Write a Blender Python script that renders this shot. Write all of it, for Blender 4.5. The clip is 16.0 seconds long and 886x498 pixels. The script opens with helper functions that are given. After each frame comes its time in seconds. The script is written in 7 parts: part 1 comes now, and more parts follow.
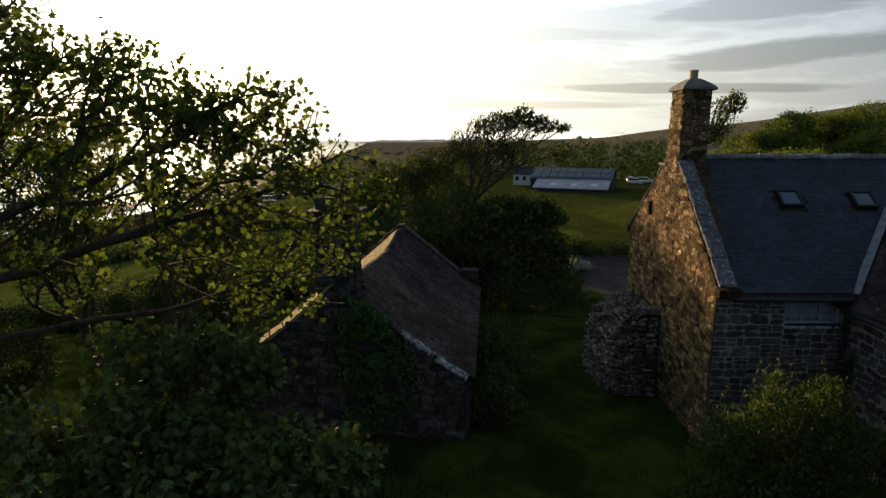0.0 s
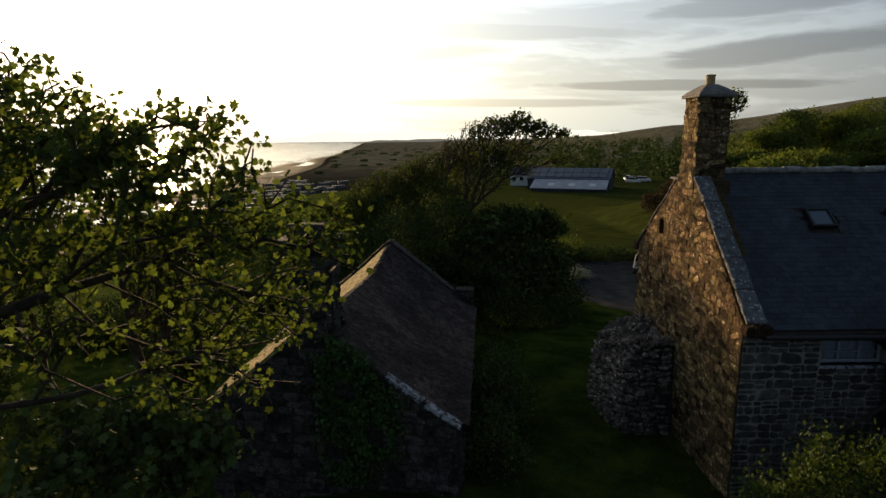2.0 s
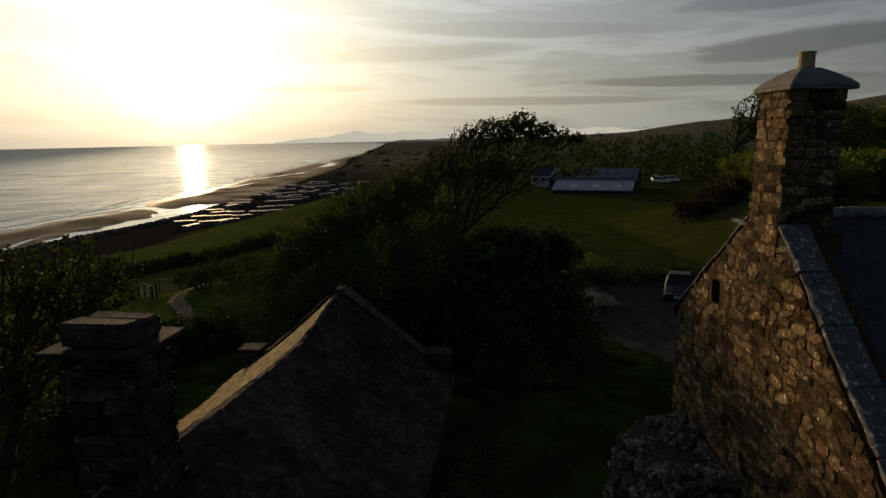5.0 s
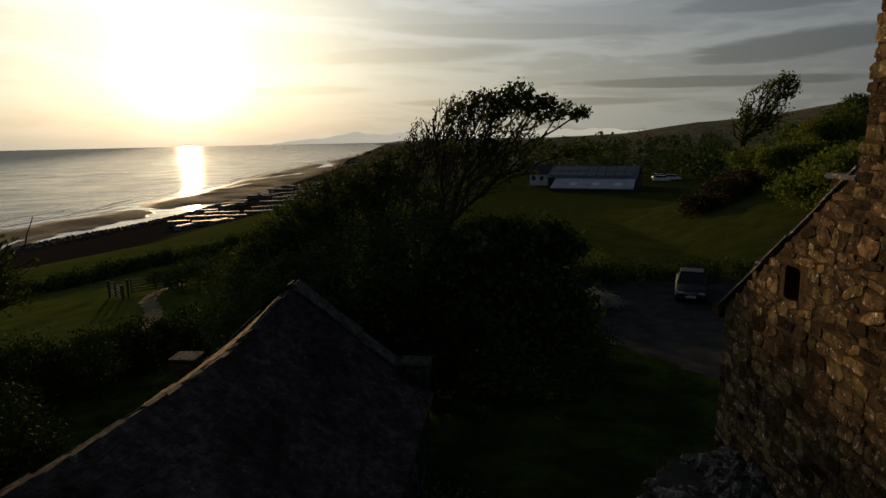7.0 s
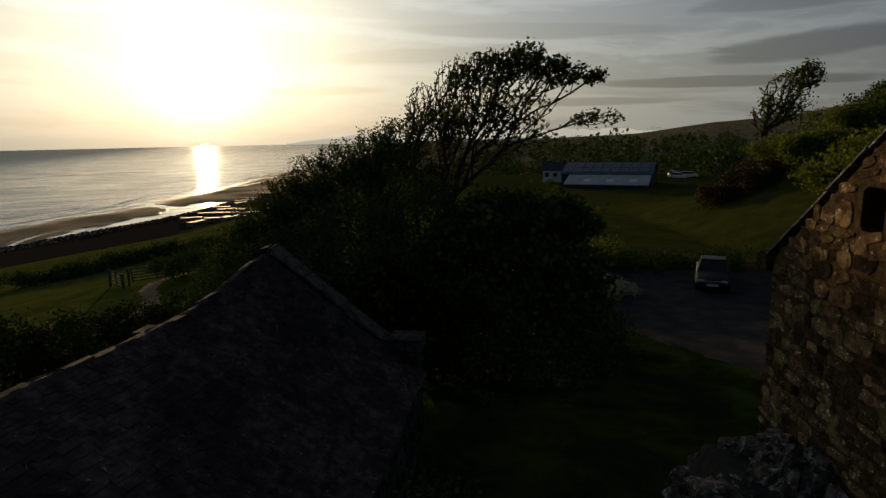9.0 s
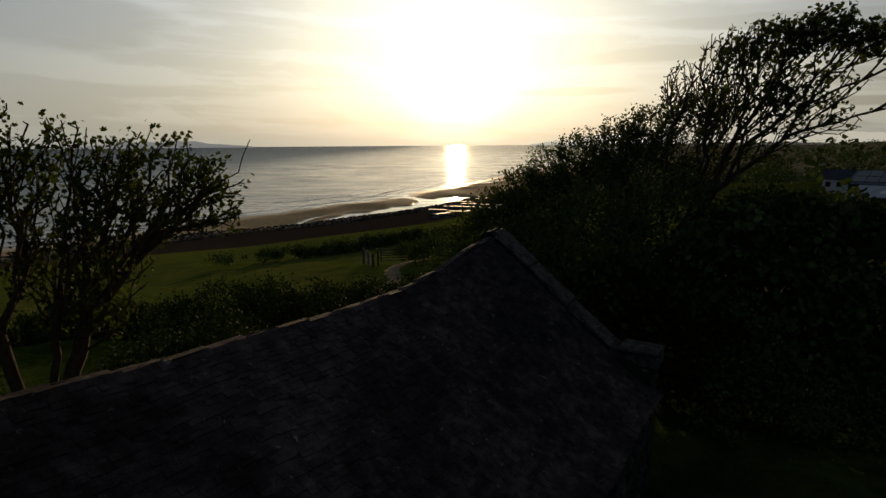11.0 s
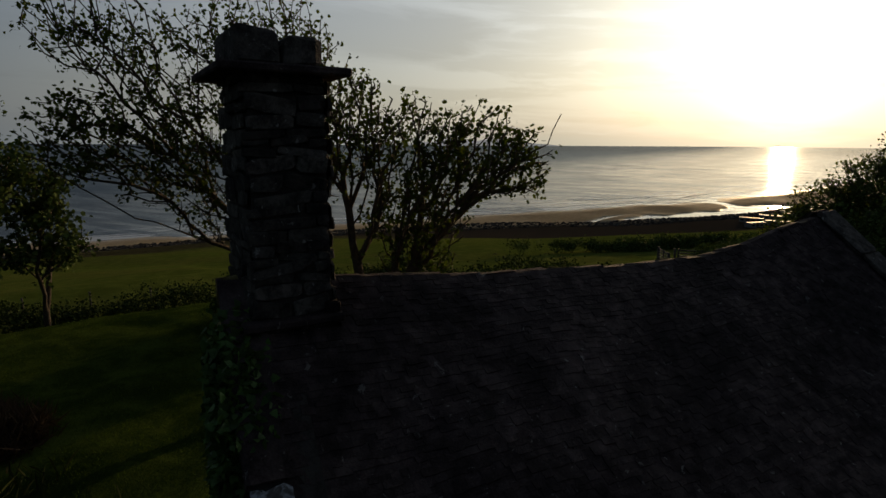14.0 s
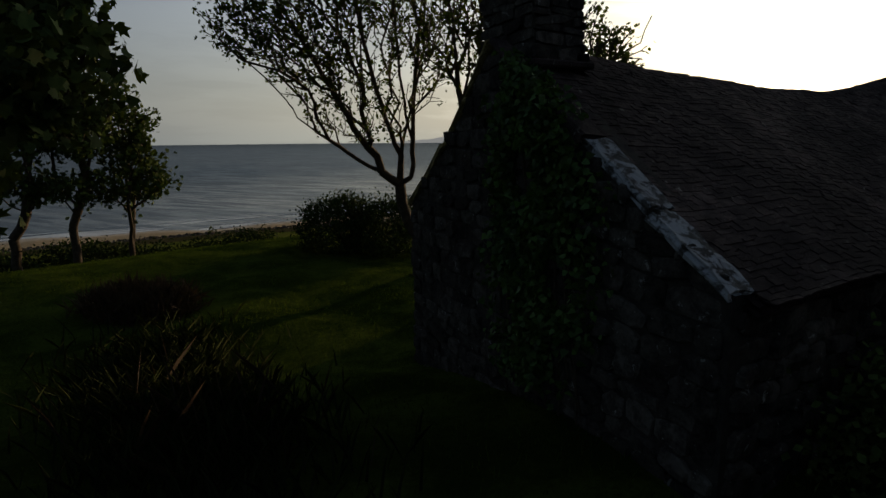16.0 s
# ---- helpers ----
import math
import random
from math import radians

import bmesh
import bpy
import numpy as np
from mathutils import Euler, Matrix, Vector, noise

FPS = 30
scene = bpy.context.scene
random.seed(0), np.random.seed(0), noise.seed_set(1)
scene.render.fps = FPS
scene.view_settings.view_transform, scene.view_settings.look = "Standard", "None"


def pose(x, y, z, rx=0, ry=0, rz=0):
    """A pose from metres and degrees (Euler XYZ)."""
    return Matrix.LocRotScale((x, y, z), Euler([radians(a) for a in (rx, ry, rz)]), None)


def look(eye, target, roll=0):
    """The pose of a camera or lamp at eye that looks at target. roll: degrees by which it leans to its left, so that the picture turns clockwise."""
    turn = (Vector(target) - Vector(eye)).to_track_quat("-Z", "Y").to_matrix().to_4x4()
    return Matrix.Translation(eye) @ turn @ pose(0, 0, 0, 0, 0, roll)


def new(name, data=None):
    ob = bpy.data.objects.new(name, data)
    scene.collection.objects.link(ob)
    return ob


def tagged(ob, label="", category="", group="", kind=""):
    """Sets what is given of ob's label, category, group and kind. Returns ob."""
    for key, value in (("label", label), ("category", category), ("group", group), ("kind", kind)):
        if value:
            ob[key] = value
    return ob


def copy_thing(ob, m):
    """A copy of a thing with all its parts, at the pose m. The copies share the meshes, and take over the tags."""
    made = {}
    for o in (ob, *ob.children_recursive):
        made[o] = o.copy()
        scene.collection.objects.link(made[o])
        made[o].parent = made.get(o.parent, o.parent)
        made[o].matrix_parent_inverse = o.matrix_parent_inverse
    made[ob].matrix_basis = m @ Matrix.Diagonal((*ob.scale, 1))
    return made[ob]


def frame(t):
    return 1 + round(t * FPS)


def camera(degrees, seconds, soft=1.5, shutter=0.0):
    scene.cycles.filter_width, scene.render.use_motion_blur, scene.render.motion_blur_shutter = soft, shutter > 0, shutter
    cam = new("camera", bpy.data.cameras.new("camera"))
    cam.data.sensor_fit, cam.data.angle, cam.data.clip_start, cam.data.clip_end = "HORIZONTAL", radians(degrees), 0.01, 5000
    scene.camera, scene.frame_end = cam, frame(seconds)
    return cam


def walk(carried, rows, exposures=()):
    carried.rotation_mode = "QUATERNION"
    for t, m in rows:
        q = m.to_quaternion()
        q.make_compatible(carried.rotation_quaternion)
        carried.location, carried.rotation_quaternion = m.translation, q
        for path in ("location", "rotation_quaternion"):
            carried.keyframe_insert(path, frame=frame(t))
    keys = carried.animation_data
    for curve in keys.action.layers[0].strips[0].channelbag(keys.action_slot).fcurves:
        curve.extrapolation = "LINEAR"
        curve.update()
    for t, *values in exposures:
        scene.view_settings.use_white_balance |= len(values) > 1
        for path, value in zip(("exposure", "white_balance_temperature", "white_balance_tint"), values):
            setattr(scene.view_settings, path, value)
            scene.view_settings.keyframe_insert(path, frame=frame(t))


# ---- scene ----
cam = camera(74.5, 16.0)
PATH = [
    (0, (0.219, 0.443, 7.74), (0.215, 2.407, 7.362), 0.0),
    (0.5, (0.292, 0.783, 7.819), (0.29, 2.747, 7.441), -0.1),
    (1, (0.438, 1.16, 7.909), (0.433, 3.124, 7.532), -0.2),
    (1.5, (0.479, 1.536, 8.009), (0.477, 3.5, 7.63), -0.4),
    (2, (0.431, 2.222, 8.122), (0.434, 4.185, 7.742), -0.6),
    (2.5, (0.666, 3.124, 8.223), (0.669, 5.088, 7.845), -0.7),
    (3, (1.063, 4.043, 8.289), (1.066, 6.007, 7.911), -0.8),
    (3.5, (1.426, 5.098, 8.446), (1.387, 7.061, 8.067), -1.2),
    (4, (1.704, 6.09, 8.54), (1.626, 8.052, 8.158), -1.2),
    (6.5, (2.456, 10.522, 7.852), (2.375, 12.483, 7.47), -1.3),
    (7, (2.51, 11.147, 7.489), (2.434, 13.109, 7.111), -1.3),
    (7.5, (2.554, 11.652, 7.163), (2.484, 13.615, 6.784), -1.3),
    (8, (2.81, 11.872, 6.879), (2.727, 13.834, 6.501), -1.3),
    (10.5, (2.652, 13.718, 5.92), (2.171, 15.625, 5.555), -0.6),
    (11, (2.56, 13.804, 5.9), (1.68, 15.564, 5.538), -0.4),
    (12, (2.521, 13.587, 5.751), (1.139, 14.987, 5.387), -0.0),
    (12.5, (2.55, 13.558, 5.654), (0.994, 14.76, 5.29), 0.2),
    (13, (2.588, 13.526, 5.529), (0.987, 14.668, 5.162), 0.2),
    (13.5, (2.618, 13.516, 5.405), (1.009, 14.646, 5.04), 0.3),
    (14, (2.898, 13.258, 5.34), (1.285, 14.384, 4.977), 0.3),
    (14.5, (3.096, 12.59, 5.153), (1.483, 13.713, 4.786), 0.2),
    (15, (3.104, 11.87, 4.447), (1.493, 12.997, 4.082), 0.1),
    (15.5, (3.029, 11.042, 3.666), (1.409, 12.158, 3.304), -0.1),
    (16, (2.823, 10.086, 2.957), (1.213, 11.214, 2.586), -0.5),
]
walk(cam, [(t, look(eye, target, roll)) for t, eye, target, roll in PATH], [(0, 1.42), (1.0, 1.28), (1.5, 1.25), (2.0, 1.1), (3.0, 0.55), (3.5, 0.3), (4.2, 0.1), (6.5, -0.25), (8.0, -0.25), (10.5, -0.15), (12.5, -0.05), (14.5, 0.05), (16, 0.15)])

# ---- light: low evening sun over the sea, hazy bright sky round it ----
SUN_AZ, SUN_EL = 25.2, 4.7            # degrees left of +y, and above the horizon
TO_SUN = Vector((-math.sin(radians(SUN_AZ)) * math.cos(radians(SUN_EL)), math.cos(radians(SUN_AZ)) * math.cos(radians(SUN_EL)), math.sin(radians(SUN_EL))))
sun_lamp = bpy.data.lights.new("sun", "SUN")
sun_lamp.energy, sun_lamp.angle, sun_lamp.color = 2.6, radians(0.8), (1.0, 0.66, 0.34)
sun = new("sun", sun_lamp)
sun.rotation_mode = "QUATERNION"
sun.rotation_quaternion = TO_SUN.to_track_quat("Z", "Y")


class Nodes:
    """Short hand for a node tree."""

    def __init__(self, tree):
        self.tree = tree
        tree.nodes.clear()

    def add(self, kind, **values):
        n = self.tree.nodes.new(kind)
        for key, value in values.items():
            setattr(n, key, value)
        return n

    def put(self, socket, value):
        if isinstance(value, bpy.types.NodeSocket):
            self.tree.links.new(value, socket)
        elif value is not None:
            socket.default_value = value

    def math(self, op, a, b=None, c=None, clamp=False):
        n = self.add("ShaderNodeMath", operation=op, use_clamp=clamp)
        for i, v in enumerate((a, b, c)):
            self.put(n.inputs[i], v)
        return n.outputs[0]

    def mix(self, fac, a, b, blend="MIX"):
        n = self.add("ShaderNodeMix", data_type="RGBA", blend_type=blend)
        self.put(n.inputs[0], fac)
        for s, v in ((6, a), (7, b)):
            self.put(n.inputs[s], v if isinstance(v, bpy.types.NodeSocket) else (*v[:3], 1))
        return n.outputs[2]

    def ramp(self, fac, lo, hi, smooth=True):
        n = self.add("ShaderNodeMapRange", interpolation_type="SMOOTHSTEP" if smooth else "LINEAR", clamp=True)
        self.put(n.inputs[0], fac)
        n.inputs[1].default_value, n.inputs[2].default_value = lo, hi
        return n.outputs[0]

    def noise(self, vec, scale, detail=4, rough=0.55, dist=0.0):
        n = self.add("ShaderNodeTexNoise")
        self.put(n.inputs["Vector"], vec)
        n.inputs["Scale"].default_value, n.inputs["Detail"].default_value = scale, detail
        n.inputs["Roughness"].default_value, n.inputs["Distortion"].default_value = rough, dist
        return n.outputs[0]

    def scaled(self, vec, s):
        n = self.add("ShaderNodeVectorMath", operation="MULTIPLY")
        self.put(n.inputs[0], vec)
        n.inputs[1].default_value = s
        return n.outputs[0]

    def combine(self, x, y, z):
        n = self.add("ShaderNodeCombineXYZ")
        for i, v in enumerate((x, y, z)):
            self.put(n.inputs[i], v)
        return n.outputs[0]

    def dot(self, a, b):
        n = self.add("ShaderNodeVectorMath", operation="DOT_PRODUCT")
        self.put(n.inputs[0], a)
        self.put(n.inputs[1], b)
        return n.outputs[1]


def make_world():
    world = bpy.data.worlds.new("evening_sky")
    scene.world = world
    world.use_nodes = True
    k = Nodes(world.node_tree)
    ray = k.add("ShaderNodeTexCoord").outputs["Generated"]
    xyz = k.add("ShaderNodeSeparateXYZ")
    k.put(xyz.inputs[0], ray)
    x, y, z = xyz.outputs
    sky = k.add("ShaderNodeTexSky", sky_type="NISHITA", sun_disc=False, sun_elevation=radians(SUN_EL), sun_rotation=radians(-SUN_AZ), altitude=40, air_density=1.2, dust_density=2.5, ozone_density=1.0)
    near = k.math("MAXIMUM", k.dot(ray, tuple(TO_SUN)), 0.0)           # cosine of the angle to the sun
    el = k.math("ARCSINE", z)
    az = k.math("ARCTAN2", x, y)
    high = k.ramp(el, 0.18, 0.62)
    # veil of thin bright cloud, strongest round the sun, thinning overhead and away from it
    wide = k.math("MULTIPLY", k.math("POWER", near, 1.6), k.math("SUBTRACT", 1.0, k.math("MULTIPLY", high, 0.92)))
    heart = k.math("MAXIMUM", k.dot(ray, (-0.42155, 0.89585, 0.1415)), 0.0)     # the brightest cloud stands over the sun
    low = k.math("ADD", 0.42, k.math("MULTIPLY", k.ramp(el, -0.005, 0.11), 0.58))
    g1 = k.math("MULTIPLY", k.math("ADD", k.math("MULTIPLY", k.math("POWER", heart, 32.0), 0.75), k.math("MULTIPLY", k.math("POWER", heart, 8.0), 0.30)), low)
    g2 = k.math("MULTIPLY", k.math("POWER", near, 420.0), low)
    veil = k.mix(k.math("MULTIPLY", wide, 1.0, clamp=True), (0.052, 0.075, 0.108), k.mix(k.ramp(el, 0.02, 0.22), (0.50, 0.50, 0.42), (0.465, 0.505, 0.535)))
    warm = k.mix(1.0, veil, k.mix(g1, (0, 0, 0), (1.0, 0.95, 0.68)), "ADD")
    core = k.mix(1.0, warm, k.mix(g2, (0, 0, 0), (1.5, 1.3, 0.9)), "ADD")
    # long flat banks of grey cloud
    flat = k.combine(k.math("ADD", k.math("MULTIPLY", az, 1.7), k.math("MULTIPLY", el, 3.5)), k.math("ADD", k.math("MULTIPLY", el, 21.0), k.math("MULTIPLY", az, 0.5)), 5.4)
    n1 = k.noise(flat, 1.15, 5, 0.5, 0.0)
    n2 = k.noise(k.combine(k.math("ADD", k.math("MULTIPLY", az, 3.6), k.math("MULTIPLY", el, 9.0)), k.math("ADD", k.math("MULTIPLY", el, 17.0), k.math("MULTIPLY", az, -0.6)), 7.7), 1.4, 7, 0.62, 0.5)
    bank = k.ramp(k.math("ADD", k.math("MULTIPLY", n1, 0.60), k.math("MULTIPLY", n2, 0.46)), 0.485, 0.585)
    shade = k.mix(k.math("POWER", near, 8.0), (0.40, 0.41, 0.44), (0.74, 0.71, 0.60))
    # long lens-shaped clouds: bearing (left of +y), height, half breadth, half depth in degrees, climb to the right, density
    lens = None
    for a0, e0, wa, we, climb, dense in ((-21, 4.25, 15, 0.55, -0.035, 1.0), (-8, 3.0, 15, 0.42, -0.015, 0.7), (14.5, 4.5, 6.5, 0.42, 0.0, 0.65), (-31, 6.8, 13, 1.25, 0.06, 1.0), (6, 7.5, 13, 0.95, 0.02, 0.75), (-6, 9.4, 17, 0.8, -0.05, 0.65), (-30, 10.6, 14, 1.3, 0.03, 0.85), (60, 9.8, 13, 2.4, -0.06, 0.7), (76, 4.9, 5, 0.4, 0.0, 0.7), (30, 12.5, 10, 1.2, 0.05, 0.4)):
        da = k.math("ADD", az, radians(a0))
        de = k.math("SUBTRACT", k.math("SUBTRACT", el, radians(e0)), k.math("MULTIPLY", da, climb))
        far = k.math("ADD", k.math("POWER", k.math("ABSOLUTE", k.math("DIVIDE", da, radians(wa))), 2.0), k.math("POWER", k.math("ABSOLUTE", k.math("DIVIDE", de, radians(we))), 2.0))
        one = k.math("MULTIPLY", k.ramp(k.math("ADD", far, k.math("MULTIPLY", k.math("SUBTRACT", n2, 0.5), 2.0)), 1.15, 0.35), dense)
        lens = one if lens is None else k.math("MAXIMUM", lens, one)
    bank = k.math("MAXIMUM", k.math("MULTIPLY", bank, 0.45), lens)
    thin = k.math("MULTIPLY", k.math("SUBTRACT", 0.88, k.math("MULTIPLY", k.math("POWER", near, 14.0), 0.4)), k.math("ADD", 0.25, k.math("MULTIPLY", k.ramp(az, -1.3, -0.75), 0.75)))
    clouded = k.mix(k.math("MULTIPLY", bank, thin), core, k.mix(1.0, core, shade, "MULTIPLY"))
    dim = k.math("SUBTRACT", 1.0, k.math("MULTIPLY", k.ramp(el, 0.24, 0.7), 0.28))           # thinner veil towards the zenith
    clouded = k.mix(1.0, clouded, k.combine(dim, dim, dim), "MULTIPLY")
    air = k.add("ShaderNodeMix", data_type="RGBA", blend_type="ADD")
    air.inputs[0].default_value = 0.012
    k.put(air.inputs[6], clouded)
    k.put(air.inputs[7], sky.outputs[0])
    back = k.add("ShaderNodeBackground")
    k.put(back.inputs[0], air.outputs[2])
    back.inputs[1].default_value = 1.0
    k.put(k.add("ShaderNodeOutputWorld").inputs[0], back.outputs[0])


make_world()


# ---- materials ----
def material(name, dark, light, scale=6.0, rough=0.85, bump=0.3, third=None, cover=0.58, blur=0.08, fine=5.0, metal=0.0, spread=0.0, spec=0.3, through_light=0.0, dist=0.02, blotch=0.0):
    """A surface with broad stains, fine grain, relief and a difference from piece to piece (spread)."""
    m = bpy.data.materials.new(name)
    m.use_nodes = True
    k = Nodes(m.node_tree)
    pos = k.add("ShaderNodeTexCoord").outputs["Object"] if spread == 0 else k.add("ShaderNodeNewGeometry").outputs["Position"]
    broad = k.noise(pos, scale, 4, 0.6, 0.3)
    grain = k.noise(pos, scale * fine, 6, 0.7)
    mask = k.ramp(k.math("ADD", k.math("MULTIPLY", broad, 0.6), k.math("MULTIPLY", grain, 0.4)), 0.36, 0.64)
    colour = k.mix(mask, dark, light)
    if third:
        spots = k.noise(pos, scale * 1.7, 6, 0.65, 0.6)
        colour = k.mix(k.math("MULTIPLY", k.ramp(spots, cover, cover + blur), 0.85), colour, third)
    if blotch > 0:
        wide = k.ramp(k.noise(pos, scale * 0.13, 5, 0.62, 0.7), 0.34, 0.66)
        colour = k.mix(1.0, colour, k.mix(wide, (1 - blotch, 1 - blotch, 1 - blotch * 0.95), (1 + blotch, 1 + blotch * 0.93, 1 + blotch * 0.86)), "MULTIPLY")
    if spread > 0:
        one = k.math("FRACT", k.math("ADD", k.add("ShaderNodeObjectInfo").outputs["Random"], k.add("ShaderNodeNewGeometry").outputs["Random Per Island"]))
        gain = k.math("ADD", 1.0 - spread, k.math("MULTIPLY", one, 2 * spread))
        hue = k.math("ADD", 0.5 - 0.02 * spread, k.math("MULTIPLY", k.math("FRACT", k.math("MULTIPLY", one, 7.3)), 0.04 * spread))
        hsv = k.add("ShaderNodeHueSaturation")
        k.put(hsv.inputs["Hue"], hue)
        k.put(hsv.inputs["Value"], gain)
        k.put(hsv.inputs["Color"], colour)
        colour = hsv.outputs[0]
    shader = k.add("ShaderNodeBsdfPrincipled")
    k.put(shader.inputs["Base Color"], colour)
    k.put(shader.inputs["Roughness"], k.math("ADD", rough - 0.08, k.math("MULTIPLY", grain, 0.16), clamp=True))
    shader.inputs["Metallic"].default_value = metal
    shader.inputs["Specular IOR Level"].default_value = spec
    if bump:
        b = k.add("ShaderNodeBump")
        b.inputs["Strength"].default_value, b.inputs["Distance"].default_value = bump, dist
        k.put(b.inputs["Height"], k.math("ADD", grain, k.math("MULTIPLY", broad, 0.7)))
        k.put(shader.inputs["Normal"], b.outputs[0])
    end = shader.outputs[0]
    if through_light:
        glow = k.add("ShaderNodeBsdfTranslucent")
        k.put(glow.inputs[0], k.mix(1.0, colour, (1.45, 1.5, 0.6), "MULTIPLY"))
        both = k.add("ShaderNodeMixShader")
        both.inputs[0].default_value = through_light
        k.put(both.inputs[1], end)
        k.put(both.inputs[2], glow.outputs[0])
        end = both.outputs[0]
    k.put(k.add("ShaderNodeOutputMaterial").inputs[0], end)
    return m


def plain(name, colour, rough=0.5, metal=0.0, spec=0.5, glow=0.0):
    m = bpy.data.materials.new(name)
    m.use_nodes = True
    k = Nodes(m.node_tree)
    s = k.add("ShaderNodeBsdfPrincipled")
    grain = k.noise(k.add("ShaderNodeTexCoord").outputs["Object"], 14, 3)
    k.put(s.inputs["Base Color"], k.mix(grain, tuple(c * 0.85 for c in colour), tuple(min(1, c * 1.1) for c in colour)))
    s.inputs["Roughness"].default_value, s.inputs["Metallic"].default_value = rough, metal
    s.inputs["Specular IOR Level"].default_value = spec
    if glow:
        k.put(s.inputs["Emission Color"], (*colour, 1))
        s.inputs["Emission Strength"].default_value = glow
    k.put(k.add("ShaderNodeOutputMaterial").inputs[0], s.outputs[0])
    return m


def make_ground_material():
    """Mown lawn and meadow near, scrub towards the shore, shingle bank and wet sand at the sea: by place."""
    m = bpy.data.materials.new("ground_cover")
    m.use_nodes = True
    k = Nodes(m.node_tree)
    pos = k.add("ShaderNodeNewGeometry").outputs["Position"]
    xyz = k.add("ShaderNodeSeparateXYZ")
    k.put(xyz.inputs[0], pos)
    x, y, z = xyz.outputs
    big, mid, fine = k.noise(pos, 0.05, 4, 0.6, 0.5), k.noise(pos, 0.6, 5, 0.65, 0.4), k.noise(pos, 14, 5, 0.7)
    patch = k.ramp(k.math("ADD", k.math("MULTIPLY", mid, 0.6), k.math("MULTIPLY", fine, 0.4)), 0.38, 0.64)
    lawn = k.mix(k.ramp(mid, 0.36, 0.66), k.mix(patch, (0.018, 0.031, 0.006), (0.040, 0.061, 0.011)), k.mix(patch, (0.030, 0.046, 0.008), (0.066, 0.090, 0.016)))
    meadow = k.mix(k.ramp(big, 0.40, 0.62), k.mix(patch, (0.060, 0.082, 0.014), (0.100, 0.128, 0.025)), k.mix(patch, (0.072, 0.085, 0.018), (0.115, 0.128, 0.029)))
    scrub = k.mix(patch, (0.034, 0.032, 0.016), (0.078, 0.070, 0.036))
    sand = k.mix(k.ramp(mid, 0.35, 0.7), (0.34, 0.265, 0.165), (0.46, 0.36, 0.23))
    rock = k.mix(fine, (0.018, 0.015, 0.012), (0.055, 0.047, 0.038))
    # meadow dims towards the right: the field's shade is put into its colour
    dim_meadow = k.mix(patch, (0.034, 0.042, 0.010), (0.062, 0.074, 0.017))
    c = k.mix(k.ramp(y, 40, 47), lawn, k.mix(k.ramp(x, -8, 0), meadow, dim_meadow))
    c = k.mix(k.ramp(x, -22, -27), c, meadow)
    c = k.mix(k.ramp(z, -18.3, -19.6), c, scrub)
    c = k.mix(k.ramp(z, -21.2, -21.9), c, rock)
    c = k.mix(k.ramp(z, -24.9, -25.25), c, sand)
    # far hills greyed in colour, in place of distance haze
    hazy_hill = k.mix(k.ramp(big, 0.42, 0.58), (0.034, 0.040, 0.021), (0.066, 0.071, 0.04))
    c = k.mix(k.ramp(z, -12, 4), c, k.mix(k.ramp(y, 200, 500), c, hazy_hill))
    # far plain paled in its colour, standing in for haze
    haze_mask = k.math("MULTIPLY", k.ramp(y, 330, 760), k.ramp(z, -24.5, -22.0))
    c = k.mix(k.math("MULTIPLY", haze_mask, 0.8), c, k.mix(k.ramp(big, 0.4, 0.6), (0.13, 0.118, 0.076), (0.25, 0.22, 0.15)))
    wet = k.ramp(z, -25.55, -25.95)
    s = k.add("ShaderNodeBsdfPrincipled")
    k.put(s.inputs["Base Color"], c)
    k.put(s.inputs["Roughness"], k.math("SUBTRACT", 0.95, k.math("MULTIPLY", wet, 0.45)))
    k.put(s.inputs["Specular IOR Level"], k.math("MULTIPLY", wet, 0.4))
    b = k.add("ShaderNodeBump")
    b.inputs["Strength"].default_value, b.inputs["Distance"].default_value = 0.7, 0.12
    k.put(b.inputs["Height"], k.math("MULTIPLY", k.math("ADD", fine, k.math("MULTIPLY", mid, 1.5)), k.math("SUBTRACT", 1.0, wet)))
    k.put(s.inputs["Normal"], b.outputs[0])
    k.put(k.add("ShaderNodeOutputMaterial").inputs[0], s.outputs[0])
    return m


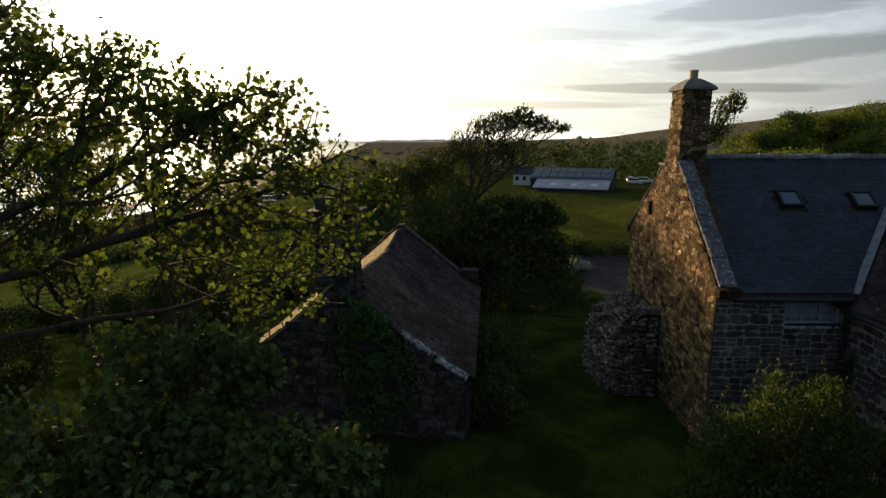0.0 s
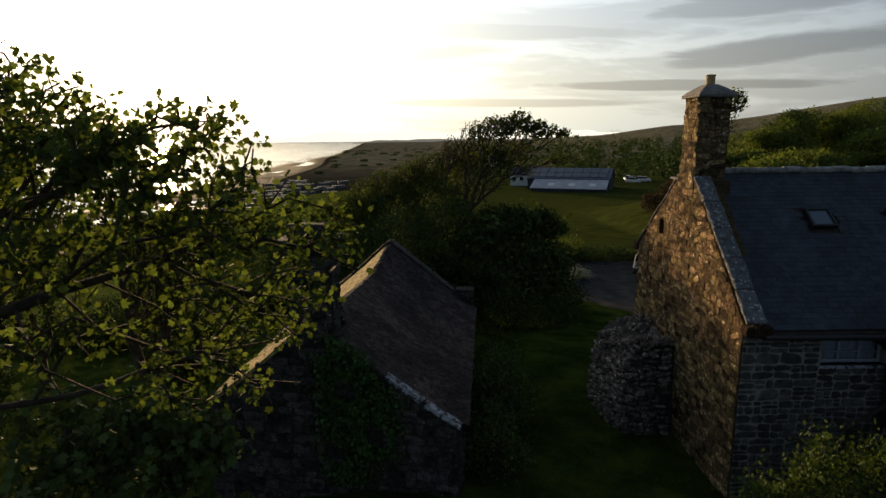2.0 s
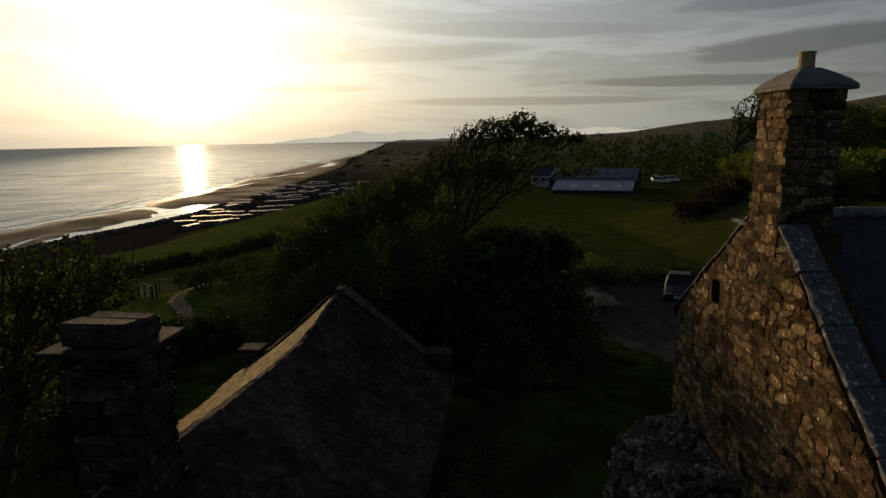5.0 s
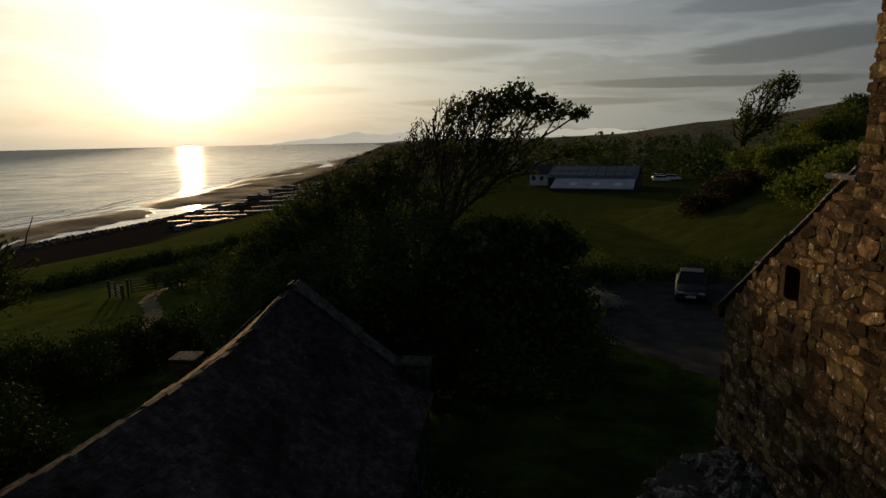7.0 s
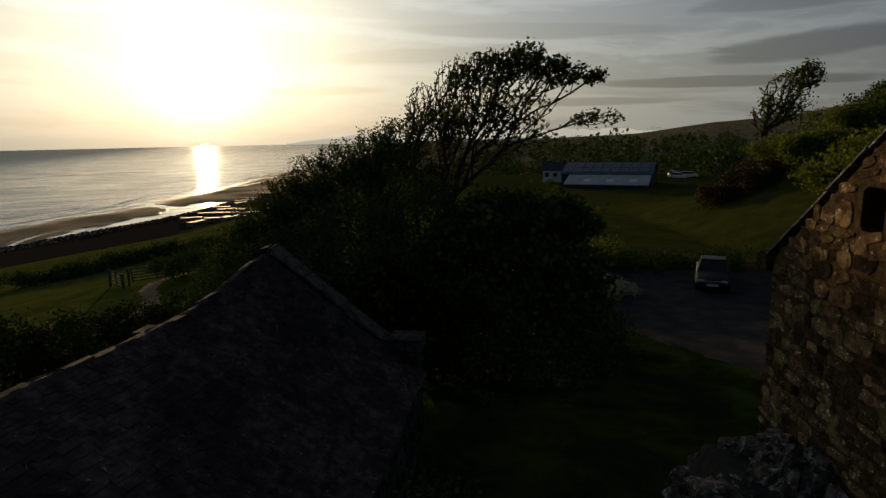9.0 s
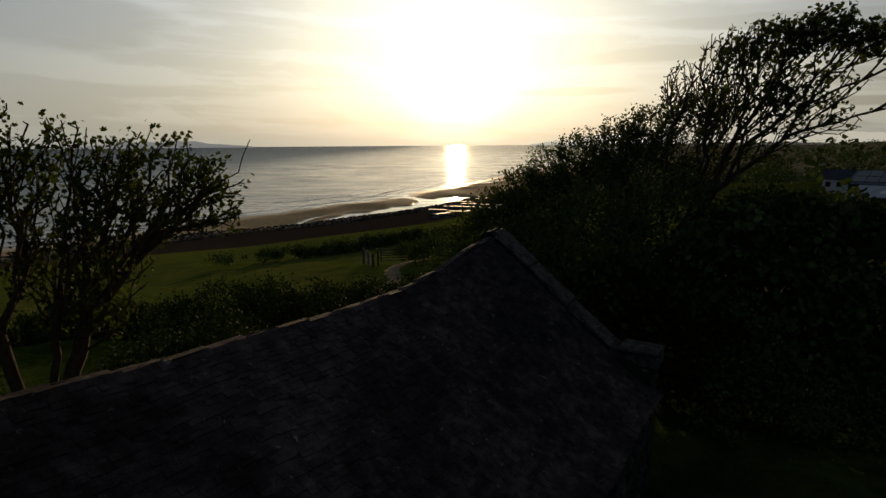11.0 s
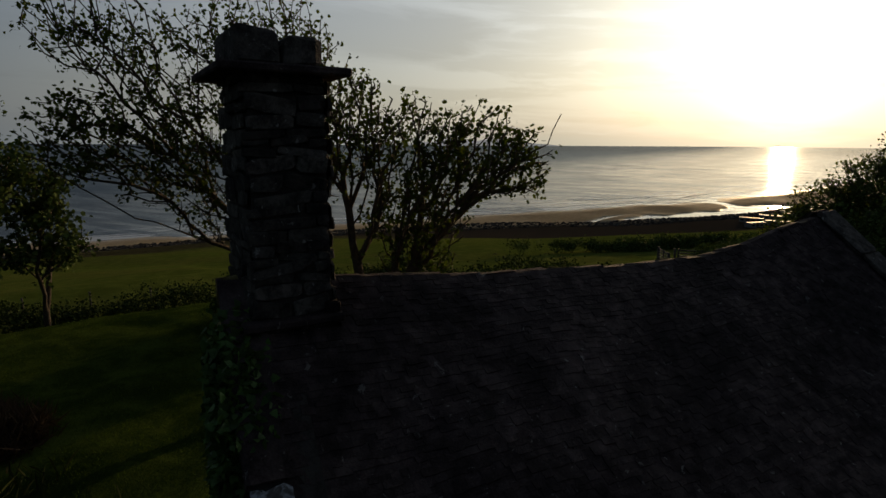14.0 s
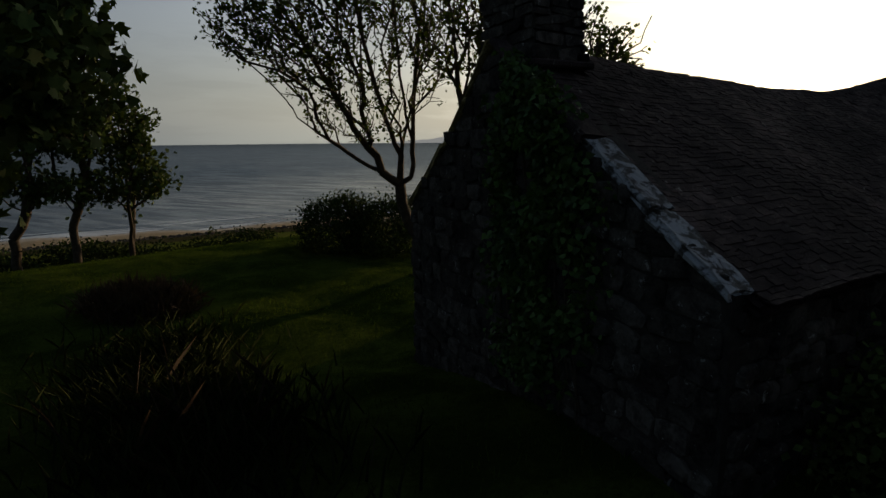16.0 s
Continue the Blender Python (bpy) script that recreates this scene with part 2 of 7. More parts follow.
def make_water_material():
    m = bpy.data.materials.new("sea_water")
    m.use_nodes = True
    k = Nodes(m.node_tree)
    pos = k.add("ShaderNodeNewGeometry").outputs["Position"]
    xyz = k.add("ShaderNodeSeparateXYZ")
    k.put(xyz.inputs[0], pos)
    along, across = k.dot(pos, (-0.43, 0.90, 0.0)), k.dot(pos, (0.90, 0.43, 0.0))       # waves run towards the low sun
    rolls = k.noise(k.combine(k.math("MULTIPLY", along, 0.085), k.math("MULTIPLY", across, 0.022), 0.0), 1.0, 4, 0.6, 0.3)
    chop = k.noise(k.combine(along, k.math("MULTIPLY", across, 0.3), 0.0), 0.7, 5, 0.65)
    wind = k.noise(k.combine(k.math("MULTIPLY", along, 0.02), k.math("MULTIPLY", across, 0.004), 3.0), 1.0, 5, 0.65, 0.5)
    # lines of surf beside the shore
    shore = k.math("ADD", xyz.outputs[0], k.math("MULTIPLY", k.noise(k.scaled(pos, (0.03, 0.01, 1)), 1.0, 3), 26.0))
    surf = k.math("MULTIPLY", k.ramp(k.noise(k.scaled(pos, (0.22, 0.02, 1)), 1.0, 3, 0.5, 0.4), 0.53, 0.58), k.ramp(shore, -226, -196))
    # bright and dull wave faces, painted into the reflection colour
    wave_glints = k.ramp(k.noise(k.combine(k.math("MULTIPLY", along, 0.16), k.math("MULTIPLY", across, 0.02), 9.0), 1.0, 5, 0.66, 0.35), 0.40, 0.60)
    b = k.add("ShaderNodeBump")
    b.inputs["Strength"].default_value, b.inputs["Distance"].default_value = 0.13, 1.0
    still = k.ramp(shore, -168, -186)
    k.put(b.inputs["Height"], k.math("MULTIPLY", k.math("ADD", k.math("MULTIPLY", rolls, 4.5), k.math("MULTIPLY", chop, 0.7)), k.math("ADD", 0.02, still)))
    body = k.add("ShaderNodeBsdfDiffuse")
    k.put(body.inputs[0], k.mix(surf, (0.016, 0.030, 0.044), (0.75, 0.75, 0.75)))
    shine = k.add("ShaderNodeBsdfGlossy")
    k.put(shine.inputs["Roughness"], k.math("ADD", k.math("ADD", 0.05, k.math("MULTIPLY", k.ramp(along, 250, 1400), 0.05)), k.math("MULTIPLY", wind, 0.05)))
    # reflection dimmed by colour far out and away from the sun
    k.put(shine.inputs["Color"], k.mix(1.0, k.mix(1.0, k.mix(wave_glints, (0.56, 0.58, 0.62), (1.0, 1.0, 1.0)), k.mix(k.ramp(across, -90, -420), (1.0, 1.0, 1.0), (0.38, 0.43, 0.50)), "MULTIPLY"), k.mix(k.ramp(along, 500, 2600), k.mix(k.ramp(wind, 0.35, 0.65), (0.84, 0.87, 0.90), (1.0, 1.0, 1.0)), (0.62, 0.63, 0.64)), "MULTIPLY"))
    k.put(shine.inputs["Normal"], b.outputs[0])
    grazing = k.add("ShaderNodeFresnel")
    grazing.inputs[0].default_value = 1.33
    k.put(grazing.inputs["Normal"], b.outputs[0])
    both = k.add("ShaderNodeMixShader")
    k.put(both.inputs[0], k.math("MULTIPLY", grazing.outputs[0], k.math("SUBTRACT", 0.9, k.math("MULTIPLY", still, 0.12))))
    k.put(both.inputs[1], body.outputs[0])
    k.put(both.inputs[2], shine.outputs[0])
    k.put(k.add("ShaderNodeOutputMaterial").inputs[0], both.outputs[0])
    return m


GROUND, WATER = make_ground_material(), make_water_material()
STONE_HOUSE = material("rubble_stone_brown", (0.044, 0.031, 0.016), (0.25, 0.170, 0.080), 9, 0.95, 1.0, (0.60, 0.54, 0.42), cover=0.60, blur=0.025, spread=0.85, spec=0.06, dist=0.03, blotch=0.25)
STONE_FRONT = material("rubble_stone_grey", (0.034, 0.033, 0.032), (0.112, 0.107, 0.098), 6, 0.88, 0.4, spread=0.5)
STONE_BARN = material("field_stone_dark", (0.022, 0.020, 0.019), (0.095, 0.085, 0.075), 6, 0.94, 0.8, (0.27, 0.265, 0.25), cover=0.62, blur=0.05, spread=0.5, spec=0.1)
MORTAR_WARM = material("lime_mortar_brown", (0.060, 0.041, 0.022), (0.155, 0.104, 0.054), 13, 0.97, 1.0, (0.30, 0.25, 0.18), cover=0.66, blur=0.03, spec=0.05, dist=0.05)
MORTAR_PALE = material("lime_mortar_pale", (0.21, 0.195, 0.165), (0.34, 0.315, 0.265), 8, 0.95, 0.6)
MORTAR_DARK = material("earth_mortar_dark", (0.02, 0.018, 0.016), (0.05, 0.045, 0.04), 8, 0.95, 0.6)
SLATE_BLUE = material("blue_grey_slate", (0.021, 0.024, 0.034), (0.042, 0.047, 0.062), 4, 0.62, 0.25, spread=0.22, spec=0.4, blotch=0.18)
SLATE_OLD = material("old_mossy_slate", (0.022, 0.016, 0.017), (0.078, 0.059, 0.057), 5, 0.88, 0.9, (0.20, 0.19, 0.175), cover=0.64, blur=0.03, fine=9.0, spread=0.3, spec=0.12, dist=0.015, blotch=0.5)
LICHEN_SLAB = material("lichen_covered_slab", (0.04, 0.038, 0.036), (0.12, 0.115, 0.11), 4.5, 0.92, 0.9, (0.47, 0.49, 0.53), cover=0.44, blur=0.13, spread=0.2)
# moss on the left coping, with golden sunlight put into its colour
MOSS_SLAB_LIT = material("sunlit_mossy_slab", (0.19, 0.155, 0.07), (0.50, 0.41, 0.19), 7, 0.95, 1.0, (0.55, 0.48, 0.26), cover=0.58, blur=0.05, spread=0.3, spec=0.05)
COPING = material("weathered_coping_slab", (0.075, 0.073, 0.076), (0.17, 0.165, 0.168), 7, 0.9, 0.7, (0.52, 0.52, 0.51), cover=0.56, blur=0.06, spread=0.25)
RIDGE_CLAY = material("weathered_ridge_tile", (0.14, 0.135, 0.13), (0.40, 0.38, 0.35), 6, 0.85, 0.4, spread=0.3)
BARK = material("grey_brown_bark", (0.028, 0.022, 0.016), (0.085, 0.066, 0.047), 9, 0.95, 0.7)
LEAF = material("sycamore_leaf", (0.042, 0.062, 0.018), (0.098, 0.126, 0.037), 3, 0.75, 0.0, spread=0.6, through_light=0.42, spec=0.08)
# darker copy of LEAF: shade of the backlit crowns put into its colour
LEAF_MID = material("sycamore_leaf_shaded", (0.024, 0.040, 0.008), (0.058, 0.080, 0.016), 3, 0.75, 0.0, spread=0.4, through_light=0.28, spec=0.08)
LEAF_WIND = material("wind_burnt_leaf", (0.034, 0.050, 0.014), (0.085, 0.104, 0.030), 3, 0.8, 0.0, spread=0.45, through_light=0.3, spec=0.06)
LEAF_DARK = material("dark_evergreen_leaf", (0.032, 0.054, 0.017), (0.088, 0.124, 0.034), 3, 0.85, 0.0, spread=0.4, through_light=0.08, spec=0.05)
LEAF_HEDGE = material("dark_hedge_leaf", (0.017, 0.030, 0.010), (0.046, 0.070, 0.018), 3, 0.85, 0.0, spread=0.4, through_light=0.08, spec=0.05)
LEAF_GOLD = material("yellow_green_leaf", (0.029, 0.050, 0.012), (0.072, 0.100, 0.022), 3, 0.7, 0.0, spread=0.4, through_light=0.22, spec=0.1)
# left slope only: mossy slate whose colour also holds the low sun's gold
SLATE_MOSS_LIT = material("sunlit_mossy_slate", (0.15, 0.115, 0.045), (0.52, 0.40, 0.16), 6, 0.9, 1.0, (0.60, 0.49, 0.22), cover=0.58, blur=0.05, fine=8.0, spread=0.35, spec=0.1)
LEAF_BROAD = material("broad_dark_leaf", (0.034, 0.056, 0.016), (0.086, 0.122, 0.036), 3, 0.75, 0.0, spread=0.45, through_light=0.15, spec=0.08)
LEAF_LOW = material("broad_grey_green_leaf", (0.048, 0.075, 0.023), (0.106, 0.140, 0.045), 3, 0.7, 0.0, spread=0.4, through_light=0.12, spec=0.1)
IVY_LEAF = material("ivy_leaf", (0.030, 0.066, 0.014), (0.080, 0.15, 0.032), 3, 0.5, 0.0, spread=0.5, through_light=0.2)
GRASS_BLADE = material("grass_blade", (0.022, 0.042, 0.007), (0.046, 0.074, 0.012), 3, 0.85, 0.0, spread=0.35, through_light=0.5, spec=0.05)
DRY_STEM = material("dry_brown_stem", (0.022, 0.014, 0.009), (0.06, 0.042, 0.027), 5, 0.9, 0.0, spread=0.35, through_light=0.2)
GRAVEL = material("grey_gravel", (0.022, 0.022, 0.024), (0.056, 0.055, 0.056), 1.2, 0.95, 0.6, fine=18, spec=0.05)
WHITE_PAINT = plain("white_paint", (0.72, 0.72, 0.70), 0.5)
DARK_WOOD = material("dark_stained_wood", (0.022, 0.016, 0.012), (0.06, 0.042, 0.03), 6, 0.75, 0.3)


# ---- mesh helpers ----
def mesh_object(name, verts, faces, mat, parent=None, label="", smooth=False):
    me = bpy.data.meshes.new(name)
    me.from_pydata([tuple(v) for v in verts], [], [tuple(f) for f in faces])
    if mat:
        me.materials.append(mat)
    if smooth:
        me.polygons.foreach_set("use_smooth", [True] * len(me.polygons))
    me.update()
    ob = new(name, me)
    ob.parent = parent
    return tagged(ob, label) if label else ob


def part(name, bm, mat, parent=None, label="", smooth=False):
    me = bpy.data.meshes.new(name)
    bm.to_mesh(me)
    bm.free()
    me.materials.append(mat)
    if smooth:
        me.polygons.foreach_set("use_smooth", [True] * len(me.polygons))
    ob = new(name, me)
    ob.parent = parent
    return tagged(ob, label) if label else ob


def empty(name, at, label, category, group="", kind="", turn=0.0):
    ob = new(name)
    ob.matrix_basis = pose(*at, 0, 0, turn)
    ob.empty_display_size = 0.2
    return tagged(ob, label, category, group, kind)


def box(bm, lo, hi, bevel=0.0, m=None):
    """A box between two corners, its edges rounded off by bevel."""
    r = bmesh.ops.create_cube(bm, size=1.0)["verts"]
    c, s = (Vector(lo) + Vector(hi)) / 2, Vector(hi) - Vector(lo)
    for v in r:
        v.co = Vector((v.co.x * s.x + c.x, v.co.y * s.y + c.y, v.co.z * s.z + c.z))
        if m:
            v.co = m @ v.co
    if bevel:
        edges = {e for v in r for e in v.link_edges}
        bmesh.ops.bevel(bm, geom=list(edges), offset=bevel, segments=1, affect="EDGES")


def box_part(name, lo, hi, mat, parent, bevel=0.01, label="", m=None):
    bm = bmesh.new()
    box(bm, lo, hi, bevel, m)
    return part(name, bm, mat, parent, label)


def tube(bm, a, b, ra, rb, sides=8):
    a, b = Vector(a), Vector(b)
    q = (b - a).to_track_quat("Z", "Y").to_matrix()
    rings = []
    for p, r in ((a, ra), (b, rb)):
        rings.append([bm.verts.new(p + q @ Vector((r * math.cos(2 * math.pi * i / sides), r * math.sin(2 * math.pi * i / sides), 0))) for i in range(sides)])
    for i in range(sides):
        j = (i + 1) % sides
        bm.faces.new((rings[0][i], rings[0][j], rings[1][j], rings[1][i]))
    bm.faces.new(rings[0][::-1])
    bm.faces.new(rings[1])


def prism(name, outline, lo, hi, axis, mat, parent=None, label=""):
    """A solid with the outline (pairs) drawn out along axis (0 x, 1 y, 2 z) from lo to hi."""
    n = len(outline)
    verts = []
    for d in (lo, hi):
        for a, b in outline:
            c = [a, b]
            c.insert(axis, d)
            verts.append(c)
    faces = [tuple(range(n))[::-1], tuple(range(n, 2 * n))] + [(i, (i + 1) % n, n + (i + 1) % n, n + i) for i in range(n)]
    ob = mesh_object(name, verts, faces, mat, parent, label)
    bm = bmesh.new()
    bm.from_mesh(ob.data)
    bmesh.ops.recalc_face_normals(bm, faces=bm.faces)
    bm.to_mesh(ob.data)
    bm.free()
    return ob


rng = np.random.default_rng(7)


def stone_meshes(count, seed, cut=0.1, chip=0.2, ragged=0.03):
    """Rubble stones: uneven rounded faces, one unit wide and high, one unit proud."""
    r = np.random.default_rng(seed)
    made = []
    for _ in range(count):
        rim = []
        for sx, sy in ((1, 1), (-1, 1), (-1, -1), (1, -1)):
            p, q = r.uniform(0.04, chip, 2)
            two = [(sx * 0.5, sy * (0.5 - p)), (sx * (0.5 - q), sy * 0.5)]
            rim += two if sx * sy > 0 else two[::-1]
        rim = np.array(rim) + r.uniform(-ragged, ragged, (8, 2))
        verts = [(*p, -0.6) for p in rim] + [(*(p * r.uniform(0.93, 0.99)), 0.62 + r.uniform(-0.2, 0.2)) for p in rim] + [(*(p * (1 - cut * 2) * r.uniform(0.85, 1.1)), 0.9 + r.uniform(-0.2, 0.2)) for p in rim]
        verts.append((r.uniform(-0.1, 0.1), r.uniform(-0.1, 0.1), 1.0))
        n, faces = 8, []
        for k in (0, 1):
            faces += [(k * n + i, k * n + (i + 1) % n, (k + 1) * n + (i + 1) % n, (k + 1) * n + i) for i in range(n)]
        faces += [(2 * n + i, 2 * n + (i + 1) % n, 3 * n) for i in range(n)]
        made.append((verts, faces))
    return made


ROUGH, SQUARE = stone_meshes(24, 3, 0.07, 0.36, 0.06), stone_meshes(18, 5, 0.05, 0.22, 0.03)


def slate_meshes(count, seed):
    """Roof slates: unit width and length, thin, with chipped lower edges."""
    r = np.random.default_rng(seed)
    made = []
    for _ in range(count):
        low = [-0.5 + r.uniform(-0.04, 0.04), -0.5 + r.uniform(-0.05, 0.05), -0.5 + r.uniform(-0.04, 0.04)]
        top = [(-0.49, low[0]), (0.0, low[1]), (0.49, low[2]), (0.49, 0.62), (-0.49, 0.62)]
        verts = [(a, b, 1.0) for a, b in top] + [(a, b, 0.0) for a, b in top]
        faces = [(0, 1, 2, 3, 4)] + [(i, i + 5, (i + 1) % 5 + 5, (i + 1) % 5) for i in range(5)]
        made.append((verts, faces))
    return made


SLATES = slate_meshes(8, 11)


def pieces(name, shapes, places, mat, parent, rest_name, limit=300):
    """Lays pieces: the first of the places (matrix, shape number) as objects of their own that share meshes, those past the limit joined in one."""
    back = parent.matrix_world.inverted() if parent else Matrix()
    shared = []
    for verts, faces in shapes:
        me = bpy.data.meshes.new(name)
        me.from_pydata(verts, [], faces)
        me.materials.append(mat)
        shared.append(me)
    for m, i in places[:limit]:
        ob = new(name, shared[i % len(shared)])
        ob.parent = parent
        ob.matrix_basis = m
    if len(places) > limit:
        verts, faces = [], []
        for m, i in places[limit:]:
            sv, sf = shapes[i % len(shapes)]
            n = len(verts)
            verts += [m @ Vector(v) for v in sv]
            faces += [tuple(n + j for j in f) for f in sf]
        tagged(mesh_object(rest_name, verts, faces, mat, parent), kind="stuff")


def frame_matrix(at, u, w, n, su, sw, sn):
    u, w, n = Vector(u) * su, Vector(w) * sw, Vector(n) * sn
    return Matrix(((u.x, w.x, n.x, at[0]), (u.y, w.y, n.y, at[1]), (u.z, w.z, n.z, at[2]), (0, 0, 0, 1)))


def rubble(origin, u, n, span, low, high, course, width, proud, seed, holes=(), tilt=5.0, wob=0.11, fill=0.97, vary=(0.84, 1.06)):
    """Places of rubble stones on an upright face. span(z) gives the stretch along u that the face has at that height."""
    r = np.random.default_rng(seed)
    u, n, up = Vector(u).normalized(), Vector(n).normalized(), Vector((0, 0, 1))
    places, z = [], low
    while z < high:
        h = r.uniform(*course)
        a, b = span(z + h / 2)
        s = a - r.uniform(0, 0.08)
        while s < b - 0.04:
            w = min(r.uniform(*width), b - s + 0.03)
            if b - s - w < 0.1:
                w = b - s
            hh = h * r.uniform(*vary)
            c, zc = s + w / 2, z + h / 2 + r.uniform(-0.02, 0.02)
            s += w
            if any(x0 - 0.03 < c + w / 2 and c - w / 2 < x1 + 0.03 and z0 < zc + h / 2 and zc - h / 2 < z1 for x0, x1, z0, z1 in holes):
                continue
            ang = radians(r.normal(0, tilt))
            nn = (n + u * r.normal(0, wob) + up * r.normal(0, wob)).normalized()
            uu, ww = u * math.cos(ang) + up * math.sin(ang), up * math.cos(ang) - u * math.sin(ang)
            places.append((frame_matrix(Vector(origin) + u * c + up * zc, uu, ww, nn, w * fill, hh * fill, proud * r.uniform(0.25, 1.5)), int(r.integers(100))))
        z += h
    return places


def patchwork(origin, u, n, rects, least, most, proud, seed, tilt=3.0, wob=0.06, joint=0.026):
    """Places of random rubble: each stretch of wall is split again and again, off centre, so that stones of all sizes lie side by side."""
    r = np.random.default_rng(seed)
    u, n, up = Vector(u), Vector(n), Vector((0, 0, 1))
    todo, places = list(rects), []
    while todo:
        a, b, lo, hi = todo.pop()
        w, h = b - a, hi - lo
        if h > most[1] * r.uniform(0.5, 1.0) and h > 2 * least[1] and h > w * 0.42:
            m = lo + h * r.uniform(0.32, 0.68)
            todo += [(a, b, lo, m), (a, b, m, hi)]
        elif w > most[0] * r.uniform(0.4, 1.0) and w > 2 * least[0]:
            m = a + w * r.uniform(0.28, 0.72)
            todo += [(a, m, lo, hi), (m, b, lo, hi)]
        else:
            ang = radians(r.normal(0, tilt))
            nn = (n + u * r.normal(0, wob) + up * r.normal(0, wob)).normalized()
            uu, ww = u * math.cos(ang) + up * math.sin(ang), up * math.cos(ang) - u * math.sin(ang)
            places.append((frame_matrix(Vector(origin) + u * (a + b) / 2 + up * (lo + hi) / 2, uu, ww, nn, w - joint, h - joint, proud * r.uniform(0.5, 1.4)), int(r.integers(100))))
    return places


# ---- ground, sea, distance ----
def step(a, b, v):
    t = np.clip((v - a) / (b - a), 0, 1)
    return t * t * (3 - 2 * t)


def wavy(x, y, s, k=0.0):
    return np.sin(x / s + 1.3 * np.sin(y / s * 0.7 + k)) * np.cos(y / s * 1.1 + k + 0.8 * np.sin(x / s * 0.6))


def shore_x(y):
    return -182 - 0.11 * np.maximum(y - 400, 0) + 6 * np.sin(y / 90.0)


SURF_Y, SURF_X = [-900, -100, 16, 63, 200, 245, 270, 310, 420, 560, 750, 1100, 5000], [-300, -222, -211, -204, -190, -188, -180, -177, -181, -200, -206, -214, -420]


def beach_z(x, y, d, wide):
    """Sand bars, a long pool under the bank and a channel that drains it to the sea."""
    e = x - np.interp(y, SURF_Y, SURF_X) + 2.5 * np.sin(y / 13.0) + 1.2 * np.sin(y / 5.1)
    sand = -26 + 0.42 * step(0, 14, e) - 0.06 * np.maximum(-e, 0) + 0.06 * wavy(x, y, 11, 3)
    sand = sand + 0.35 * step(wide - 6, wide, d)
    jit = 1.6 * np.sin(y / 6.3 + d / 4.0) + 1.1 * np.sin(y / 2.7 + 1)
    top = np.interp(y, [186, 200, 231, 245, 272, 300, 321, 329, 336], [30, 27, 27, 30, 35, 31, 35, 49, 54]) + jit
    low = np.interp(y, [186, 194, 217, 239, 276, 324, 336], [29, 29.5, 34, 43, 50, 53, 53]) + 0.4 * jit
    pool = step(-1.5, 1.5, np.minimum(d - top, low - d))
    wash = step(6.5, 3.0, np.abs(y - 306 + 0.35 * (d - 20) + 2 * np.sin(d / 4.0))) * step(42, 34, d)
    thread = step(2.4, 1.0, np.abs(d - 24 + 0.12 * (y - 190) - 2 * np.sin(y / 9.0))) * step(232, 205, y) * step(120, 160, y)
    far = step(4.5, 2, np.abs(d - 20 - 0.13 * (y - 440))) * step(425, 440, y) * step(475, 460, y) + step(6, 3, np.abs(d - 12 - 0.3 * (y - 520))) * step(505, 520, y) * step(640, 600, y)
    far = far + step(9, 5, np.abs(d - 30 - 14 * np.sin(y / 55.0))) * step(700, 740, y) * step(1500, 1300, y)
    return sand - 0.62 * np.clip(pool + wash + thread + far, 0, 1)


def ground_z(x, y):
    x, y = np.asarray(x, float), np.asarray(y, float)
    d = x - shore_x(y)
    lawn = 0.2 - 1.15 * step(0, -7, x) - 2.0 * step(16, 40, y) - (2.0 + 1.5 * step(34, 24, y)) * step(-20.5, -28, x) - 4.2 * step(50, 150, y) - 12 * step(160, 600, y)
    lawn = lawn + 0.43 * np.clip(x - 20, 0, 62) * step(104, 66, y) * step(34, 56, y)
    lawn = lawn + np.interp(x / np.maximum(y, 1), [0.12, 0.21, 0.27, 0.38, 0.45, 0.54, 0.74, 1.3], [0, 12, 22, 58, 64, 82, 150, 220]) * step(350, 2200, y) * (1 + 0.07 * wavy(x, y, 190))
    lawn = lawn + (0.09 * wavy(x, y, 1.7) + 0.05 * wavy(x, y, 0.8, 1.0)) * step(-2, -6, x) * step(-30, -24, x) + 0.25 * wavy(x, y, 14, 2) * step(46, 60, y) + 0.16 * np.exp(-((x + 9.5) ** 2 + (y - 13.6) ** 2) / 3)
    wide = np.interp(y, [60, 110, 160, 190, 217, 240, 276, 330, 420], [-8, -4, 10, 30, 36, 45, 52, 55, 62])                     # breadth of the beach
    foot = 34 + 48 * step(60, 160, y)                     # where the fields begin to rise
    brow = -20.3 - 2.2 * step(60, 160, y)                 # height of the land's edge above the beach
    rise = (-3.9 - brow) / (160 - foot)
    plain_part = step(185, 235, y)                        # behind the field lies a flat strip with the caravans
    slope = brow + rise * ((d - foot) * (1 - plain_part) + plain_part * (0.06 * (d - foot) + 0.8 * np.maximum(d - 300, 0))) + 2.6 * step(34, 24, y) * step(80, 150, d) + 0.3 * wavy(x, y, 9, 1)
    bank = -25.25 + (brow + 25.25) * step(0, 1, (d - wide) / (foot - wide))
    low = np.where(d > foot, slope, np.where(d > wide, bank, beach_z(x, y, d, wide)))
    return np.minimum(lawn, low)


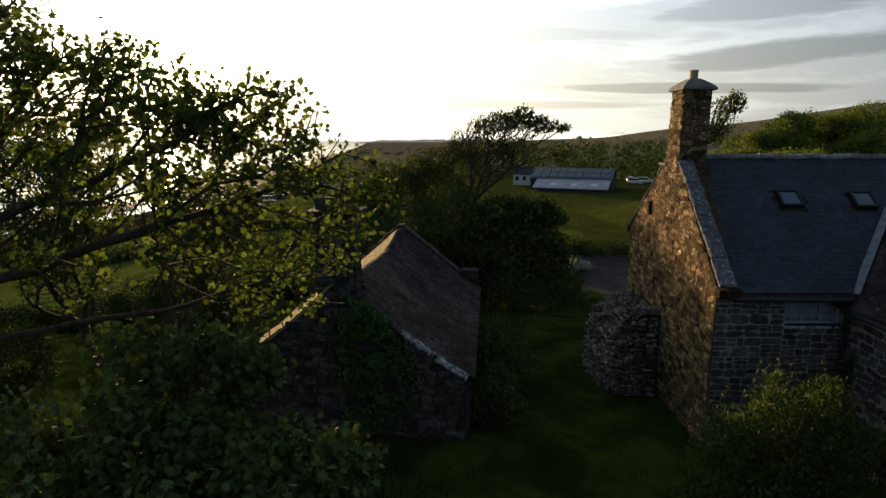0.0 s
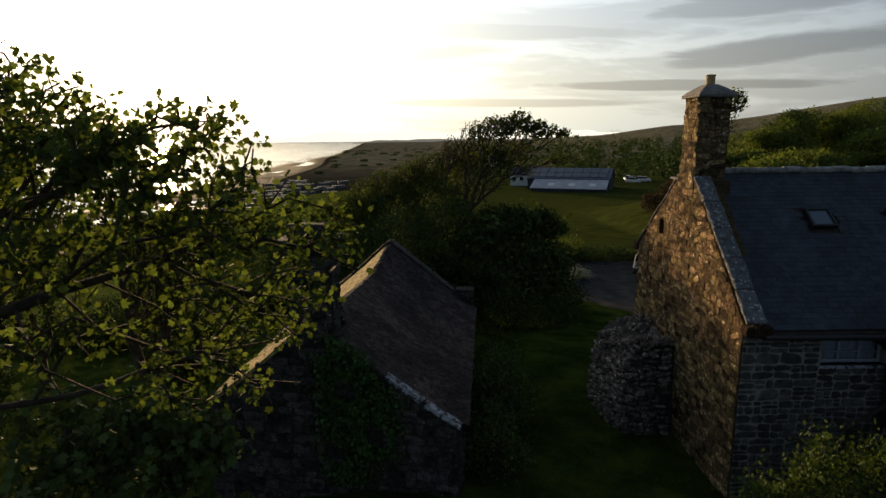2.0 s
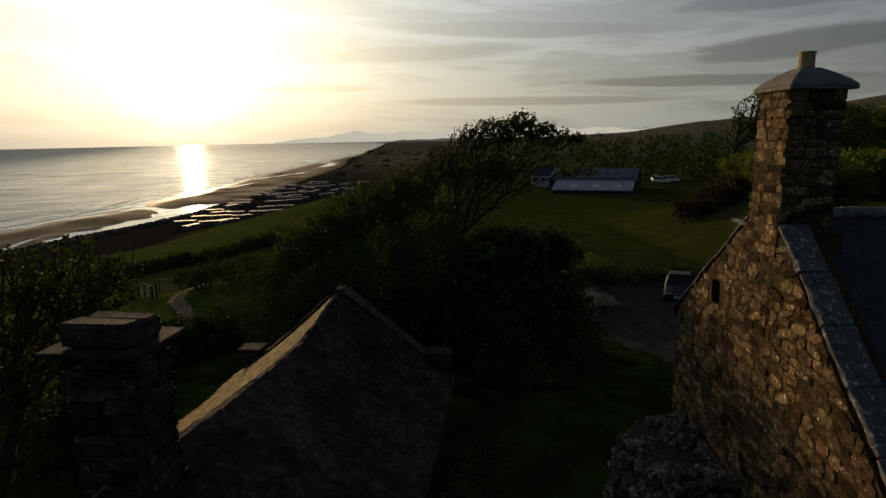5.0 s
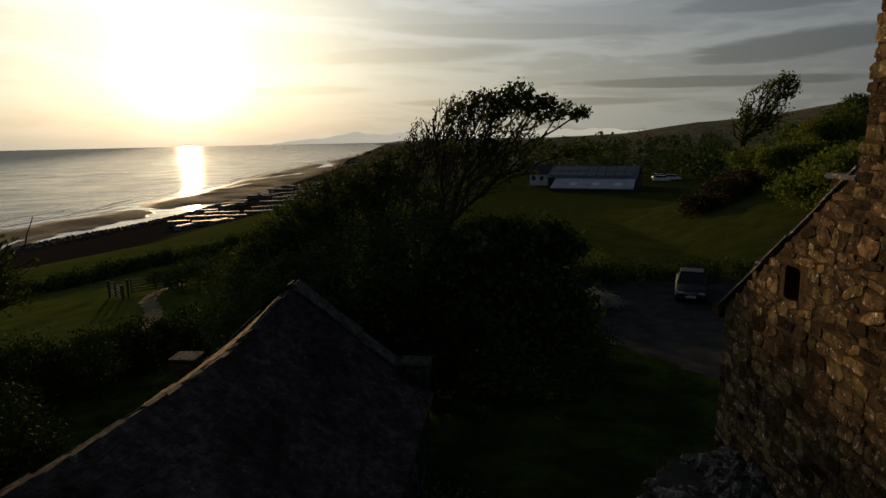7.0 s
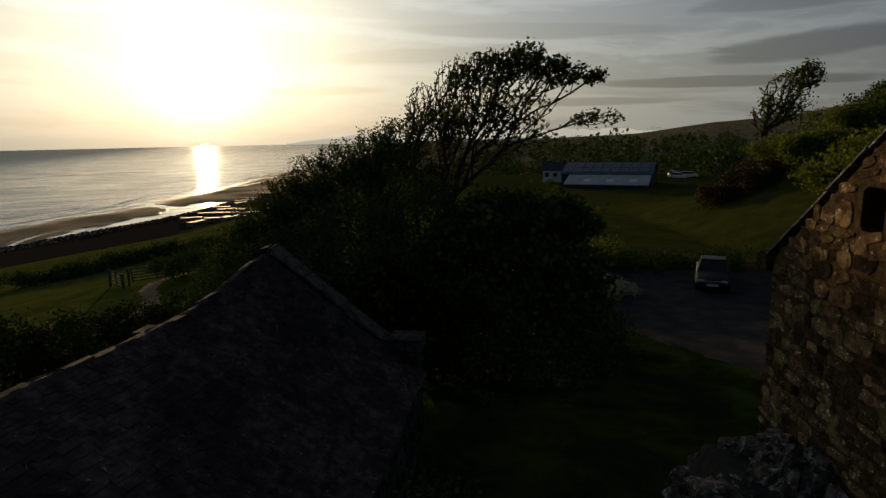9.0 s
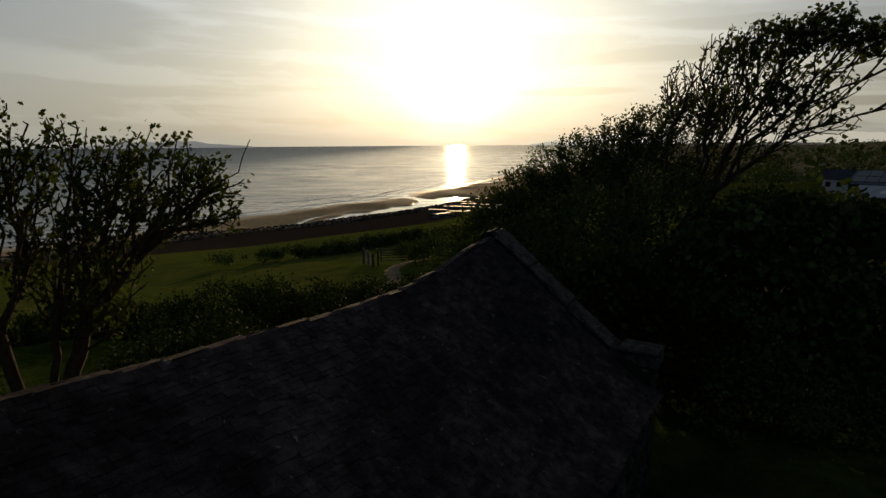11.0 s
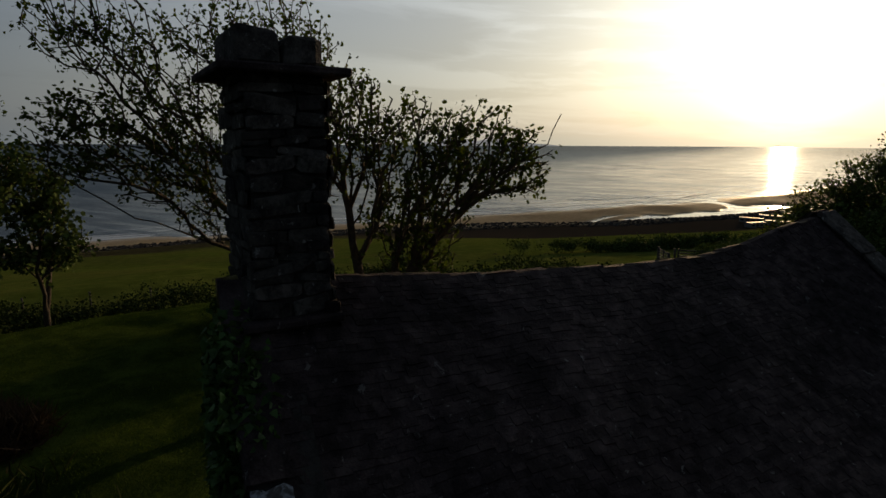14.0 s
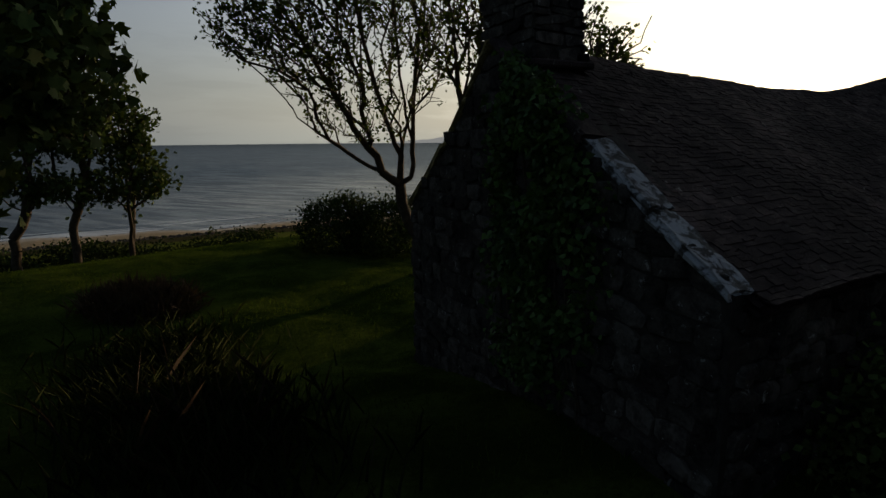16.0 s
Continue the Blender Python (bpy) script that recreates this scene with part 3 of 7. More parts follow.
def make_ground():
    def lines(*stretches):
        return np.unique(np.concatenate([np.asarray(s) for s in stretches]))

    xs = lines(np.linspace(-420, -236, 8), np.linspace(-230, -112, 130), np.linspace(-110, -34, 26), np.linspace(-33, 20, 120), np.linspace(21, 92, 36), np.geomspace(95, 4600, 34))
    ys = lines(-np.geomspace(16, 700, 12), np.linspace(-15, 60, 140), np.linspace(62, 160, 40), np.linspace(163, 450, 110), np.geomspace(460, 4900, 46))
    gx, gy = np.meshgrid(xs, ys)
    gz = ground_z(gx, gy)
    nx, ny = len(xs), len(ys)
    verts = np.stack([gx.ravel(), gy.ravel(), gz.ravel()], 1)
    i = (np.arange(ny - 1)[:, None] * nx + np.arange(nx - 1)[None]).ravel()
    faces = np.stack([i, i + 1, i + nx + 1, i + nx], 1)
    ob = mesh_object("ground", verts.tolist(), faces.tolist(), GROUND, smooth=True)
    tagged(ob, "rough green lawn and fields sloping down to a sandy beach", "ground", kind="structure")
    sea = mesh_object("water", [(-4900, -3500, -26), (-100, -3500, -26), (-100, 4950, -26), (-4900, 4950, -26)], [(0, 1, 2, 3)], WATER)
    tagged(sea, "grey rippled sea with surf lines under low sun", "sea", kind="structure")


make_ground()


def surf_lines():
    """Broken lines of white foam where the waves run up the sand."""
    r = np.random.default_rng(19)
    verts, faces = [], []
    for off, wide, gap in ((-1.5, 2.6, 0.15), (-9, 1.8, 0.4), (-18, 1.6, 0.55), (-30, 1.5, 0.7)):
        y, run = 60.0, 0
        while y < 3600:
            ln = r.uniform(12, 40) * (1 + y / 700)
            if r.random() > gap:
                n = len(verts)
                k = 7
                drift, w0 = r.normal(0, 1.5), wide * (1 + y / 900) * r.uniform(0.5, 1.2)
                for i in range(k):
                    q = y + ln * i / (k - 1)
                    c = float(np.interp(q, SURF_Y, SURF_X)) - 2.5 * math.sin(q / 13.0) + off + drift + 1.2 * math.sin(q / 23.0 + off)
                    w = w0 * (0.12 + math.sin(math.pi * i / (k - 1)) * r.uniform(0.7, 1.2))
                    verts += [(c - w / 2, q, -25.985), (c, q, -25.9), (c + w / 2, q, -25.985)]
                for i in range(k - 1):
                    for e in (0, 1):
                        a = n + 3 * i + e
                        faces.append((a, a + 1, a + 4, a + 3))
            y += ln * r.uniform(0.8, 1.05)
    tagged(mesh_object("surf", verts, faces, FOAM, None, "", True), "broken white lines of surf along the beach", "surf", kind="stuff")


FOAM = material("sea_foam", (0.45, 0.45, 0.44), (0.8, 0.8, 0.78), 0.4, 0.9, 0.3)
surf_lines()


def at_ground(x, y, up=0.0):
    return (x, y, float(ground_z(x, y)) + up)


# colour and glow imitate the haze in front of the far land
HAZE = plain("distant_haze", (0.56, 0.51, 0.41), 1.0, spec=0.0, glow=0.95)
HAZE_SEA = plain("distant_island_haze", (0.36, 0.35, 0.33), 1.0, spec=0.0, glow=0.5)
HAZE_NEAR = plain("distant_headland_haze", (0.14, 0.13, 0.11), 1.0, spec=0.0, glow=0.5)


def far_range(name, azimuths, heights, dist, mat, label):
    """A far range of hills as a long ridge with two slopes."""
    verts, faces, n = [], [], 90
    for i in range(n):
        a = azimuths[0] + (azimuths[-1] - azimuths[0]) * i / (n - 1)
        h = float(np.interp(a, azimuths, heights)) * (1 + 0.10 * math.sin(a * 1.3) + 0.06 * math.sin(a * 3.1 + 1) + 0.02 * math.sin(a * 9))
        for r, z in ((dist - 90, -27), (dist, -26 + h), (dist + 90, -27)):
            verts.append((-math.sin(radians(a)) * r, math.cos(radians(a)) * r, z))
    for i in range(n - 1):
        for k in (0, 1):
            faces.append((3 * i + k, 3 * i + k + 1, 3 * i + k + 4, 3 * i + k + 3))
    tagged(mesh_object(name, verts, faces, mat, smooth=True), label, "mountains", kind="structure")


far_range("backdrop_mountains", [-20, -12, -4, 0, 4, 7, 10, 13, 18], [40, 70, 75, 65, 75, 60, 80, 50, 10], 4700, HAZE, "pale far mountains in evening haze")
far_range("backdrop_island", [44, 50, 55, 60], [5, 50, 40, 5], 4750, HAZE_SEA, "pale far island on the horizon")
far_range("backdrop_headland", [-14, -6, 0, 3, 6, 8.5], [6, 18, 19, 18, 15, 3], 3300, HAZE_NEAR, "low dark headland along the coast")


# ---- main house ----
HX, HY0, HY1, HEAVE, HREAR, HRIDGE_Y, HRIDGE, HAPEX = 6.6, 13.65, 20.15, 4.25, 4.74, 16.9, 7.18, 7.44


def main_house():
    house = empty("stone_house", (0, 0, 0), "brown rubble-stone house with blue slate roof and tall chimney", "house")
    apex = (HRIDGE_Y, HAPEX)
    west = prism("gable_wall", [(HY0, -0.6), (HY1, -0.9), (HY1, HREAR), apex, (HY0, HEAVE)], HX, HX + 0.6, 0, MORTAR_WARM, house, "sunlit gable wall of brown rubble stone")
    cutter = box_part("cutter", (HX - 0.2, 18.22, 5.36), (HX + 0.4, 18.56, 5.80), MORTAR_WARM, None, 0.05)
    hollow = west.modifiers.new("niche", "BOOLEAN")
    hollow.operation, hollow.object = "DIFFERENCE", cutter
    bpy.context.view_layer.update()
    cut = bpy.data.meshes.new_from_object(west.evaluated_get(bpy.context.evaluated_depsgraph_get()))
    west.modifiers.clear()
    west.data = cut
    bpy.data.objects.remove(cutter)
    prism("end_wall", [(HY0, -0.5), (HY1, -0.5), (HY1, HREAR), apex, (HY0, HEAVE)], 17.4, 18, 0, MORTAR_WARM, house)
    wx0, wx1, wz0, wz1 = 8.28, 9.62, 3.36, 4.14
    bm = bmesh.new()
    for lo, hi in (((HX + 0.6, HY0, -0.6), (wx0, HY0 + 0.55, HEAVE)), ((wx1, HY0, -0.6), (17.4, HY0 + 0.55, HEAVE)), ((wx0, HY0, -0.6), (wx1, HY0 + 0.55, wz0)), ((wx0, HY0, wz1), (wx1, HY0 + 0.55, HEAVE))):
        box(bm, lo, hi)
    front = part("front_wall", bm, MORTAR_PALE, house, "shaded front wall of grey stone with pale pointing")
    box_part("pointing", (HX + 0.03, HY0 - 0.008, -0.6), (HX + 0.6, HY0 - 0.003, HEAVE - 0.1), MORTAR_PALE, house, 0)
    box_part("back_wall", (HX + 0.6, HY1 - 0.55, -0.9), (17.4, HY1, HREAR - 0.2), MORTAR_WARM, house, 0)
    # window set back in its opening
    win = empty("window", (wx0, HY0 + 0.14, wz0), "", "")
    win.parent = house
    tagged(win, "white-framed casement window with drawn net curtain")
    w, h = wx1 - wx0, wz1 - wz0
    for a, b in (((0, 0), (w, 0.07)), ((0, h - 0.07), (w, h)), ((0, 0.07), (0.07, h - 0.07)), ((w - 0.07, 0.07), (w, h - 0.07)), ((w * 0.33 - 0.025, 0.07), (w * 0.33 + 0.025, h - 0.07)), ((w * 0.66 - 0.025, 0.07), (w * 0.66 + 0.025, h - 0.07)), ((0.07, h * 0.3 - 0.015), (w - 0.07, h * 0.3 + 0.015))):
        box_part("window_frame", (a[0], 0, a[1]), (b[0], 0.06, b[1]), plain_white_dim, win, 0.006)
    for i in range(3):
        a = 0.07 + i * (w - 0.14) / 3
        box_part("pane", (a, 0.028, 0.07), (a + (w - 0.14) / 3, 0.034, h - 0.07), CLEAR_GLASS, win, 0).visible_shadow = False
    bm = bmesh.new()
    cols = 40
    rows = [[bm.verts.new((0.06 + (w - 0.12) * i / cols, 0.12 + 0.025 * math.sin(i * 1.7), z)) for i in range(cols + 1)] for z in (0.03, h - 0.02)]
    for i in range(cols):
        bm.faces.new((rows[0][i], rows[0][i + 1], rows[1][i + 1], rows[1][i]))
    part("curtain", bm, CURTAIN, win, "pale blue gathered net curtain", True)
    box_part("sill", (-0.06, -0.2, -0.07), (w + 0.06, 0.06, 0.0), LICHEN_SLAB, win, 0.01)
    # roof boards
    sl = math.atan2(HRIDGE - 4.2, HRIDGE_Y - 13.4)
    prism("roof_deck", [(13.4, 4.12), (HRIDGE_Y, HRIDGE - 0.02), (HY1 + 0.15, 4.6), (HY1 + 0.15, 4.48), (HRIDGE_Y, HRIDGE - 0.14), (13.4, 4.0)], HX + 0.35, 18.1, 0, DARK_WOOD, house)
    for i in range(24):
        x = 7.3 + i * 0.42
        bm = bmesh.new()
        lift = 0.02 + 0.012 * math.sin(i * 2.1)
        tube(bm, (x, HRIDGE_Y, HRIDGE + lift), (x + 0.41, HRIDGE_Y, HRIDGE + lift + 0.01 * math.sin(i * 3.7)), 0.085, 0.08, 10)
        part("ridge_tile", bm, RIDGE_CLAY, house)
    bm = bmesh.new()
    tube(bm, (6.9, 13.36, 4.08), (9.6, 13.36, 4.05), 0.06, 0.06, 10)
    part("gutter", bm, DARK_PAINT, house, "black gutter")
    # gable coping of long slabs on both slopes
    for side, ye, ze in ((-1, 13.45, 4.28), (1, HY1 + 0.15, HREAR + 0.02)):
        foot = Vector((HX - 0.06, ye, ze))
        way = Vector((0, HRIDGE_Y - ye, HAPEX + 0.01 - ze))
        way *= ((16.44 if side < 0 else 17.36) - ye) / (HRIDGE_Y - ye)
        run = way.length
        d = way.normalized()
        n = Vector((0, -d.z, d.y)) if d.y > 0 else Vector((0, d.z, -d.y))
        for i in range(5):
            a, b = run * i / 5, run * (i + 1) / 5
            bm = bmesh.new()
            if side < 0:
                box(bm, (0, 0.006, 0), (0.39, b - a - 0.006, 0.09), 0.018)
                bmesh.ops.subdivide_edges(bm, edges=[e for e in bm.edges if e.calc_length() > 0.2], cuts=4, use_grid_fill=True)
                for vert in bm.verts:
                    vert.co += Vector((rng.uniform(-0.018, 0.018), rng.uniform(-0.004, 0.004), rng.uniform(-0.012, 0.012)))
            else:               # the sunless slope carries thin slates only
                box(bm, (0.03, 0.006, -0.05), (0.46, b - a - 0.006, -0.02), 0.006)
            start = foot + Vector((0.012 * (i % 2), 0, 0)) + d * a + n * (0.05 + 0.006 * (i % 3))
            ob = part("coping_slab", bm, COPING, house)
            ob.matrix_basis = Matrix(((1, 0, 0, start.x), (0, d.y, n.y, start.y), (0, d.z, n.z, start.z), (0, 0, 0, 1)))
        box_part("kneeler", (HX - 0.08, ye - 0.12, ze - 0.2), (HX + 0.46, ye + 0.16, ze + 0.02), STONE_HOUSE, house, 0.03)
    return house, west, front, sl


CLEAR_GLASS = plain("clear_pane", (0.9, 0.9, 0.9), 0.02)
CLEAR_GLASS.node_tree.nodes["Principled BSDF"].inputs["Transmission Weight"].default_value = 1.0
GLASS = plain("window_glass", (0.02, 0.025, 0.03), 0.04, spec=0.8)
plain_white_dim = plain("chalky_window_paint", (0.34, 0.36, 0.42), 0.6)
CURTAIN = material("net_curtain", (0.42, 0.47, 0.58), (0.62, 0.68, 0.8), 8, 0.9, 0.0)
DARK_PAINT = plain("black_gutter_paint", (0.015, 0.015, 0.016), 0.45)
# bluish pane: the sky's reflection and a pale blind are in its colour
SKY_GLASS = plain("roof_window_glass", (0.10, 0.12, 0.16), 0.08, spec=0.8)
POT_CLAY = material("buff_chimney_pot", (0.36, 0.26, 0.12), (0.52, 0.40, 0.20), 9, 0.8, 0.2)
CAP_STONE = material("cement_chimney_cap", (0.13, 0.12, 0.11), (0.26, 0.24, 0.215), 6, 0.9, 0.4)

house, west_gable, house_front, roof_angle = main_house()


def chimney_stack(name, parent, x0, x1, y0, y1, z0, z1, taper, core, m=None):
    ob = mesh_object(name, [(x0, y0, z0), (x1, y0, z0), (x1, y1, z0), (x0, y1, z0), (x0 + taper, y0 + taper, z1), (x1 - taper, y0 + taper, z1), (x1 - taper, y1 - taper, z1), (x0 + taper, y1 - taper, z1)],
                     [(3, 2, 1, 0), (4, 5, 6, 7), (0, 1, 5, 4), (1, 2, 6, 5), (2, 3, 7, 6), (3, 0, 4, 7)], core, parent)
    return ob


def house_chimney():
    stack = empty("house_chimney", (0, 0, 0), "", "")
    stack.parent = house
    tagged(stack, "tall square stone chimney with sloped cap")
    x0, x1, y0, y1 = 6.585, 7.33, 16.46, 17.34
    stack.matrix_basis = Matrix.Translation((6.95, 16.9, 6.9)) @ Matrix.Rotation(radians(1.1), 4, "Y") @ Matrix.Translation((-6.95, -16.9, -6.9))
    chimney_stack("shaft", stack, x0, x1, y0, y1, 6.6, 9.0, 0.015, MORTAR_WARM)
    box_part("plinth", (6.605, 16.3, 6.4), (7.42, 17.84, 7.0), MORTAR_WARM, stack, 0.02)
    box_part("shoulder_slab", (6.56, 17.36, 6.93), (7.3, 17.9, 6.99), COPING, stack, 0.015)
    # cap: oversailing slab, then a sloped cement top
    box_part("cap_slab", (x0 - 0.09, y0 - 0.09, 8.97), (x1 + 0.09, y1 + 0.09, 9.03), CAP_STONE, stack, 0.015)
    bm = bmesh.new()
    cx, cy, rings = (x0 + x1) / 2, (y0 + y1) / 2, []
    for s, z in ((1.0, 9.03), (0.82, 9.12), (0.55, 9.21), (0.28, 9.29)):
        rings.append([bm.verts.new((cx + a * s * ((x1 - x0) / 2 + 0.09), cy + b * s * ((y1 - y0) / 2 + 0.09), z)) for a, b in ((-1, -1), (1, -1), (1, 1), (-1, 1))])
    for a, b in zip(rings, rings[1:]):
        for i in range(4):
            bm.faces.new((a[i], a[(i + 1) % 4], b[(i + 1) % 4], b[i]))
    bm.faces.new(rings[-1])
    part("flaunching", bm, CAP_STONE, stack)
    bm = bmesh.new()
    tube(bm, (cx, cy, 9.24), (cx, cy, 9.50), 0.115, 0.105, 14)
    tube(bm, (cx, cy, 9.49), (cx, cy, 9.52), 0.118, 0.115, 14)
    part("chimney_pot", bm, POT_CLAY, stack, "buff clay chimney pot")
    return stack, (x0, x1, y0, y1)


chimney, CH = house_chimney()


def house_wing():
    """The wing that stands out towards the garden, with its own slate roof."""
    wing = empty("house_wing", (0, 0, 0), "stone wing of the house with low slate roof", "house wing")
    side = box_part("side_wall", (9.75, 9.6, -0.4), (10.25, 13.64, 3.95), MORTAR_PALE, wing, 0)
    prism("end_wall", [(9.75, -0.4), (14.2, -0.4), (14.2, 3.95), (11.97, 6.0), (9.75, 3.95)], 9.1, 9.598, 1, MORTAR_PALE, wing)
    prism("wing_roof", [(9.45, 3.9), (11.97, 6.15), (14.5, 3.9), (14.5, 3.8), (11.97, 6.03), (9.45, 3.8)], 8.9, 15.6, 1, SLATE_OLD, wing, "grey slates with pale lead valley")
    box_part("door_board", (9.72, 10.9, 0.1), (9.748, 11.8, 2.1), DARK_WOOD, wing, 0.004, "dark plank door")
    ang = math.atan2(2.25, 2.52)
    bm = bmesh.new()
    box(bm, (-0.09, 0, 0), (0.09, 3.3, 0.02), 0.004)
    lead = part("lead_valley", bm, LEAD, wing, "pale lead-lined roof valley")
    d = Vector((1.75, 1.72, 1.6)).normalized()
    across = d.cross(Vector((0, 0, 1))).normalized()
    nn = across.cross(d)
    lead.matrix_basis = Matrix(((across.x, d.x, nn.x, 9.66), (across.y, d.y, nn.y, 13.40), (across.z, d.z, nn.z, 4.19), (0, 0, 0, 1)))
    bm = bmesh.new()
    tube(bm, (9.6, 13.5, 0.1), (9.6, 13.5, 4.0), 0.045, 0.045, 10)
    tube(bm, (9.43, 9.0, 3.8), (9.43, 13.45, 3.8), 0.055, 0.055, 10)
    part("downpipe", bm, DARK_PAINT, wing, "black downpipe and gutter")
    return side


LEAD = material("weathered_lead", (0.14, 0.15, 0.165), (0.27, 0.28, 0.30), 6, 0.6, 0.2)
wing_wall = house_wing()


def skylight(x, y):
    w, l = 0.46, 0.44
    z = 4.2 + (y - 13.4) * math.tan(roof_angle)
    ob = empty("skylight", (x, y, z + 0.03), "small roof window with dark metal frame", "skylight", "skylights in the roof")
    ob.matrix_basis = pose(x, y, z + 0.03, math.degrees(roof_angle), 0, 0)
    for lo, hi in (((-w / 2 - 0.06, -l / 2 - 0.06), (w / 2 + 0.06, -l / 2)), ((-w / 2 - 0.06, l / 2), (w / 2 + 0.06, l / 2 + 0.06)), ((-w / 2 - 0.06, -l / 2), (-w / 2, l / 2)), ((w / 2, -l / 2), (w / 2 + 0.06, l / 2))):
        box_part("frame", (*lo, -0.03), (*hi, 0.1), DARK_PAINT, ob, 0.008)
    box_part("pane", (-w / 2, -l / 2, 0.04), (w / 2, l / 2, 0.055), SKY_GLASS, ob, 0)


skylight(9.22, 15.64)
skylight(11.12, 15.61)


# ---- old outbuilding with sagging roof ----
SHED = pose(-2.35, 13.95, 0, 0, 0, -4.4)
HALF, HALF_L, LONG, SEAVE = 3.12, 2.95, 10.6, 1.86
RIDGE_V, RIDGE_Z = [0, 1.4, 2.2, 3, 4, 5, 6, 7.2, 7.9, 8.6, 9.4, 10.0, 10.6], [4.10, 4.06, 3.99, 3.90, 3.84, 3.78, 3.73, 3.72, 3.76, 3.88, 4.03, 4.12, 4.15]


def shed_front(u):
    return 0.62 - 0.115 * u


def shed_roof(u, v):
    ridge = float(np.interp(v, RIDGE_V, RIDGE_Z))
    eave = SEAVE - 0.02 * v
    mid = -0.3 * (1 - v / LONG)
    f = max(0.0, 1 - (u - mid) / (HALF + 0.15 - mid) if u > mid else 1 - (mid - u) / (HALF_L + 0.15 + mid))
    return eave + (ridge - eave) * f ** 1.12 + 0.035 * math.sin(v * 1.9 + u * 1.3) * min(1, 3 * (1 - f))


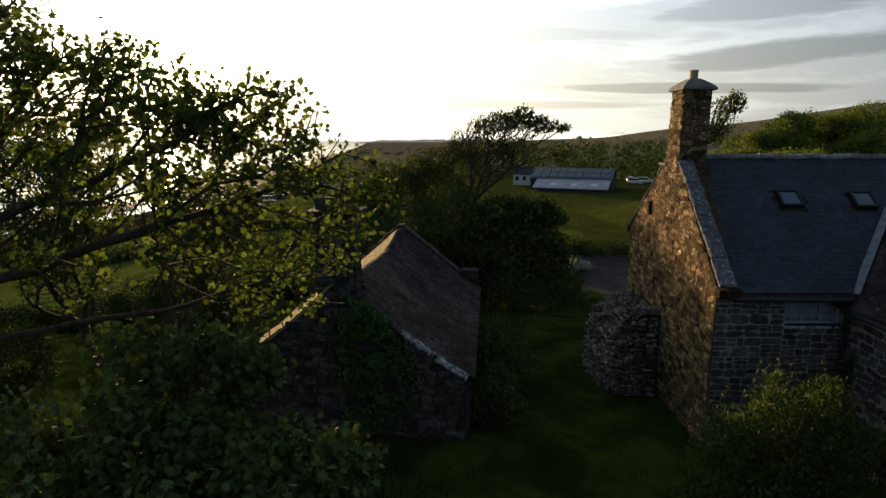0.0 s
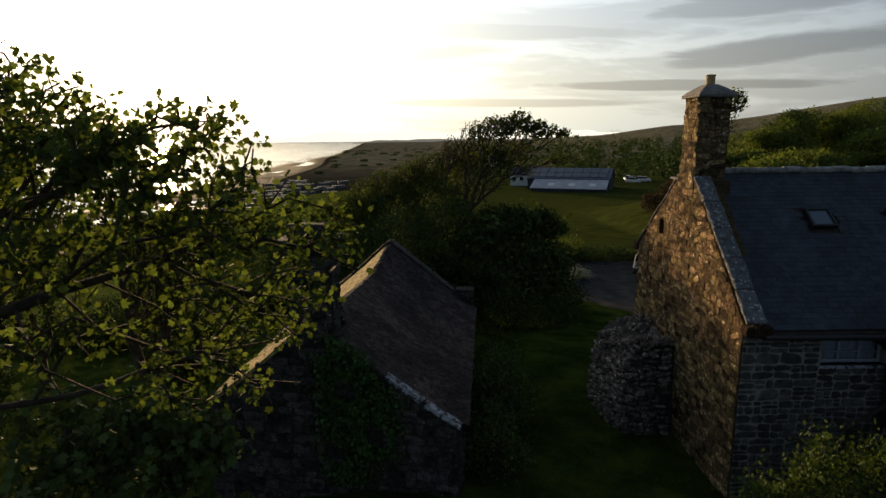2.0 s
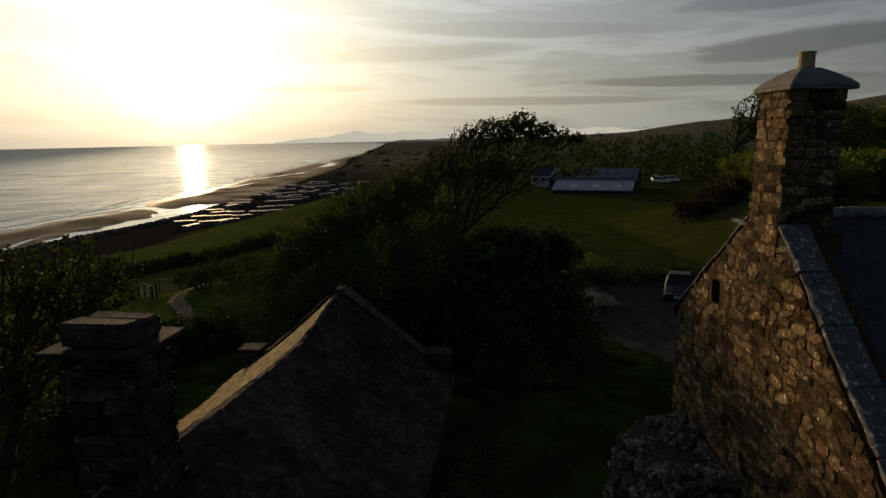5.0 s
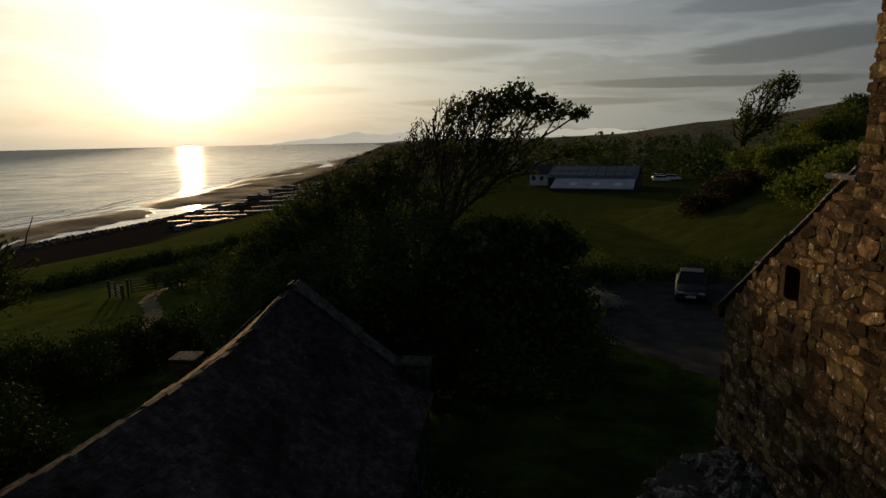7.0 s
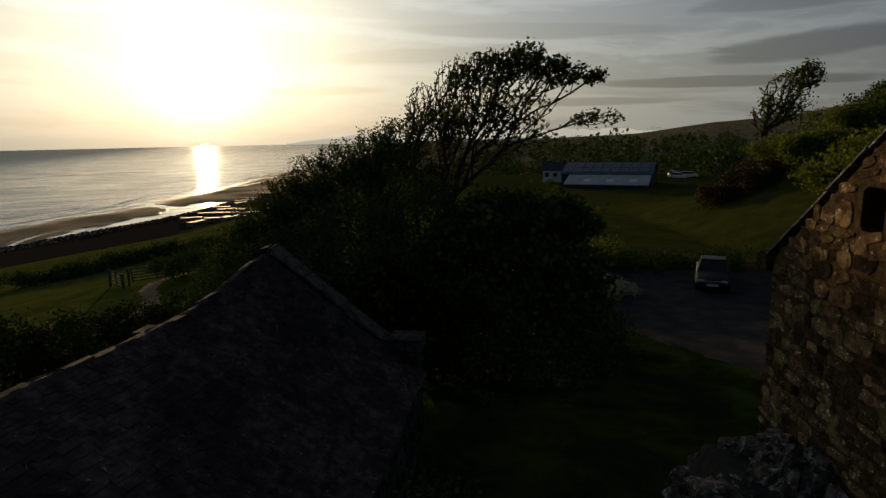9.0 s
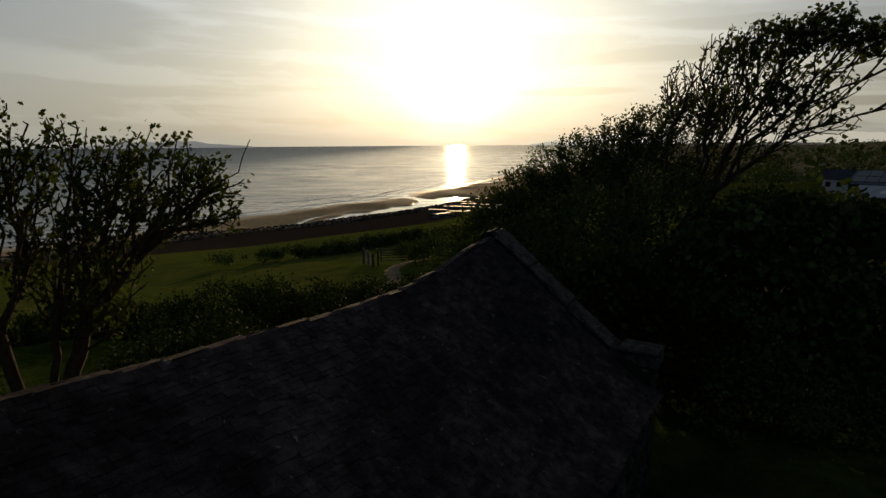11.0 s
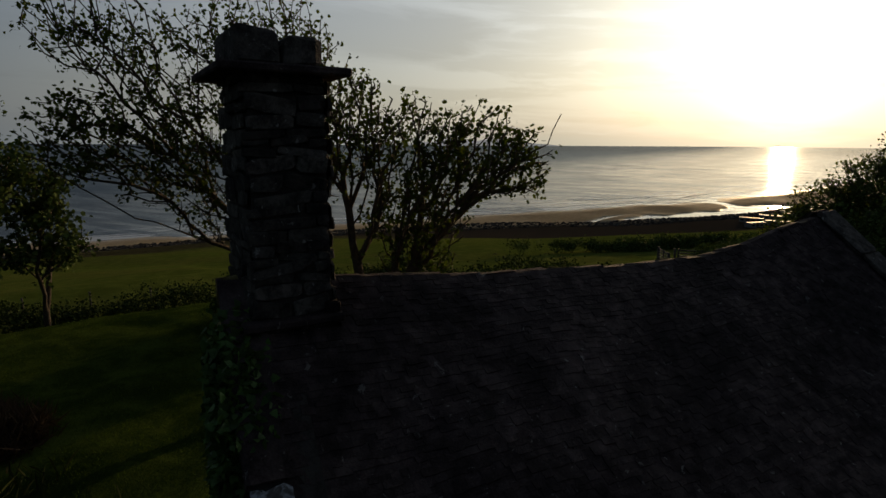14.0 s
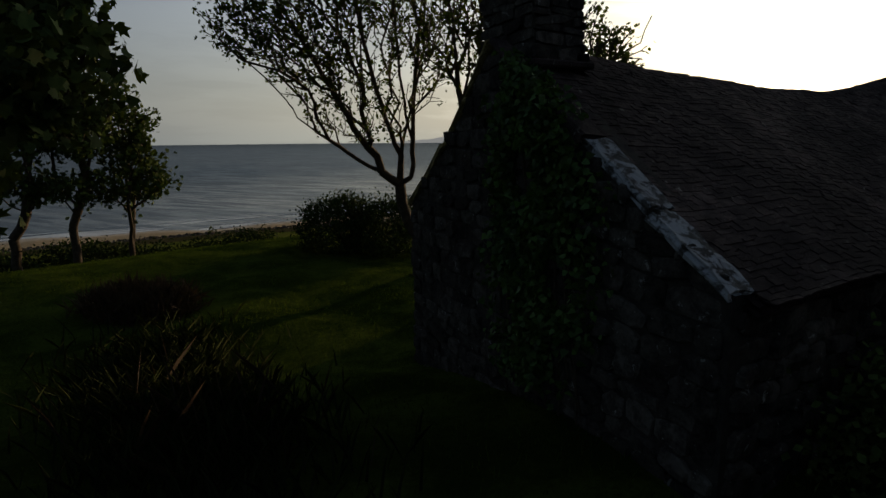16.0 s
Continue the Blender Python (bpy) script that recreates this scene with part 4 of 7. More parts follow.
def outbuilding():
    shed = empty("stone_outbuilding", (0, 0, 0), "old dark stone outbuilding with sagging slate roof", "outbuilding")
    shed.matrix_basis = SHED
    def gable(v0, v1):
        us = np.linspace(-HALF_L, HALF, 21)
        return [(-HALF_L, -1.6), *[(u, shed_roof(u, (v0 + v1) / 2) - 0.02) for u in us], (HALF, -0.9)]
    near = prism("near_gable", gable(0, 0.5), 0, 0.5, 1, MORTAR_DARK, shed, "ivy-clad gable wall of dark rubble")
    for vert in near.data.vertices:
        vert.co.y += shed_front(vert.co.x)
    prism("far_gable", gable(LONG - 0.5, LONG), LONG - 0.5, LONG, 1, MORTAR_DARK, shed)
    side = box_part("side_wall", (HALF - 0.5, 0.86, -0.9), (HALF, LONG - 0.5, SEAVE - 0.26), MORTAR_DARK, shed, 0)
    box_part("side_wall", (-HALF_L, 1.34, -1.6), (-HALF_L + 0.5, LONG - 0.5, SEAVE - 0.26), MORTAR_DARK, shed, 0)
    # boards under the slates follow the sag
    nu, nv = 24, 30
    verts, faces = [], []
    for layer in (-0.03, -0.10):
        for j in range(nv + 1):
            for i in range(nu + 1):
                u = -HALF_L - 0.12 + (HALF + HALF_L + 0.24) * i / nu
                v0 = shed_front(u) + 0.12
                v = v0 + (LONG - 0.3 - v0) * j / nv
                verts.append((u, v, shed_roof(u, v) + layer))
    n = (nu + 1) * (nv + 1)
    for j in range(nv):
        for i in range(nu):
            a = j * (nu + 1) + i
            faces.append((a, a + 1, a + nu + 2, a + nu + 1))
            faces.append((n + a, n + a + nu + 1, n + a + nu + 2, n + a + 1))
    mesh_object("roof_deck", verts, faces, SLATE_OLD, shed, "", True)
    # ridge stones
    for i in range(19):
        v = 1.5 + i * 0.48
        bm = bmesh.new()
        box(bm, (-0.11, -0.05, -0.14), (0.11, 0.53, -0.02), 0.055)
        for vert in bm.verts:
            vert.co += Vector((rng.uniform(-0.02, 0.02), rng.uniform(-0.02, 0.04), rng.uniform(-0.02, 0.008)))
        ob = part("ridge_stone", bm, SLATE_OLD, shed)
        rise = math.degrees(math.atan2(shed_roof(0, v + 0.45) - shed_roof(0, v), 0.45))
        ob.matrix_basis = pose(-0.3 * (1 - v / LONG) + 0.02 * math.sin(i * 2.3), v, float(np.interp(v, RIDGE_V, RIDGE_Z)) - 0.012, rise, 3 * math.sin(i * 1.7), 2 * math.sin(i))
    # coping slabs on both gables
    for v0, w in ((-0.06, 0.33), (LONG - 0.42, 0.46)):
        for sgn in (-1, 1):
            marks = [0.0, 0.75, 1.55, 2.35, 3.12] if sgn > 0 else [0.0, 0.7, 1.5, 2.3, 3.0]
            for i, (a, b) in enumerate(zip(marks, marks[1:])):
                mid, rest = (-0.3, -0.06) if v0 < 1 else (0.0, 0.03)
                ua, ub = mid + sgn * a * (1 - sgn * mid / 3.1), mid + sgn * b * (1 - sgn * mid / 3.1)
                fa, fb = (shed_front(ua), shed_front(ub)) if v0 < 1 else (0, 0)
                p, q = Vector((ua, v0 + fa, shed_roof(ua, v0 + 0.2) + rest)), Vector((ub, v0 + fb, shed_roof(ub, v0 + 0.2) + rest))
                d = (q - p).normalized()
                nn = Vector((0, 1, 0)).cross(d).normalized()
                if nn.z < 0:
                    nn = -nn
                bm = bmesh.new()
                crusted = v0 < 1 and i >= 2 and sgn > 0
                if crusted:         # two chipped slabs, a gap between them
                    box(bm, (0.05, 0.05 if i == 2 else 0.0, 0), ((q - p).length - 0.04, w - 0.02 if i == 2 else w - 0.07, 0.085))
                    bmesh.ops.subdivide_edges(bm, edges=bm.edges[:], cuts=3, use_grid_fill=True)
                else:
                    box(bm, (0.01, 0, 0), ((q - p).length - 0.01, w, 0.085), 0.022)
                for vert in bm.verts:
                    vert.co += Vector((rng.uniform(-0.035, 0.035), rng.uniform(-0.035, 0.035) * (0.8 if crusted else 1), rng.uniform(-0.014, 0.014) * (0.5 if crusted else 1)))
                ob = part("coping_slab", bm, LICHEN_SLAB if v0 < 1 and i >= 2 and sgn > 0 else SLATE_OLD if v0 < 1 and sgn > 0 else MOSS_SLAB_LIT if v0 < 1 else STONE_BARN, shed)
                side_v = nn.cross(d)
                if side_v.y < 0:
                    side_v = -side_v
                ob.matrix_basis = Matrix(((d.x, side_v.x, nn.x, p.x), (d.y, side_v.y, nn.y, p.y), (d.z, side_v.z, nn.z, p.z), (0, 0, 0, 1)))
    for sgn in (-1, 1):
        for i, (lo, hi) in enumerate((((2.55, LONG - 0.44, 1.7), (3.12, LONG + 0.1, 2.02)), ((2.6, LONG - 0.46, 2.03), (3.2, LONG + 0.12, 2.26)), ((2.5, LONG - 0.5, 2.27), (3.22, LONG + 0.12, 2.33)))):
            a, b = sorted((sgn * lo[0], sgn * hi[0]))
            box_part("kneeler_stone", (a, lo[1], lo[2]), (b, hi[1], hi[2]), STONE_BARN, shed, 0.03)
    return shed, near, side


shed, shed_gable, shed_side = outbuilding()


def shed_chimney():
    stack = empty("stone_chimney", (0, 0, 0), "", "")
    stack.parent = shed
    tagged(stack, "broad dark stone chimney with slab top")
    chimney_stack("shaft", stack, -0.72, 0.28, 0.78, 1.50, 2.6, 5.9, 0.04, MORTAR_DARK)
    bm = bmesh.new()
    box(bm, (-0.9, 0.56, 5.88), (0.46, 1.66, 5.95), 0.015)
    part("cap_slab", bm, SLATE_OLD, stack, "thin oversailing slate slab")
    for lo, hi in (((-0.70, 0.74, 5.95), (0.22, 1.12, 6.26)), ((-0.66, 1.16, 5.95), (0.24, 1.46, 6.22))):
        bm = bmesh.new()
        box(bm, lo, hi, 0.04)
        for vert in bm.verts:
            vert.co += Vector((rng.uniform(-0.02, 0.02), rng.uniform(-0.02, 0.02), rng.uniform(-0.02, 0.02)))
        part("cap_block", bm, STONE_BARN, stack)
    box_part("flashing", (-0.78, 1.40, 3.78), (0.36, 1.54, 3.9), SLATE_OLD, stack, 0.02, "slate drip course")
    box_part("flashing", (0.24, 0.66, 3.72), (0.42, 1.56, 3.80), SLATE_OLD, stack, 0.02)
    return stack


shed_stack = shed_chimney()


# ---- trees and shrubs ----
def tree_mesh(base, targets, first=2.0, seed=1, bend=0.25, step_len=0.45, lean=(0, 0, 0), direct=0.55, lead=0):
    """Grows a skeleton from the base to the targets: each is joined to the limb that lies nearest. Gives nodes, parents and thickness."""
    r = np.random.default_rng(seed)
    base = np.array(base, float)
    nodes, parents = [base], [-1]
    top = base + np.array([lean[0] * 0.3, lean[1] * 0.3, first])
    k = max(2, int(first / step_len))
    for i in range(1, k + 1):
        nodes.append(base + (top - base) * i / k + r.normal(0, 0.03, 3))
        parents.append(len(nodes) - 2)
    path = [0.0] * len(nodes)
    order = np.concatenate([np.arange(lead), lead + np.argsort(np.linalg.norm(targets[lead:] - top, axis=1))]).astype(int)
    ends = []
    for t in targets[order]:
        arr = np.array(nodes)
        d = np.linalg.norm(arr - t, axis=1)
        back = np.maximum(0, np.linalg.norm(arr - top, axis=1) - np.linalg.norm(t - top))
        d = d + 1.2 * back + direct * np.array(path)
        d[:max(1, k // 2)] += 100
        j = int(np.argmin(d))
        p, n = arr[j], max(1, int(np.linalg.norm(t - arr[j]) / step_len))
        side = r.normal(0, 1, 3) * bend * np.linalg.norm(t - p) * 0.35
        side[2] -= 0.05 * np.linalg.norm(t - p)
        for i in range(1, n + 1):
            f = i / n
            nodes.append(p + (t - p) * f + side * math.sin(math.pi * f) + r.normal(0, 0.02, 3))
            parents.append(j if i == 1 else len(nodes) - 2)
            path.append(path[j] + np.linalg.norm(t - p) * f)
        ends.append(len(nodes) - 1)
    load = np.zeros(len(nodes))
    load[ends] += 1
    for i in range(len(nodes) - 1, 0, -1):
        load[parents[i]] += load[i]
    return np.array(nodes), parents, load, ends


def limbs_mesh(nodes, parents, load, thick, thin=0.007):
    """Tapered limbs round the skeleton."""
    rad = thin + (thick - thin) * (load / load.max()) ** 0.5
    verts, faces = [], []
    for i in range(1, len(nodes)):
        p = parents[i]
        a, b = nodes[p], nodes[i]
        sides = 7 if rad[i] > 0.05 else 5 if rad[i] > 0.02 else 3
        d = b - a
        ln = np.linalg.norm(d)
        if ln < 1e-5:
            continue
        d = d / ln
        x = np.cross(d, (0.3, 0.5, 0.81))
        x /= np.linalg.norm(x)
        y = np.cross(d, x)
        n = len(verts)
        ra = min(rad[p], rad[i] * 1.25)
        for c, q in ((a, ra), (b, rad[i])):
            for s in range(sides):
                t = 2 * math.pi * s / sides
                verts.append(c + q * (math.cos(t) * x + math.sin(t) * y))
        faces += [(n + s, n + (s + 1) % sides, n + sides + (s + 1) % sides, n + sides + s) for s in range(sides)]
    return verts, faces


LOBED = [(0, 0), (0.30, 0.02), (0.52, 0.22), (0.34, 0.36), (0.56, 0.66), (0.22, 0.62), (0, 1.0), (-0.22, 0.62), (-0.56, 0.66), (-0.34, 0.36), (-0.52, 0.22), (-0.30, 0.02)]
OVAL = [(0, 0), (0.28, 0.35), (0.2, 0.75), (0, 1.0), (-0.2, 0.75), (-0.28, 0.35)]
SPEAR = [(-0.05, 0), (0.05, 0), (0.035, 0.6), (0, 1.0)]
KITE = [(0, 0), (0.36, 0.5), (0, 1.0), (-0.36, 0.5)]


def leaves_mesh(places, size, shape, seed, droop=0.3, up=0.5, fold=0.18):
    """One leaf at each place, turned at random, folded along its middle."""
    r = np.random.default_rng(seed)
    n = len(places)
    out = np.array(shape, float)
    m = len(out)
    axis = r.normal(0, 1, (n, 3))
    axis[:, 2] -= droop
    axis /= np.linalg.norm(axis, axis=1, keepdims=True)
    nor = r.normal(0, 1, (n, 3))
    nor[:, 2] += up
    side = np.cross(axis, nor)
    side /= np.linalg.norm(side, axis=1, keepdims=True) + 1e-9
    nor = np.cross(side, axis)
    s = size * r.uniform(0.6, 1.25, (n, 1, 1))
    verts = np.asarray(places)[:, None, :] + s * (out[None, :, :1] * side[:, None] + out[None, :, 1:] * axis[:, None] + fold * np.abs(out[None, :, :1]) * nor[:, None])
    faces = (np.arange(n)[:, None] * m + np.arange(m)[None]).tolist()
    return verts.reshape(-1, 3), faces


def fast_mesh(name, verts, faces, mat, parent, label=""):
    """For very many equal faces."""
    me = bpy.data.meshes.new(name)
    verts = np.asarray(verts, np.float32)
    f = np.asarray(faces, np.int32)
    me.vertices.add(len(verts))
    me.vertices.foreach_set("co", verts.ravel())
    me.loops.add(f.size)
    me.loops.foreach_set("vertex_index", f.ravel())
    me.polygons.add(len(f))
    me.polygons.foreach_set("loop_start", np.arange(len(f), dtype=np.int32) * f.shape[1])
    me.update(calc_edges=True)
    me.materials.append(mat)
    ob = new(name, me)
    ob.parent = parent
    return tagged(ob, label) if label else ob


def in_blobs(blobs, count, seed, shell=0.0):
    """Points in ellipsoids (centre, radii, share); shell pushes them to the outside."""
    r = np.random.default_rng(seed)
    pts = []
    total = sum(b[2] for b in blobs)
    for c, rad, share in blobs:
        n = int(count * share / total)
        d = r.normal(0, 1, (n, 3))
        d /= np.linalg.norm(d, axis=1, keepdims=True)
        q = r.uniform(shell ** 3, 1, (n, 1)) ** (1 / 3)
        pts.append(np.array(c) + d * q * np.array(rad))
    return np.concatenate(pts)


def tree(label, base, blobs, targets=260, leaves=22, size=0.13, shape=KITE, mat=LEAF, thick=0.16, seed=1, first=1.8, spread=0.35, name="tree", lean=(0, 0, 0), bend=0.25, category="tree", bare=0.0, step_len=0.45, thin=0.007, group="", direct=0.55, low=None, guides=(), stripped=None):
    """stripped: from one x to another the share of bare twigs falls to the usual one."""
    ob = empty(name, base, label, category, group)
    o = np.array(base, float)
    t = in_blobs(blobs, targets, seed)
    main = []                                             # points along the main limbs, which bend upwards
    for line in guides:
        line = np.array(line, float)
        for p, q in zip(line, line[1:]):
            n = max(1, int(np.linalg.norm(q - p) / 0.35))
            main += [p + (q - p) * (k + 1) / n for k in range(n)]
    main = np.array(main) if main else np.zeros((0, 3))
    t = np.concatenate([main, t])
    nodes, parents, load, ends = tree_mesh((0, 0, -0.3), t - o, first, seed + 1, bend, step_len, lean, direct, len(main))
    v, f = limbs_mesh(nodes, parents, load, thick, thin)
    mesh_object("trunk", v, f, BARK, ob, "", True)
    r = np.random.default_rng(seed + 2)
    pts = []
    arr = np.array(nodes)
    for e in ends:
        if len(main) and np.min(np.abs(main - o - arr[e]).sum(1)) < 0.12:
            continue
        gone = low[1] if low and arr[e][2] + o[2] < low[0] else bare
        if stripped:
            gone = float(np.interp(arr[e][0] + o[0], stripped, (0.97, gone)))
        if r.random() < gone:
            continue
        chain, j = [e], e
        j = parents[j]
        if j > 0:
            chain = [e, e, j]
        n = r.integers(int(leaves * 0.5), int(leaves * 1.5) + 1)
        c = arr[r.choice(chain, n, p=None)]
        pts.append(c + r.normal(0, spread * 0.5, (n, 3)))
    if pts:
        lv, lf = leaves_mesh(np.concatenate(pts), size, shape, seed + 3)
        fast_mesh("crown", lv, lf, mat, ob)
    return ob


def shrub(label, base, blobs, leaves=4000, size=0.09, shape=KITE, mat=LEAF_DARK, seed=1, name="shrub", category="shrub", stems=40, group="", shell=0.72, tuft=(0.16, 0.16, 0.13), rise=-0.3):
    """A dense bush: twigs to the middle of the foliage and leaves in clumps over uneven domes."""
    ob = empty(name, base, label, category, group)
    o = np.array(base, float)
    t = in_blobs(blobs, stems, seed)
    nodes, parents, load, ends = tree_mesh((0, 0, -0.2), t - o, 0.35, seed + 1, 0.2, 0.4)
    v, f = limbs_mesh(nodes, parents, load, 0.06, 0.006)
    mesh_object("branchwork", v, f, BARK, ob, "", True)
    r = np.random.default_rng(seed + 5)
    heads = in_blobs(blobs, max(20, leaves // 28), seed + 6, shell)
    heads = heads[heads[:, 2] > o[2] - 0.1]
    which = heads[r.integers(0, len(heads), leaves)]
    pts = which + r.normal(0, 1, (leaves, 3)) * np.array(tuft) * (0.6 + 6 * size)
    lv, lf = leaves_mesh(pts - o, size, shape, seed + 7, droop=rise)
    fast_mesh("foliage", lv, lf, mat, ob)
    return ob


def garden_trees():
    # near sycamore beside the path
    fork = (-7.6, 6.9, 4.6)
    tree("tall sycamore with broad fresh green leaves", at_ground(-8.0, 6.8), [((-3.4, 7.6, 7.5), (1.7, 1.5, 0.7), 1.2), ((-1.5, 8.2, 7.0), (1.1, 1.0, 0.8), 0.9), ((-2.3, 7.8, 8.0), (1.1, 1.0, 0.5), 0.9), ((-4.4, 8.0, 8.35), (1.5, 1.4, 0.75), 1.8), ((-6.1, 7.8, 9.2), (1.4, 1.5, 1.1), 2.2), ((-3.2, 7.6, 6.3), (1.8, 1.3, 0.6), 0.35), ((-1.9, 8.4, 5.7), (0.9, 0.9, 0.7), 0.5), ((-5.4, 7.4, 6.8), (1.5, 1.4, 0.9), 0.3)], 950, 15, 0.08, LOBED, LEAF, 0.13, 21, 5.0, 0.17, thin=0.006, direct=0.5, bend=0.5, bare=0.06, low=(7.0, 0.3),
         guides=[[fork, (-5.6, 7.4, 5.9), (-3.8, 7.8, 6.5), (-2.0, 8.1, 7.1)], [fork, (-5.8, 7.3, 6.5), (-4.2, 7.7, 7.2), (-2.7, 7.9, 7.9)], [fork, (-6.4, 7.3, 7.0), (-5.2, 7.8, 7.8), (-4.2, 8.0, 8.5)], [fork, (-7.0, 7.4, 7.4), (-6.2, 7.7, 9.0)], [fork, (-5.4, 7.6, 5.2), (-3.6, 8.2, 5.4), (-2.0, 8.5, 5.8)]])
    tree("low spreading sycamore with broad fresh leaves", at_ground(-4.8, 8.2), [((-3.2, 8.3, 2.8), (2.2, 1.6, 0.6), 1.2), ((-1.7, 8.9, 2.5), (0.9, 0.9, 0.5), 0.6), ((-4.9, 8.4, 3.4), (1.9, 1.4, 0.6), 0.9), ((-3.6, 6.9, 2.8), (2.0, 1.2, 0.6), 0.8), ((-3.6, 10.2, 3.7), (0.9, 0.7, 0.6), 0.4), ((-4.6, 9.8, 4.2), (1.2, 0.9, 0.6), 0.35)], 520, 30, 0.13, LOBED, LEAF_LOW, 0.08, 25, 1.2, 0.26, direct=0.5)
    # tree beyond the outbuilding's near end: low fork, long limbs that reach over the lawn
    knee = (-11.5, 19.0, 1.5)
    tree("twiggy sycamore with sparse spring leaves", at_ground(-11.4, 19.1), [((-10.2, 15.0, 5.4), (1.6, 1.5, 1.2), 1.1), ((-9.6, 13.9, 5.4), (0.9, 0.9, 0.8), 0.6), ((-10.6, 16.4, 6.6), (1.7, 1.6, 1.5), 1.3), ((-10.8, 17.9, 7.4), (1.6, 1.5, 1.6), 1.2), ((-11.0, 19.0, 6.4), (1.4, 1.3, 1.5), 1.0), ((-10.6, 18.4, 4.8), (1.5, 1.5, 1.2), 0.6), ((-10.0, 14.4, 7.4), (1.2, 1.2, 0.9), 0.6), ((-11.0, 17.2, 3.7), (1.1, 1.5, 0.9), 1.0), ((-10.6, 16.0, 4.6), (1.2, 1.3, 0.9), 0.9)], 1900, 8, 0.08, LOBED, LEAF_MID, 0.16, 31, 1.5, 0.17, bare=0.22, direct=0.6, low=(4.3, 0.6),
         guides=[[knee, (-11.8, 17.2, 2.6), (-11.0, 15.5, 3.5), (-9.8, 14.8, 3.85), (-9.35, 13.9, 4.5), (-9.2, 13.3, 5.0)], [knee, (-11.4, 19.1, 4.0), (-11.2, 19.2, 6.0), (-11.0, 19.3, 8.2)], [(-11.6, 18.4, 1.9), (-11.4, 17.0, 3.6), (-10.8, 15.8, 5.0), (-10.2, 14.4, 6.6)], [(-11.5, 18.8, 2.2), (-11.2, 17.8, 4.2), (-10.8, 17.0, 6.4), (-10.6, 16.6, 8.0)], [(-11.5, 19.0, 2.6), (-11.0, 18.4, 5.0), (-10.8, 18.0, 8.4)]])
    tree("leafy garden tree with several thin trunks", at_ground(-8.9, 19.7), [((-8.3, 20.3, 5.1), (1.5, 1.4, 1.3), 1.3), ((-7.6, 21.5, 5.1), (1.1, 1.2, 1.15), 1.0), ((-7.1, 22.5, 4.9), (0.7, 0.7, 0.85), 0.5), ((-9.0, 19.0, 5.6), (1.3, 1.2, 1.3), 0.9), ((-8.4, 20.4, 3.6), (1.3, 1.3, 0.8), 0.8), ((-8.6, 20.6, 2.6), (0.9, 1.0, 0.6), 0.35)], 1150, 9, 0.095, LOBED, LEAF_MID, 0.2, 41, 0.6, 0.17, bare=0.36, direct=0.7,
         guides=[[(-8.9, 19.5, 0.3), (-9.0, 19.2, 2.2), (-9.1, 18.9, 4.6)], [(-8.8, 19.9, 0.6), (-8.4, 20.4, 2.6), (-7.6, 21.6, 4.3), (-6.9, 23.0, 5.3), (-6.85, 23.35, 6.0)], [(-8.9, 19.8, 0.5), (-8.7, 20.0, 2.6), (-8.5, 20.3, 4.6), (-8.2, 20.5, 6.2)]])
    tree("small leafy tree at the lawn's edge", at_ground(-23.6, 13.1), [((-23.2, 13.2, 1.0), (1.4, 1.3, 0.5), 0.6), ((-23.0, 13.4, 2.3), (1.5, 1.4, 0.7), 1), ((-22.4, 14.0, 1.5), (0.9, 0.9, 0.35), 0.4), ((-23.5, 13.2, 3.8), (1.4, 1.3, 0.7), 1.0), ((-22.8, 13.4, 3.0), (0.7, 0.8, 0.4), 0.4)], 240, 13, 0.17, LOBED, LEAF_DARK, 0.12, 51, 1.3, 0.3, group="trees along the lawn", bend=0.25)
    tree("small leafy tree at the lawn's edge", at_ground(-22.6, 11.2), [((-22.0, 11.6, 1.4), (1.8, 1.3, 0.6), 0.8), ((-21.8, 11.6, 3.2), (1.8, 1.4, 0.8), 1.2), ((-22.9, 11.0, 5.0), (2.0, 1.6, 1.0), 1.2), ((-21.2, 12.6, 4.6), (1.0, 1.0, 0.6), 0.5), ((-22.4, 11.4, 6.6), (1.5, 1.3, 0.7), 0.7)], 340, 14, 0.165, LOBED, LEAF_DARK, 0.15, 61, 1.6, 0.3, group="trees along the lawn", bend=0.25)
    tree("sycamore with dark drooping leaf sprays", at_ground(-23.4, 9.3), [((-22.2, 10.0, 1.5), (1.8, 1.3, 0.6), 0.8), ((-21.6, 9.9, 3.2), (1.6, 1.2, 0.7), 1.0), ((-22.8, 9.3, 5.0), (1.9, 1.4, 0.9), 1.2), ((-21.4, 10.2, 6.2), (1.2, 1.0, 0.6), 0.6), ((-22.8, 9.6, 7.4), (1.9, 1.5, 0.9), 1.0)], 340, 15, 0.165, LOBED, LEAF_DARK, 0.17, 71, 2.0, 0.3, group="trees along the lawn", bend=0.25)
